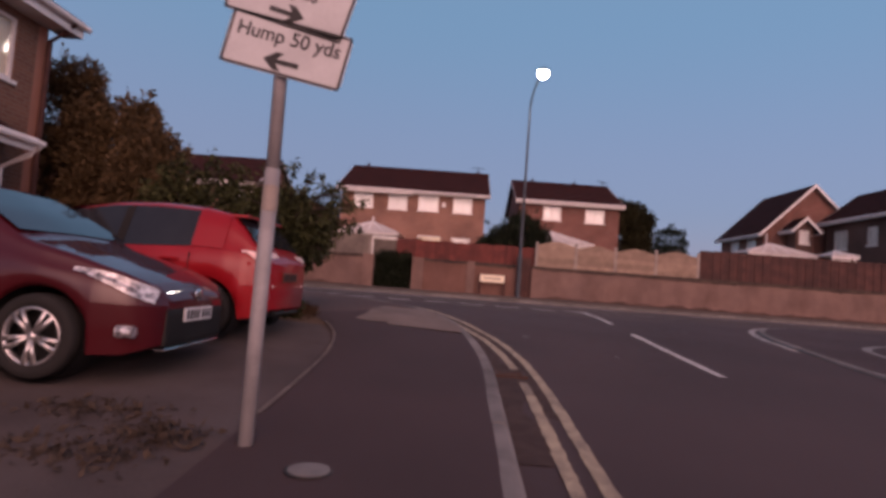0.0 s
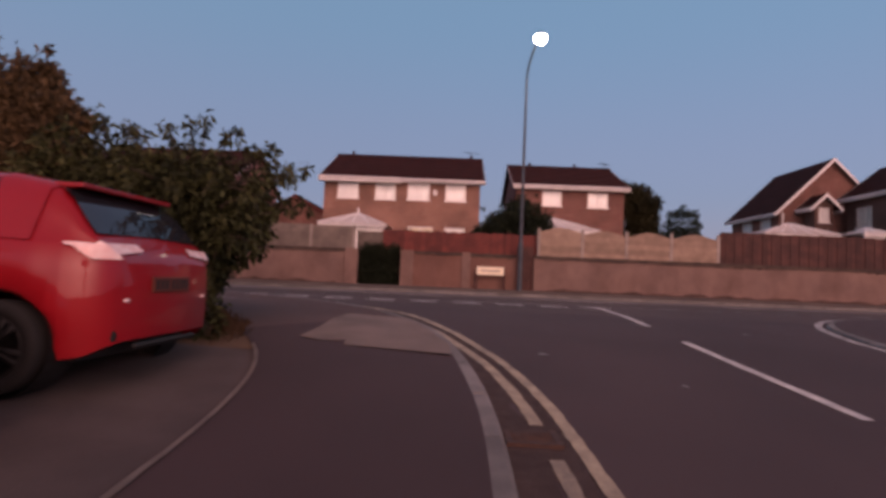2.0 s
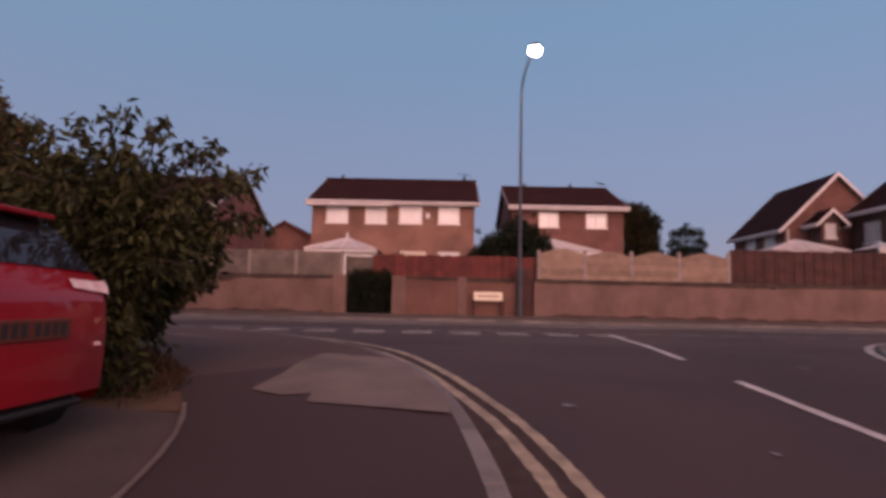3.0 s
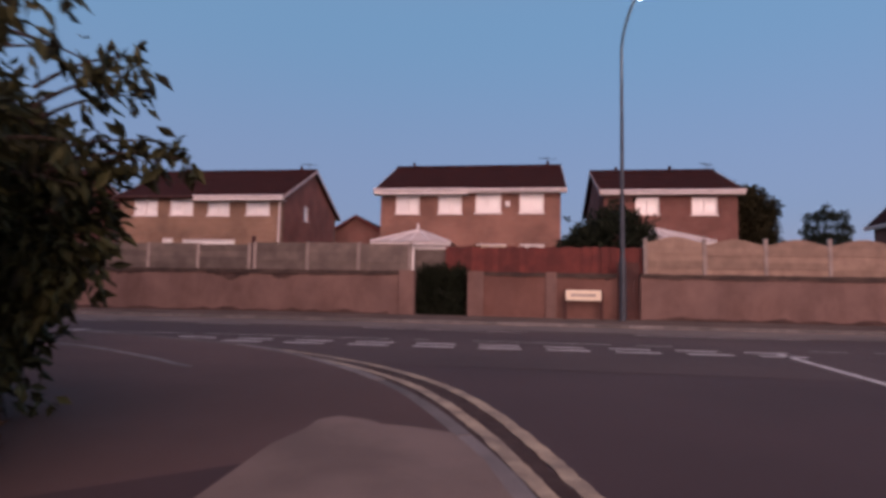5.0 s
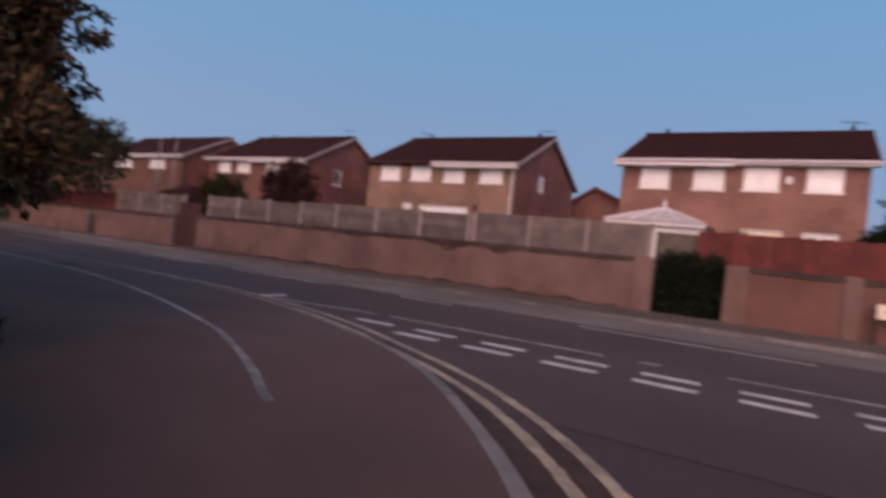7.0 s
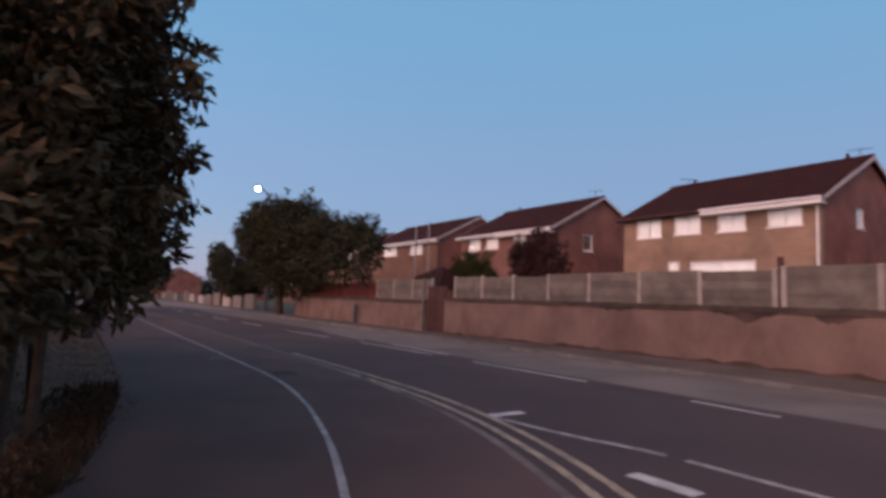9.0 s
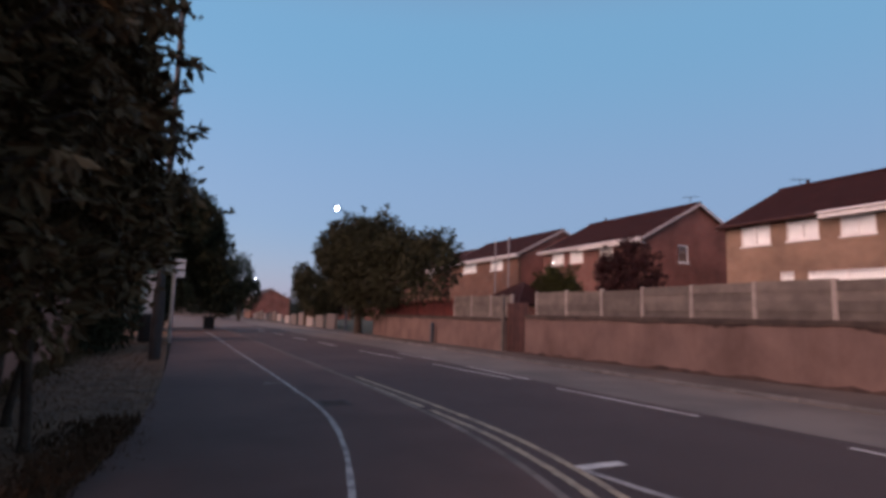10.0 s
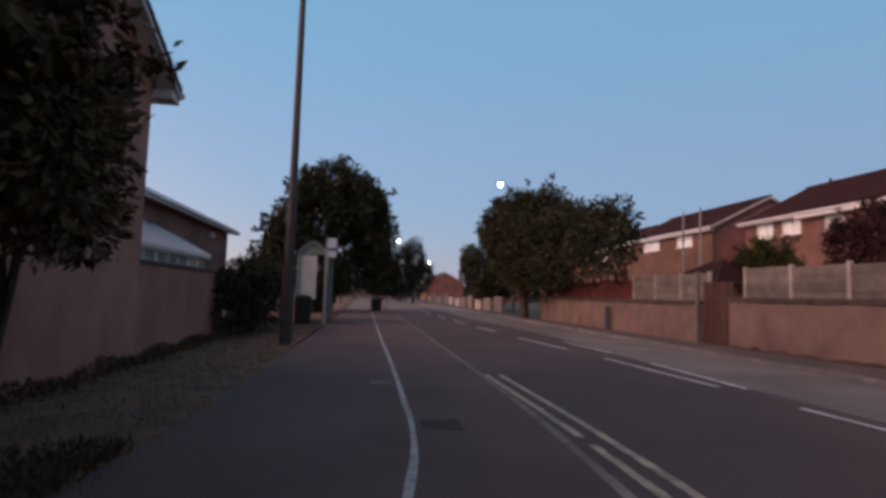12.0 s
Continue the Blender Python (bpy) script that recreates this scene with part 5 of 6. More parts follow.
# ---- plants ----
def leaf_mesh(name, rnd, spots, size, mat, parent, droop=0.3, aspect=0.45, label=""):
    """Leaves at spots (x, y, z, outward x, y, z): folded blades, each an island of its own."""
    sp = np.array(spots)
    n = len(sp)
    rg = np.random.RandomState(rnd)
    d = sp[:, 3:6] + rg.normal(0, 0.7, (n, 3))
    d[:, 2] -= droop
    d /= np.linalg.norm(d, axis=1, keepdims=True) + 1e-9
    side = np.cross(d, rg.normal(0, 1, (n, 3)))
    side /= np.linalg.norm(side, axis=1, keepdims=True) + 1e-9
    up = np.cross(side, d)
    ln = size * rg.uniform(0.6, 1.4, (n, 1))
    c = sp[:, :3]
    v = np.empty((n, 6, 3))
    v[:, 0] = c
    v[:, 1] = c + d * ln * 0.45 + side * ln * aspect * 0.5 + up * ln * 0.1
    v[:, 2] = c + d * ln * 0.4
    v[:, 3] = c + d * ln * 0.45 - side * ln * aspect * 0.5 + up * ln * 0.1
    v[:, 4] = c + d * ln
    v[:, 5] = c + d * ln
    i = np.arange(n)[:, None] * 6
    tri = np.concatenate([i + [0, 1, 2], i + [0, 2, 3], i + [1, 4, 2], i + [2, 4, 3]])
    me = bpy.data.meshes.new(name)
    me.from_pydata(v.reshape(-1, 3).tolist(), [], tri.tolist())
    me.materials.append(mat)
    ob = new(name, me)
    ob.parent = parent
    if label:
        tagged(ob, label)
    return ob


def blob_spots(rg, blobs, n, shell=0.55):
    """Leaf places in a union of ellipsoids (x, y, z, rx, ry, rz), thinned into clumps."""
    vol = np.array([b[3] * b[4] * b[5] for b in blobs]) ** 0.75
    pick = rg.choice(len(blobs), n, p=vol / vol.sum())
    bl = np.array(blobs)[pick]
    u = rg.normal(0, 1, (n, 3))
    u /= np.linalg.norm(u, axis=1, keepdims=True)
    lump = 1 + 0.16 * np.sin(u[:, :1] * 7 + bl[:, :1] * 5) * np.cos(u[:, 1:2] * 6 + bl[:, 2:3] * 3) + 0.1 * np.sin(u[:, 2:3] * 13 + bl[:, 1:2])
    r = (shell + (1.05 - shell) * rg.uniform(0, 1, (n, 1)) ** 0.6) * lump
    return np.concatenate([bl[:, :3] + u * r * bl[:, 3:6], u], axis=1)


def twig_spots(rg, start, direction, length, count, sag=0.25):
    """Leaf places along one shoot, and the shoot's own line."""
    d = np.array(direction, float)
    d /= np.linalg.norm(d)
    line, out = [], []
    for k in range(7):
        f = k / 6
        line.append(tuple(np.array(start) + d * length * f - np.array([0, 0, sag * length * f * f])))
    for k in range(count):
        f = 1 - 0.5 * rg.uniform(0, 1) ** 1.7
        p = np.array(start) + d * length * f - np.array([0, 0, sag * length * f * f]) + rg.normal(0, 0.035, 3)
        s = rg.normal(0, 1, 3)
        out.append((*p, *(d * 0.5 + s * 0.7 - np.array([0, 0, 0.7]))))
    return line, out


def plant(name, label, category, base, blobs, n, size, mat, seed, trunk_r=0.06, shoots=(), limbs=5, group="", droop=0.3, aspect=0.45, shell=0.5, ragged=0):
    """A shrub or tree: a tapered trunk, limbs towards the clumps, a crown of leaves and loose shoots."""
    rg = np.random.RandomState(seed)
    p = thing(name, label, category, group)
    bx, by, bz = base
    top = max(blobs, key=lambda q: q[2])
    b = bmesh.new()
    mid = (bx + (top[0] - bx) * 0.4 + 0.1, by + (top[1] - by) * 0.4, bz + (top[2] - bz) * 0.5)
    tube(b, [(bx, by, bz - 0.1), (bx, by, bz + 0.15), mid, (top[0], top[1], top[2])], [trunk_r * 1.4, trunk_r, trunk_r * 0.7, trunk_r * 0.25], 9)
    part("trunk", b, BARK, p)
    for q in sorted(blobs, key=lambda q: -q[3])[:limbs]:
        b = bmesh.new()
        s = (bx + (mid[0] - bx) * 0.7, by + (mid[1] - by) * 0.7, bz + (mid[2] - bz) * 0.7)
        m2 = tuple((u + v) / 2 + rg.uniform(-0.1, 0.1) for u, v in zip(s, q[:3]))
        tube(b, [s, m2, q[:3]], [trunk_r * 0.5, trunk_r * 0.35, trunk_r * 0.12], 6)
        part("limb", b, BARK, p)
    if ragged:
        # tufts that stand out of the crown, and gaps between them
        core = [(*q[:3], q[3] * 0.88, q[4] * 0.88, q[5] * 0.88) for q in blobs]
        size_of = np.array([q[3] * q[5] for q in blobs])
        for i in rg.choice(len(blobs), ragged, p=size_of / size_of.sum()):
            q = blobs[i]
            u = rg.normal(0, 1, 3)
            u[2] = abs(u[2]) * 1.1 - 0.15
            u /= np.linalg.norm(u)
            s = rg.uniform(0.14, 0.26) * (q[3] + q[5]) / 2
            k = rg.uniform(0.72, 1.0)
            core.append((q[0] + u[0] * q[3] * k, q[1] + u[1] * q[4] * k, q[2] + u[2] * q[5] * k, s, s * 0.9, s * rg.uniform(0.8, 1.3)))
        blobs = core
    spots = [tuple(r) for r in blob_spots(rg, blobs, n, shell)]
    for st, di, ln, ct in shoots:
        line, more = twig_spots(rg, st, di, ln, ct)
        b = bmesh.new()
        tube(b, line, [0.012 - 0.0015 * i for i in range(len(line))], 5)
        part("shoot", b, BARK, p)
        spots += more
    leaf_mesh("crown", seed, spots, size, mat, p, droop, aspect)
    return p


def g0(y):
    return lift(y) + 0.07


rg = np.random.RandomState(4)
# open shrub by the drive, over the footway's edge
shoots = []
for i in range(26):
    a = rg.uniform(-2.2, 1.2)
    z = rg.uniform(1.5, 2.5)
    x, y = -2.35 + 0.55 * math.cos(a), 8.55 + 0.6 * math.sin(a)
    shoots.append(((x, y, z), (0.8 * math.cos(a), 0.6 * math.sin(a), rg.uniform(-0.1, 0.7)), rg.uniform(0.25, 0.5), 20))
# long arching shoots that stand out of its crown, with hanging leaves at their ends
for x, y, z in ((-2.2, 8.4, 3.0), (-2.62, 8.45, 2.86), (-2.36, 8.4, 2.96), (-1.9, 8.4, 2.8), (-1.45, 8.4, 2.62), (-1.6, 8.5, 2.55), (-1.1, 8.45, 2.42), (-1.22, 8.4, 2.34), (-1.5, 8.4, 2.25), (-3.1, 8.6, 2.95), (-3.3, 8.8, 2.98)):
    st = (x * 0.45 - 1.25, 8.55, min(z - 0.3, 2.25))
    d = (x - st[0], y - st[1], z - st[2] + 0.1)
    shoots.append((st, d, 0.06 + math.dist((x, y, z), st), 38))
plant("shrub", "loose leafy shrub overhanging the footway behind the red car", "shrub", (-2.1, 8.5, g0(8.5)),
      [(-2.4, 8.6, 1.85, 0.62, 0.6, 0.55), (-2.4, 8.5, 1.35, 0.42, 0.4, 0.5), (-2.95, 8.9, 1.6, 0.7, 0.65, 0.6), (-1.95, 8.65, 2.0, 0.4, 0.4, 0.35), (-2.45, 8.6, 2.3, 0.42, 0.42, 0.28), (-1.9, 8.35, 1.75, 0.32, 0.3, 0.3), (-2.25, 8.4, 0.95, 0.24, 0.28, 0.35), (-2.1, 8.45, 0.7, 0.2, 0.25, 0.22), (-3.1, 8.8, 2.2, 0.5, 0.4, 0.35)],
      12500, 0.092, LEAF_A, 11, 0.05, shoots, 6, "planting by the footway", 0.8, 0.38, shell=0.35)
tips = ((-1.36, 9.45, 2.14), (-1.44, 9.47, 2.2), (-1.5, 9.47, 2.1), (-1.6, 9.42, 2.38), (-1.5, 9.33, 2.46), (-1.57, 9.38, 2.56), (-1.74, 9.5, 2.06))
sprays = [((-2.2, 9.5, z - 0.12), (x + 2.2, y - 9.5, 0.25), 0.05 + math.dist((x, y, z), (-2.2, 9.5, z - 0.12)), 34) for x, y, z in tips]
plant("shrub", "loose shrub with drooping leaves hanging over the footway", "shrub", (-2.9, 9.75, g0(9.8)),
      [(-2.5, 9.65, 1.75, 0.38, 0.32, 0.6), (-2.1, 9.6, 1.8, 0.26, 0.22, 0.45), (-2.6, 9.6, 2.2, 0.35, 0.3, 0.35), (-2.8, 9.7, 1.3, 0.4, 0.3, 0.4)],
      5000, 0.095, LEAF_A, 13, 0.04, sprays, 3, "planting by the footway", 0.7, 0.4)
plant("shrub", "dark bushy shrub beside the driveway", "shrub", (-3.6, 9.4, g0(9.4)),
      [(-3.6, 9.5, 1.3, 0.9, 0.8, 0.7), (-3.2, 9.6, 1.5, 0.7, 0.6, 0.45), (-4.2, 9.6, 1.5, 0.8, 0.7, 0.55), (-3.0, 9.9, 1.3, 0.55, 0.5, 0.6), (-4.8, 9.9, 1.7, 0.7, 0.7, 0.85), (-3.75, 9.3, 2.2, 0.5, 0.45, 0.5), (-4.35, 9.5, 2.3, 0.5, 0.5, 0.55), (-3.3, 9.2, 2.1, 0.35, 0.35, 0.45)],
      15000, 0.1, LEAF_A, 12, 0.07, [((-4.0, 9.4, 2.3), (0.25, -0.3, 1), 0.9, 30), ((-4.3, 9.5, 2.4), (-0.1, 0.0, 1), 0.8, 28), ((-3.7, 9.2, 2.4), (0.1, -0.3, 1), 0.85, 30), ((-3.5, 9.2, 2.3), (0.4, -0.2, 1), 0.8, 30), ((-4.6, 9.6, 2.3), (-0.3, 0.0, 1), 0.8, 26), ((-3.0, 9.7, 1.9), (0.9, 0.1, 0.5), 0.5, 14)], 5, "planting by the footway", 0.3, 0.5)
tall = [(-5.0, 10.5, 2.6, 0.7, 0.6), (-5.9, 11.15, 4.0, 0.8, 1.45), (-7.0, 11.7, 4.8, 0.85, 1.85), (-8.4, 11.86, 5.6, 0.96, 2.15), (-10.1, 11.8, 5.8, 1.0, 2.4), (-11.6, 11.35, 4.4, 0.8, 2.45)]
for k, (x, y, top, r, low) in enumerate(tall):
    zc, rz = (top + low) / 2, (top - low) / 2
    blobs = [(x, y, zc, r * 0.85, r * 0.7, rz * 0.92)]
    rg = np.random.RandomState(30 + k)
    for i in range(14):
        a = rg.uniform(0, math.tau)
        zz = rg.uniform(low + 0.3, top - 0.5)
        w = rg.uniform(0.28, 0.5)
        slim = 1 - 0.55 * max(0.0, (zz - 3.7) / (top - 3.7))
        blobs.append((x + 0.75 * r * slim * math.cos(a), y + 0.6 * r * slim * math.sin(a), zz, w, w * 0.85, w * 1.15))
    sh = []
    for i in range(34):
        # leafy sprays reaching out over the footway and up along the crown
        a = rg.uniform(-0.2, 3.3)
        zz = rg.uniform(low + 0.4, top - 0.15)
        long = rg.uniform(0.28, 0.64) if k in (2, 3, 4) else rg.uniform(0.18, 0.38)
        slim = 1 - 0.55 * max(0.0, (zz - 3.7) / (top - 3.7))
        sh.append(((x + 0.72 * r * slim * math.cos(a), y + 0.62 * r * slim * math.sin(a), zz), (math.cos(a) * 0.7, math.sin(a) * 0.7, rg.uniform(0.0, 0.9)), long, 34))
    plant("tall_evergreen", "tall dark evergreen in the planting beside the footway", "evergreen tree", (x, y - 0.1, g0(y)), blobs, 15000, 0.105, LEAF_B, 40 + k, 0.05, sh, 5, "planting by the footway", 0.0, 0.46, shell=0.3)
# rough growth at the foot of the planting
spots = []
rg = np.random.RandomState(70)
for i in range(6000):
    f = rg.uniform(0, 1)
    x = -1.7 - 9.5 * f
    yy = [q for q in BACK if q[0] <= x]
    yb = yy[0][1] if yy else 12.4
    y = yb - abs(rg.normal(0, 0.35)) + 0.03
    spots.append((x, y, g0(y) + rg.uniform(0, 0.1), rg.normal(0, 0.5), rg.normal(0, 0.5), 1.2))
ob = leaf_mesh("undergrowth", 71, spots, 0.08, material("dry weed", (0.075, 0.048, 0.03), (0.045, 0.03, 0.019), 0.9, 2.0, 30.0, 0.0, spec=0.1), None, -0.5, 0.25)
tagged(ob, "dark straggling undergrowth along the planting's edge", "undergrowth", kind="stuff")
spots = []
for i in range(9000):
    x = rg.uniform(-30, -9)
    y = rg.uniform(10.2, 12.75)
    spots.append((x, y, g0(y) + 0.0, rg.normal(0, 0.6), rg.normal(0, 0.6), 1.0))
ob = leaf_mesh("verge_grass", 72, spots, 0.055, material("dry grass blade", (0.15, 0.088, 0.047), (0.085, 0.05, 0.028), 0.9, 2.0, 30.0, 0.0, spec=0.1), None, -0.4, 0.12)
tagged(ob, "short dry grass of the verge", "grass", kind="stuff")
# bush before the bus shelter
plant("shrub", "round green bush on the verge by the shelter", "shrub", (-24.6, 11.0, 0.75), [(-24.6, 10.9, 1.9, 1.6, 0.8, 1.25), (-23.2, 10.7, 1.7, 0.9, 0.6, 1.0), (-26.2, 11.1, 1.8, 1.0, 0.9, 1.1)], 9000, 0.14, LEAF_C, 80, 0.08, (), 3, "roadside planting", ragged=30)
plant("shrub", "dark bush beyond the bus shelter", "shrub", (-42.5, 11.9, 0.75), [(-42.5, 11.9, 1.9, 0.9, 0.8, 1.3), (-42.8, 12.2, 3.0, 0.7, 0.6, 1.0), (-42.3, 11.2, 1.6, 0.9, 0.7, 1.0)], 7000, 0.16, LEAF_D, 78, 0.06, (), 3, "roadside planting", ragged=20)
# weeds along the foot of the verge wall
spots = []
for i in range(3500):
    x = rg.uniform(-23, -11.5)
    y = 10.4 + abs(rg.normal(0, 0.22)) * (0.6 + 0.6 * math.sin(x * 1.9) ** 2)
    spots.append((x, y, g0(y) + rg.uniform(0, 0.22) * (0.4 + 0.6 * math.sin(x * 1.3) ** 2), rg.normal(0, 0.5), rg.normal(0, 0.5), 1.2))
ob = leaf_mesh("weeds", 73, spots, 0.09, LEAF_B, None, -0.4, 0.28)
tagged(ob, "dark weeds along the foot of the wall", "weeds", kind="stuff")
# plants across the road
plant("shrub", "dark bush filling the gap in the garden wall", "shrub", (-2.5, 25.6, 0.8), [(-2.5, 25.45, 1.5, 0.85, 0.35, 0.85), (-2.5, 25.6, 2.1, 0.8, 0.35, 0.4), (-2.9, 25.45, 1.1, 0.45, 0.3, 0.5), (-2.1, 25.45, 1.1, 0.45, 0.3, 0.5), (-3.05, 25.4, 1.7, 0.4, 0.28, 0.75), (-1.95, 25.4, 1.7, 0.4, 0.28, 0.75)], 24000, 0.1, LEAF_D, 81, 0.05, (), 3, "garden planting", shell=0.15)
plant("shrub", "brown twiggy bush above the path gap", "shrub", (-1.75, 26.1, 0.8), [(-1.75, 26.1, 2.6, 0.5, 0.3, 0.45), (-1.5, 26.1, 2.9, 0.35, 0.25, 0.3)], 2500, 0.1, LEAF_B, 79, 0.04, [((-1.75 + 0.14 * i, 26.1, 2.7), (0.25 * i, 0, 1), 0.5, 14) for i in range(-2, 3)], 2, "garden planting", ragged=14, shell=0.1)
plant("shrub", "broad dark garden bush behind the red fence", "shrub", (3.0, 30, 0.8), [(2.6, 30, 3.2, 1.1, 1.0, 1.4), (3.6, 30, 3.9, 1.0, 1.0, 1.3), (4.4, 30, 3.4, 0.8, 0.9, 1.2), (1.7, 30, 2.9, 0.6, 0.8, 1.0)], 16000, 0.16, LEAF_D, 82, 0.1, [((3.6, 29.6, 4.9), (0.8, 0, 1), 0.9, 14), ((4.5, 29.6, 4.3), (1, 0, 0.8), 0.8, 14), ((2.2, 29.6, 4.2), (-0.9, 0, 0.8), 0.9, 14)], 4, "garden planting", ragged=40)
plant("tree", "leafy garden tree behind the red brick house", "tree", (12.6, 43, 0.8), [(12.2, 43, 6.0, 1.6, 1.2, 2.2), (13.4, 43, 6.2, 1.2, 1.0, 1.9), (11.8, 43, 7.4, 1.0, 0.8, 1.2), (13.5, 43, 4.4, 1.3, 1.0, 1.6), (13.2, 43, 7.6, 0.7, 0.7, 0.7)], 26000, 0.2, LEAF_C, 83, 0.14, (), 4, "garden planting", ragged=40)
plant("tree", "round clipped dark tree above the fence", "tree", (11.5, 31.2, 0.8), [(11.55, 31.2, 4.15, 0.8, 0.75, 1.0), (11.5, 31.2, 3.3, 0.76, 0.7, 0.9)], 16000, 0.08, LEAF_D, 84, 0.14, (), 2, "garden planting", shell=0.7)
rg = np.random.RandomState(9)
loose = [((-25.6 + rg.normal(0, 0.8), 33, rg.uniform(4.2, 5.4)), (rg.normal(0, 0.6), rg.normal(0, 0.3), rg.uniform(0.3, 1.0)), rg.uniform(0.6, 1.3), 22) for i in range(18)]
plant("shrub", "loose copper-leaved shrub before the gable end house", "shrub", (-25.8, 33, 0.8), [(-25.3, 33, 4.8, 1.1, 0.9, 1.4), (-26.6, 33, 4.3, 1.0, 0.8, 1.2), (-24.2, 33, 4.2, 0.8, 0.8, 1.3), (-25.8, 33, 3.2, 1.5, 0.8, 1.1), (-27.0, 33, 5.0, 0.5, 0.5, 0.6)], 8000, 0.16, LEAF_P, 85, 0.1, loose, 5, "garden planting", ragged=46, shell=0.2)
plant("shrub", "green garden shrub behind the fence", "shrub", (-29.8, 32, 0.8), [(-29.6, 32, 3.8, 1.1, 0.9, 1.3), (-30.8, 32, 3.4, 0.9, 0.8, 1.2), (-28.6, 32, 3.4, 0.8, 0.7, 1.1)], 8000, 0.16, LEAF_G, 86, 0.1, [((-29.6 + 0.5 * i, 31.8, 4.4), (0.3 * i - 0.3, 0, 1), 0.9, 22) for i in range(-3, 4)], 3, "garden planting", ragged=44, shell=0.2)
# roadside trees along the main road
plant("tree", "broad dark roadside tree beyond the low wall", "tree", (-41.5, 24.3, 0.75),
      [(-42, 24.3, 5.2, 4.6, 2.2, 2.6), (-38.5, 24.3, 5.6, 3.4, 2.0, 2.3), (-46, 24.3, 6.0, 3.2, 2.0, 2.6), (-35.0, 24.4, 4.6, 2.8, 1.8, 2.2), (-43, 24.3, 7.4, 3.2, 1.8, 1.5), (-38, 24.3, 7.1, 2.6, 1.6, 1.2), (-31.0, 24.8, 4.6, 2.8, 1.5, 1.9), (-34, 24.6, 5.6, 2.4, 1.5, 1.4), (-40, 24.3, 3.2, 4.0, 1.6, 1.4)],
      44000, 0.25, LEAF_C, 87, 0.28, [((-46, 24.2, 8.2), (-0.4, 0, 1), 1.2, 20), ((-41, 24.2, 8.6), (0.2, 0, 1), 1.0, 20), ((-36.5, 24.2, 8.0), (0.3, 0, 1), 1.1, 20)], 8, "roadside planting", shell=0.35, ragged=150)
plant("tree", "smaller roadside tree further along", "tree", (-63, 25.2, 0.75), [(-62.5, 25.4, 4.4, 3.0, 1.7, 1.9), (-64, 25.0, 5.6, 1.8, 1.2, 1.6), (-60, 25.8, 3.4, 2.2, 1.9, 1.7), (-61, 27.2, 3.2, 2.4, 1.6, 1.9)], 11000, 0.3, LEAF_C, 88, 0.2, (), 3, "roadside planting", ragged=30)
plant("tree", "tall spreading tree beyond the bus shelter", "tree", (-46, 11.3, 0.75),
      [(-46, 11.2, 6.9, 2.6, 2.2, 3.2), (-47, 13.8, 6.8, 2.4, 1.8, 2.7), (-47, 15.0, 5.6, 2.2, 1.4, 2.3), (-45, 9.3, 5.6, 2.2, 1.5, 2.2), (-47, 12.3, 9.7, 2.2, 1.8, 1.7), (-46, 10.2, 8.6, 2.0, 1.4, 1.7), (-47, 14.5, 8.3, 1.9, 1.3, 1.7), (-48, 14.8, 4.4, 2.0, 1.6, 2.0), (-46, 11.6, 3.4, 2.6, 2.6, 1.7), (-44.5, 8.4, 3.6, 1.8, 1.2, 1.8), (-47, 15.6, 3.4, 2.0, 1.2, 1.6)],
      38000, 0.3, LEAF_C, 89, 0.3, [((-46, 8.4, 6), (0, -1, 0.3), 1.6, 30), ((-46, 8.2, 4.8), (0, -1, 0.2), 1.6, 30), ((-46, 8.4, 5.4), (0, -1, 0.1), 1.5, 30), ((-46, 8.6, 6.8), (0, -1, 0.6), 1.3, 30), ((-46, 8.2, 4.0), (0, -1, 0.1), 1.5, 24), ((-46, 12.6, 10.6), (0, 0.4, 1), 1.0, 20), ((-46, 15.2, 8.8), (0, 1, 0.5), 1.1, 24)], 8, "roadside planting", shell=0.3, ragged=130)
plant("tree", "dark tree far along the road", "tree", (-92, 21.6, 0.75), [(-92, 21.6, 6.6, 2.4, 1.9, 3.8), (-92, 20.0, 5.4, 2.4, 1.8, 3.6), (-91, 22.8, 4.4, 2.0, 1.4, 2.6), (-92, 18.2, 4.4, 2.0, 1.8, 2.8), (-92, 16.2, 4.2, 2.0, 1.8, 2.8)], 12000, 0.36, LEAF_D, 90, 0.25, (), 3, "roadside planting", ragged=40)
plant("tree", "dark clump of trees far along the road", "tree", (-110, 21, 0.75), [(-110, 21, 4.0, 3.0, 3.0, 2.6), (-112, 17, 4.4, 3.0, 4.0, 3.0), (-112, 11, 4.6, 3.0, 4.0, 3.2)], 8000, 0.45, LEAF_D, 91, 0.25, (), 3, "roadside planting")
for k, (x, y, r, h) in enumerate(((-190, 10, 16, 5), (-200, 40, 18, 5.5), (-170, 62, 16, 6), (-150, -20, 20, 6), (60, 90, 18, 6), (-40, 95, 22, 6), (110, 60, 20, 7))):
    plant("tree", "distant dark belt of trees", "tree", (x, y, 0.6), [(x, y, 0.6 + h * 0.55, r * 0.5, r, h * 0.6), (x, y + r * 0.7, 0.6 + h * 0.45, r * 0.4, r * 0.6, h * 0.5)], 4000, 0.9, LEAF_D, 100 + k, 0.3, (), 2, "distant trees", shell=0.2)


# ---- cars ----
def interp(xs, ys, x):
    return float(np.interp(x, xs, ys))


CAR_L = 3.95


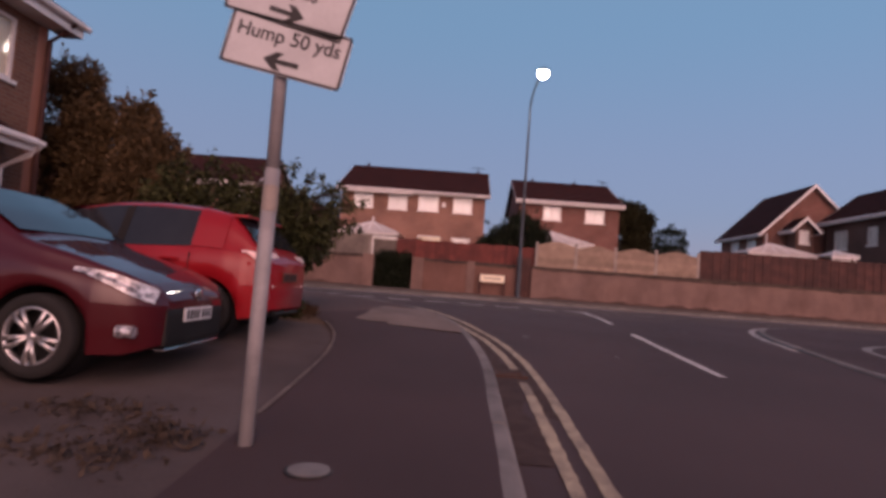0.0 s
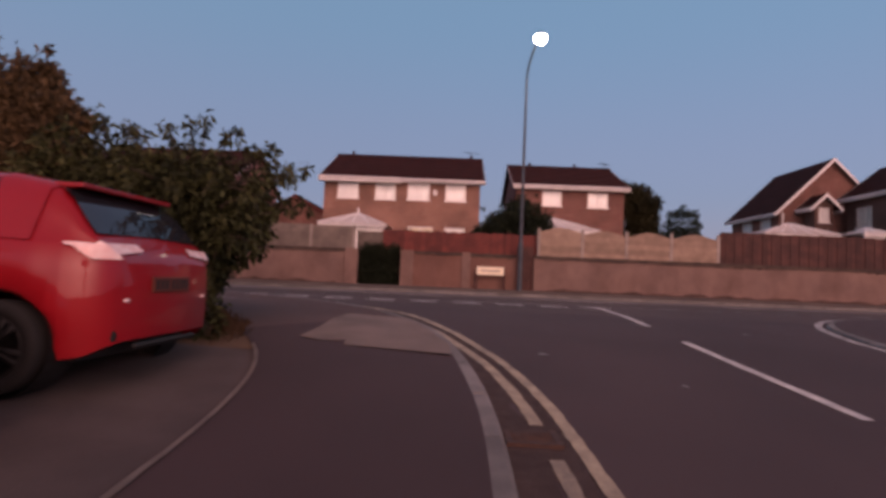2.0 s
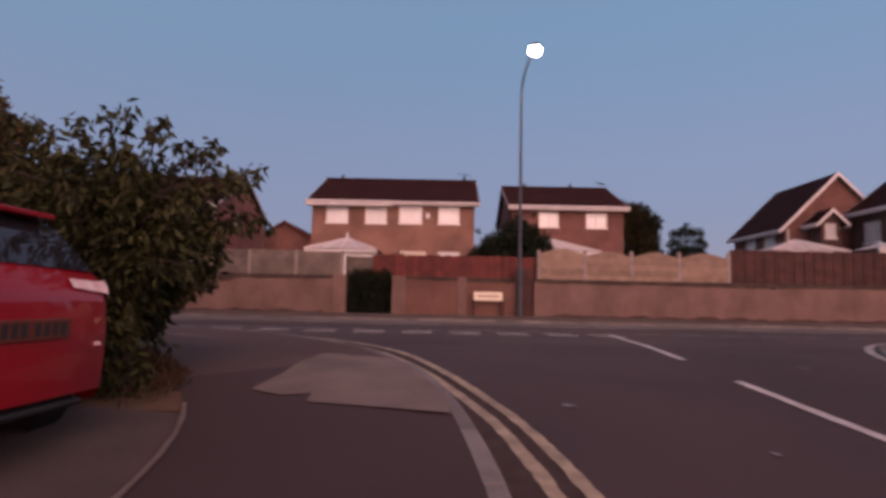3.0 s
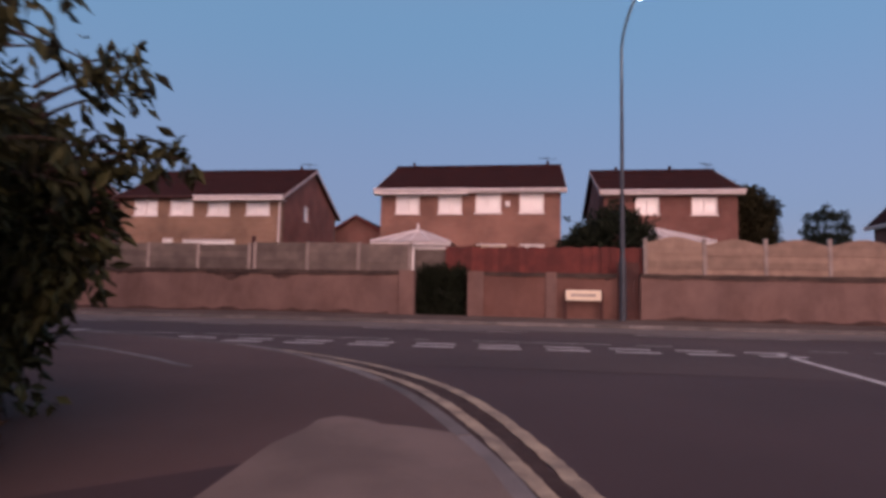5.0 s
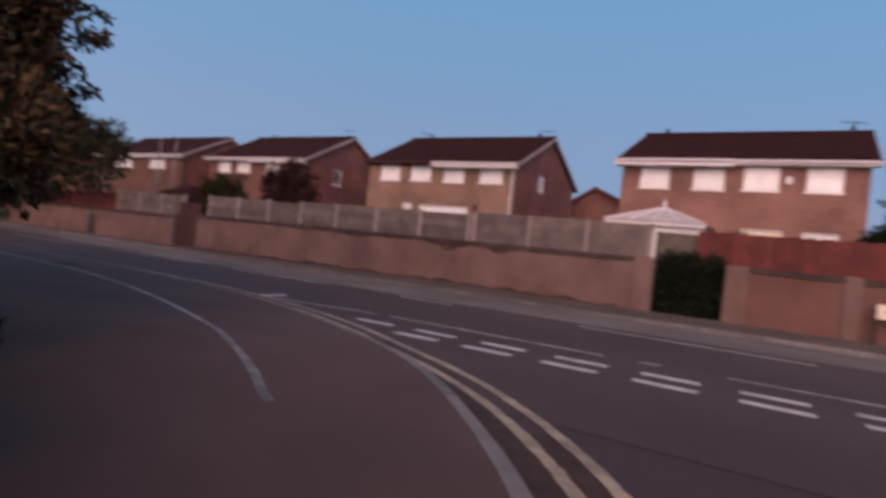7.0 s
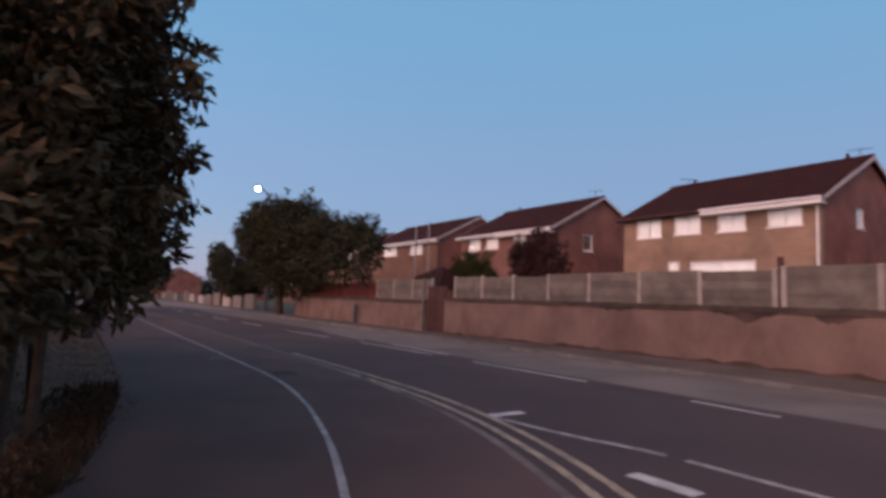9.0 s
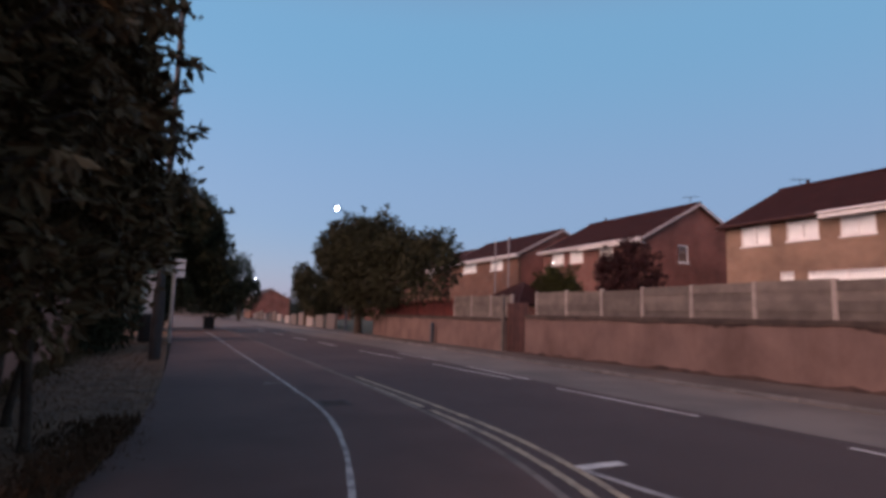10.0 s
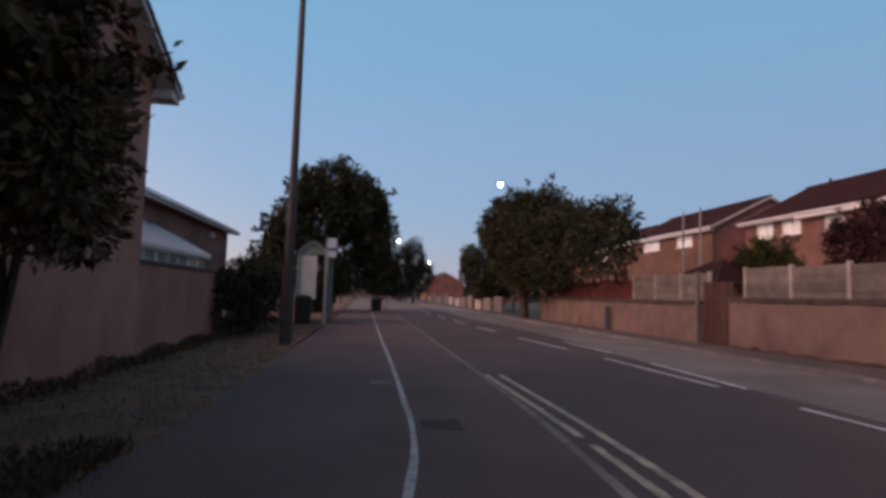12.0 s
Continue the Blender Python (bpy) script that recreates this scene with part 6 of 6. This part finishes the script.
def car_top(x):
    return interp((0, 0.06, 0.25, 0.6, 1.0, 1.35, 1.75, 2.1, 2.6, 3.1, 3.45, 3.6, 3.78, 3.88, 3.95), (0.6, 0.7, 0.79, 0.9, 1.0, 1.2, 1.4, 1.47, 1.5, 1.47, 1.4, 1.28, 1.06, 0.97, 0.88), x)


def car_half(x):
    return interp((0, 0.05, 0.18, 0.4, 0.8, 1.6, 3.0, 3.5, 3.7, 3.82, 3.9, 3.95), (0.5, 0.62, 0.74, 0.81, 0.845, 0.85, 0.85, 0.835, 0.8, 0.75, 0.69, 0.6), x)


def car_belt(x):
    return min(interp((0, 0.3, 1.0, 1.6, 3.2, 3.95), (0.6, 0.74, 0.88, 0.93, 1.0, 0.97), x), car_top(x) - 0.02)


def car_sill(x):
    z = interp((0, 0.2, 0.5, 3.4, 3.8, 3.95), (0.27, 0.2, 0.19, 0.19, 0.25, 0.34), x)
    for c in (0.79, 3.3):
        d = abs(x - c)
        if d < 0.36:
            z = max(z, 0.3 + math.sqrt(0.36 ** 2 - d * d))
    return z


def car_ring(x):
    """Half section from the sill to the middle of the roof: (y, z) pairs."""
    w, zb, zt, zs = car_half(x), car_belt(x), car_top(x), car_sill(x)
    zm = max(zs + 0.03, 0.55)
    tum = max(0.0, zt - zb) * 0.42
    pts = [(w * 0.955, zs), (w * 0.985, zs + (zm - zs) * 0.5), (w, zm), (w * 0.995, zm + (zb - zm) * 0.55), (w * 0.965, zb - 0.02), (w * 0.94, zb)]
    pts += [(w * 0.94 - tum * 0.5, zb + (zt - zb) * 0.5), (w * 0.94 - tum * 0.92, zb + (zt - zb) * 0.88), (w * 0.94 - tum * 1.15 - 0.05, zt - (zt - zb) * 0.02 - 0.004), (w * 0.45, zt + 0.012), (0.0, zt + 0.02)]
    return pts


def car_surface(bm, xs, k0, k1, push=0.0, side=0, mirror=True):
    """Skin of the body between ring points k0 and k1 for the stations xs; push lifts it off the body."""
    for sgn in ((1, -1) if side == 0 else (side,)):
        rows = []
        for x in xs:
            ring = car_ring(x)
            r = []
            for k in range(k0, k1 + 1):
                y, z = ring[k]
                if push:
                    a, c = ring[max(k - 1, 0)], ring[min(k + 1, len(ring) - 1)]
                    ny, nz = c[1] - a[1], -(c[0] - a[0])
                    q = math.hypot(ny, nz) or 1
                    y, z = y + push * ny / q, z + push * nz / q
                r.append(bm.verts.new((-x, sgn * y, z)))
            rows.append(r)
        for r0, r1 in zip(rows, rows[1:]):
            for k in range(k1 - k0):
                bm.faces.new((r0[k], r0[k + 1], r1[k + 1], r1[k]))
    return bm


def skin_point(x, k, push, sgn):
    """A point of the body's skin at station x and fractional ring place k, lifted off it by push."""
    ring = car_ring(x)
    i = min(int(k), len(ring) - 2)
    f = k - i
    y, z = (u + (v - u) * f for u, v in zip(ring[i], ring[i + 1]))
    end = max(0.0, 1 - x * 3) - max(0.0, 1 - (CAR_L - x) * 3)
    return (-x + push * end, sgn * (y + push), z + push * 0.5)


def steps(a, b, n):
    return [a + (b - a) * i / (n - 1) for i in range(n)]


def make_car(name, label, paint, plate_mat, at, heading, rim_mat=ALLOY, rim_label="silver spoked alloy rim", tall=1.0):
    """A small five-door hatchback. Its front stands at the origin and it points along +x."""
    car = thing(name, label, "car", "parked cars")
    bm = bmesh.new()
    xs = sorted({*steps(0, 3.95, 60), *[c + 0.36 * math.cos(a * math.pi / 14) for c in (0.79, 3.3) for a in range(15)]})
    car_surface(bm, xs, 0, 10)
    for x in (0.0, CAR_L):
        ring = car_ring(x)
        loop = [bm.verts.new((-x, y, z)) for y, z in ring] + [bm.verts.new((-x, -y, z)) for y, z in ring[-2::-1]]
        bm.faces.new(loop)
    bmesh.ops.remove_doubles(bm, verts=bm.verts, dist=0.002)
    part("body", bm, paint, car, "", True)
    part("underbody", boxes((-3.7, -0.2, -0.62, 0.62, 0.2, 0.5)), BLACK_TRIM, car)
    for sgn in (1, -1):
        b = car_surface(bmesh.new(), steps(1.5, 3.45, 30), 5, 7, 0.006, sgn)
        part("side_glass", b, CAR_GLASS, car, "tinted side windows", True)
        for x0 in (2.28, 3.12):
            b = car_surface(bmesh.new(), steps(x0, x0 + 0.09, 3), 5, 7, 0.011, sgn)
            part("window_pillar", b, BLACK_TRIM, car, "", True)
        b = car_surface(bmesh.new(), steps(3.12, 3.47, 8), 5, 8, 0.013, sgn)
        part("rear_pillar", b, paint, car, "", True)
        for x0 in (1.42, 2.3, 3.13):
            w = car_half(x0) + 0.0025
            b = boxes((-x0 - 0.004, -x0 + 0.004, *sorted((sgn * (w - 0.02), sgn * w)), 0.36 if x0 < 3 else 0.7, 0.93))
            part("door_gap", b, BLACK_TRIM, car)
        for x0 in (2.05, 2.93):
            w = car_half(x0)
            b = boxes((-x0 - 0.1, -x0 + 0.1, min(sgn * w, sgn * (w + 0.03)), max(sgn * w, sgn * (w + 0.03)), 0.83, 0.865))
            bmesh.ops.bevel(b, geom=b.edges[:], offset=0.008, segments=2, affect="EDGES")
            part("door_handle", b, paint, car)
        b = bmesh.new()
        bmesh.ops.create_uvsphere(b, u_segments=12, v_segments=8, radius=1.0, matrix=Matrix.Translation((-1.5, sgn * 0.95, 1.0)) @ Matrix.Diagonal((0.08, 0.12, 0.08, 1)))
        part("mirror", b, paint, car, "", True)
        # lamps
        b = bmesh.new()
        rows = []
        for f in steps(0, 1, 16):
            x = 0.05 + 0.52 * f ** 1.2
            lo, hi = 2.5 + 1.9 * f, 6.6 - 1.3 * f ** 1.5
            rows.append([b.verts.new(skin_point(x, lo + (hi - lo) * k / 5, 0.014, sgn)) for k in range(6)])
        for r0, r1 in zip(rows, rows[1:]):
            for k in range(5):
                b.faces.new((r0[k], r0[k + 1], r1[k + 1], r1[k]))
        part("headlight", b, LAMP_LENS, car, "clear wraparound headlight", True)
        b = bmesh.new()
        rows = []
        for f in steps(0, 1, 8):
            x = 3.66 + 0.17 * f
            lo, hi = 4.8 - 1.25 * f ** 0.5, 5.02 + 0.2 * f
            rows.append([b.verts.new(skin_point(x, lo + (hi - lo) * k / 5, 0.016, sgn)) for k in range(6)])
        for f in steps(0.1, 1, 8):
            k0, x0, x1 = 5.1 + 3.9 * f, 3.94 - 0.03 * f, 3.825 + 0.04 * f
            rows.append([b.verts.new(skin_point(x0 + (x1 - x0) * k / 5, k0, 0.016, sgn)) for k in range(6)])
        for r0, r1 in zip(rows, rows[1:]):
            for k in range(5):
                b.faces.new((r0[k], r0[k + 1], r1[k + 1], r1[k]))
        part("tail_light", b, TAIL_LENS, car, "wraparound tail light, pale red with sheen", True)
        b = bmesh.new()
        tube(b, [(-0.24, sgn * 0.73, 0.37), (-0.12, sgn * 0.73, 0.37)], [0.05, 0.042], 14)
        part("fog_lamp", b, LAMP_LENS, car, "round fog lamp")
        # small pale block added to stand for a glint on the tail
        part("reflector", soft_box(-3.956, -3.9, *sorted((sgn * 0.5, sgn * 0.56)), 0.6, 0.625, 0.006), TAIL_LENS, car, "small pale spot for a rear glint")
        # wheels
        for cx in (0.79, 3.3):
            b = bmesh.new()
            y0 = sgn * 0.66
            y1 = sgn * 0.845
            prof = [(0.2, y0), (0.285, y0), (0.302, y0 + sgn * 0.03), (0.302, y1 - sgn * 0.03), (0.285, y1), (0.205, y1 - sgn * 0.004), (0.2, y1 - sgn * 0.05)]
            seg = 36
            rr = [[b.verts.new((-cx + r * math.cos(k * math.tau / seg), y, 0.3 + r * math.sin(k * math.tau / seg))) for r, y in prof] for k in range(seg)]
            for k in range(seg):
                for m in range(len(prof) - 1):
                    b.faces.new((rr[k][m], rr[k][m + 1], rr[(k + 1) % seg][m + 1], rr[(k + 1) % seg][m]))
            wheel = part("wheel", b, TYRE, car, "black tyre", True)
            b = bmesh.new()
            tube(b, [(-cx, y0, 0.3), (-cx, y0 + sgn * 0.02, 0.3)], 0.2, 28)
            part("disc", b, BLACK_TRIM, wheel)
            b = bmesh.new()
            for k in range(10):
                a = (k + (0.22 if k % 2 else -0.22)) * math.tau / 10
                c, s = math.cos(a), math.sin(a)
                p0, p1 = (-cx + 0.03 * c, y1 - sgn * 0.015, 0.3 + 0.03 * s), (-cx + 0.2 * c, y1 - sgn * 0.012, 0.3 + 0.2 * s)
                tube(b, [p0, p1], [0.016, 0.02], 6)
            seg = 32
            prof = [(0.205, y1 - sgn * 0.05), (0.21, y1 - sgn * 0.002), (0.19, y1 - sgn * 0.004), (0.186, y1 - sgn * 0.05)]
            rr = [[b.verts.new((-cx + r * math.cos(k * math.tau / seg), y, 0.3 + r * math.sin(k * math.tau / seg))) for r, y in prof] for k in range(seg)]
            for k in range(seg):
                for m in range(3):
                    b.faces.new((rr[k][m], rr[k][m + 1], rr[(k + 1) % seg][m + 1], rr[(k + 1) % seg][m]))
            tube(b, [(-cx, y1 - sgn * 0.05, 0.3), (-cx, y1 - sgn * 0.006, 0.3)], 0.04, 12)
            part("rim", b, rim_mat, wheel, rim_label, True)
            b = bmesh.new()
            tube(b, [(-cx, sgn * 0.55, 0.32), (-cx, sgn * 0.8, 0.32)], 0.352, 28, False)
            part("arch_liner", b, BLACK_TRIM, car)
    b = bmesh.new()
    rows = []
    for x in steps(1.08, 1.72, 10):
        zt, w = car_top(x), car_half(x)
        hw = w * 0.9 - max(0, zt - car_belt(x)) * 0.42
        rows.append([b.verts.new((-x + 0.012, hw * k / 4, zt + 0.022 - 0.01 * abs(k / 4))) for k in range(-4, 5)])
    for r0, r1 in zip(rows, rows[1:]):
        for k in range(8):
            b.faces.new((r0[k], r0[k + 1], r1[k + 1], r1[k]))
    part("windscreen", b, CAR_GLASS, car, "sky-reflecting windscreen", True)
    b = bmesh.new()
    rows = []
    for x in steps(3.5, 3.79, 8):
        zt, w = car_top(x), car_half(x)
        hw = w * 0.9 - max(0, zt - car_belt(x)) * 0.42
        rows.append([b.verts.new((-x - 0.014, hw * k / 4, zt + 0.02 - 0.012 * abs(k / 4))) for k in range(-4, 5)])
    for r0, r1 in zip(rows, rows[1:]):
        for k in range(8):
            b.faces.new((r0[k], r0[k + 1], r1[k + 1], r1[k]))
    part("rear_window", b, CAR_GLASS, car, "dark rear window", True)
    part("wiper_tray", boxes((-1.12, -1.04, -0.62, 0.62, 1.005, 1.03)), BLACK_TRIM, car)
    b = soft_box(-0.12, 0.012, -0.52, 0.52, 0.24, 0.54, 0.05, 2)
    part("grille", b, BLACK_TRIM, car, "black lower grille")
    b = soft_box(-0.09, 0.004, -0.5, 0.5, 0.21, 0.235, 0.008)
    part("lower_lip", b, CHROME, car, "pale lower lip")
    b = bmesh.new()
    bmesh.ops.create_uvsphere(b, u_segments=14, v_segments=8, radius=1.0, matrix=Matrix.Translation((0.004, 0, 0.64)) @ Matrix.Diagonal((0.014, 0.075, 0.05, 1)))
    part("emblem", b, CHROME, car, "plain chrome oval emblem", True)
    for x0, mat in ((0.016, plate_mat[0]), (-3.965, plate_mat[1])):
        zc = 0.48 if x0 > -1 else 0.72
        pl = part("number_plate", soft_box(x0 - 0.006, x0 + 0.006, -0.26, 0.26, zc - 0.056, zc + 0.056, 0.004), mat, car, "number plate with plain bars")
        o = 0.008 if x0 > -1 else -0.008
        for k in range(7):
            y = -0.2 + 0.062 * k + (0.03 if k > 3 else 0)
            part("bar", boxes((x0 + o - 0.001, x0 + o + 0.001, y - 0.019, y + 0.019, zc - 0.036, zc + 0.036)), BLACK_PRINT, pl)
    # shade under the tail, put in as a black strip
    b = soft_box(-3.965, -3.92, -0.42, 0.42, 0.27, 0.31, 0.015)
    part("rear_valance", b, BLACK_TRIM, car)
    for sgn in (1, -1):
        b = soft_box(-3.94, -3.84, *sorted((sgn * 0.47, sgn * 0.63)), 0.34, 0.42, 0.03, 2)
        part("bumper_recess", b, BLACK_TRIM, car, "dark recess in the bumper")
    b = soft_box(-3.93, -3.85, -0.33, 0.33, 0.79, 0.82, 0.01)
    part("hatch_trim", b, CHROME, car, "slim bright hatch strip")
    b = soft_box(-3.62, -3.4, -0.55, 0.55, 1.375, 1.41, 0.012, 2)
    part("spoiler", b, paint, car)
    car.matrix_world = Matrix.Translation(at) @ Matrix.Rotation(heading, 4, "Z") @ Matrix.Diagonal((1, 1, tall, 1))
    return car


make_car("hatchback_car", "dark red hatchback parked nose-out on the drive", MAROON, (PLATE_WHITE, PLATE_YELLOW), (-1.82, 4.8, lift(4.8) + DRIVE_UP - 0.008), 0.01)
make_car("hatchback_car", "bright red hatchback parked tail-out on the drive", RED_PAINT, (PLATE_WHITE, PLATE_YELLOW), (-1.64 - CAR_L, 6.9, lift(6.8) + DRIVE_UP - 0.02), math.pi - 0.03, BLACK_TRIM, "black wheel trim", 0.96)


# ---- hump sign on its pole ----
sg = thing("hump_sign", "two white road hump plates tilted on a grey pole", "road sign")
px, py = -0.78, 3.27
pz = lift(py) + KERB_UP
b = bmesh.new()
tube(b, [(px, py, pz - 0.1), (px + 0.012, py, pz + 1.6)], 0.044, 18)
part("pole", b, STEEL, sg, "", True)
b = bmesh.new()
tube(b, [(px + 0.012, py, pz + 1.58), (px - 0.0, py, pz + 2.95)], 0.04, 18)
part("upper_pole", b, STEEL, sg, "", True)
b = bmesh.new()
tube(b, [(px + 0.012, py, pz + 1.35), (px + 0.012, py, pz + 1.5)], 0.046, 18)
part("sticker", b, POST_CONC, sg, "pale worn sticker")


def lettering(text, size, m, parent, mat, name="lettering"):
    cu = bpy.data.curves.new(name, "FONT")
    cu.body, cu.size, cu.align_x, cu.align_y, cu.extrude, cu.offset = text, size, "CENTER", "CENTER", 0.0006, size * 0.016
    tmp = bpy.data.objects.new(name, cu)
    scene.collection.objects.link(tmp)
    me = bpy.data.meshes.new_from_object(tmp.evaluated_get(bpy.context.evaluated_depsgraph_get()))
    bpy.data.objects.remove(tmp)
    me.transform(m)
    me.materials.append(mat)
    ob = new(name, me)
    ob.parent = parent
    return ob


def plate(zc, tilt, words, arrow, label):
    m = Matrix.Translation((px + 0.045, py - 0.062, pz + zc)) @ Matrix.Rotation(radians(tilt), 4, "Y") @ Matrix.Rotation(radians(90), 4, "X")
    def flat(b):
        bmesh.ops.transform(b, matrix=m, verts=b.verts)
        return b
    b = boxes((-0.37, 0.37, -0.165, 0.165, -0.004, 0.0))
    bmesh.ops.bevel(b, geom=[e for e in b.edges if abs(e.verts[0].co.z - e.verts[1].co.z) > 0.001], offset=0.03, segments=3, affect="EDGES")
    pl = part("plate", flat(b), SIGN_WHITE, sg, label)
    b = wall_cells(bmesh.new(), -0.365, 0.365, -0.161, 0.161, 0.0005, 0.002, [(-0.35, 0.35, -0.146, 0.146)], 2)
    part("border", flat(b), BLACK_PRINT, pl)
    b = bmesh.new()
    d = arrow
    prism(b, [(-0.1 * d, -0.1), (0.035 * d, -0.1), (0.0, -0.14), (0.045 * d, -0.14), (0.115 * d, -0.085), (0.045 * d, -0.03), (0.0, -0.03), (0.035 * d, -0.07), (-0.1 * d, -0.07)], 2, 0.0006, 0.002)
    part("arrow", flat(b), BLACK_PRINT, pl)
    lettering(words, 0.118, m @ Matrix.Translation((0, 0.06, 0.001)), pl, BLACK_PRINT)
    b = bmesh.new()
    box(b, -0.2, 0.2, -0.012, 0.012, -0.03, -0.004)
    part("clamp", flat(b), STEEL, pl)


plate(2.3, 11.5, "Hump 50 yds", -1, "tilted white plate with an arrow to the left")
plate(2.6, 15.0, "50 yds", 1, "tilted white plate with an arrow to the right")

# ---- leaf litter on the drive ----
spots = []
rg = np.random.RandomState(120)
for i in range(1400):
    c = ((-1.9, 3.6), (-2.6, 3.0), (-1.6, 2.9), (-3.4, 3.2), (-2.2, 2.4), (-1.3, 3.3))[rg.randint(6)]
    x, y = c[0] + rg.normal(0, 0.22), c[1] + rg.normal(0, 0.12)
    if x > -1.0:
        continue
    spots.append((x, y, lift(y) + (0.1 if x > -1.8 else 0.12), rg.normal(), rg.normal(), 0.15))
ob = leaf_mesh("leaf_litter", 121, spots, 0.06, BARK, None, 0.0, 0.5)
tagged(ob, "drifts of brown leaf litter on the drive", "leaf litter", kind="stuff")

# ---- bus stop ----
bs = thing("bus_shelter", "green-grey bus shelter with a barrel roof", "bus shelter")
sx0, sx1, sy0, sy1, sz = -33.2, -30.0, 11.75, 12.85, 0.78
for x in (sx0, sx1):
    for y in (sy0, sy1):
        part("post", soft_box(x - 0.075, x + 0.075, y - 0.075, y + 0.075, sz, sz + 2.75, 0.01), GREEN_STEEL, bs)
b = bmesh.new()
arc = [(sy0 - 0.1 + 1.3 * i / 10, sz + 2.75 + 0.5 * math.sin(math.pi * i / 10)) for i in range(11)]
prism(b, arc + [(y, z - 0.06) for y, z in arc[::-1]], 0, sx0 - 0.15, sx1 + 0.15)
part("roof", b, GREEN_STEEL, bs, "curved green-grey roof")
b = bmesh.new()
prism(b, [(sy0, sz + 2.73), (sy1, sz + 2.73)] + [(y, z - 0.07) for y, z in arc[::-1][1:-1]], 0, sx1 - 0.02, sx1 + 0.02)
part("end_panel", b, GREEN_STEEL, bs)
part("end_glass", boxes((sx1 - 0.01, sx1 + 0.01, sy0 + 0.05, sy1 - 0.4, sz + 0.95, sz + 2.68)), CONS_ROOF, bs, "milky end panel")
part("back_panel", boxes((sx0, sx1, sy0 - 0.01, sy0 + 0.01, sz + 0.3, sz + 2.68)), GREEN_STEEL, bs)
part("bench", soft_box(sx0 + 0.3, sx1 - 0.3, sy0 + 0.1, sy0 + 0.45, sz + 0.45, sz + 0.52, 0.01), BLACK_TRIM, bs)
bin1 = thing("litter_bin", "black litter bin inside the bus shelter end", "litter bin")
b = bmesh.new()
tube(b, [(-29.6, 12.02, sz), (-29.6, 12.02, sz + 0.95), (-29.6, 12.02, sz + 1.05), (-29.6, 12.02, sz + 1.12)], [0.31, 0.33, 0.31, 0.14], 18)
part("body", b, BLACK_TRIM, bin1)
fl = thing("bus_stop_flag", "white bus stop flag on a slim grey pole", "bus stop sign")
b = bmesh.new()
tube(b, [(-29.0, 12.88, sz), (-29.0, 12.88, sz + 3.32)], 0.045, 12)
part("pole", b, STEEL, fl)
part("flag", soft_box(-29.02, -28.98, 12.92, 13.24, sz + 2.92, sz + 3.32, 0.008), SIGN_WHITE, fl, "white upper flag")
part("flag", soft_box(-29.02, -28.98, 12.92, 13.24, sz + 2.59, sz + 2.85, 0.008), SIGN_WHITE, fl, "white lower flag")
bx = thing("grit_bin", "small black bin standing on the footway", "bin")
part("body", soft_box(-47.6, -46.9, 14.9, 15.6, 0.78, 1.5, 0.03), BLACK_TRIM, bx)
part("lid", soft_box(-47.65, -46.85, 14.85, 15.65, 1.5, 1.66, 0.04), BLACK_TRIM, bx)

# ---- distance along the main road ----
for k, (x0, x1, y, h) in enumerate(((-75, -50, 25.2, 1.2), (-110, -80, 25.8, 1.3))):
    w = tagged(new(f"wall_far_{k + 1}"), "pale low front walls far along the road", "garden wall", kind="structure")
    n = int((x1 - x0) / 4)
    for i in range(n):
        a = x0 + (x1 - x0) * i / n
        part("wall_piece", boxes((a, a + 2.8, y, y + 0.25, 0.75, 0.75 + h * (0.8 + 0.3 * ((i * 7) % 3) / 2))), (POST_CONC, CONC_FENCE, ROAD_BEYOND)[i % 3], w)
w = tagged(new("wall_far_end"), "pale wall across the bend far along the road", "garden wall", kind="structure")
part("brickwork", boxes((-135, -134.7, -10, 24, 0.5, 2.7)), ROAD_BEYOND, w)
for x, y, l, m in ((-130, 27.6, 12, BRICK_C), (-140, 44, 12, BRICK_C), (-128, 56, 14, BRICK_B)):
    house("distant brick house at the bend", x - l, x, y, y + 8, 0.6, 4.9, 6.9, m)
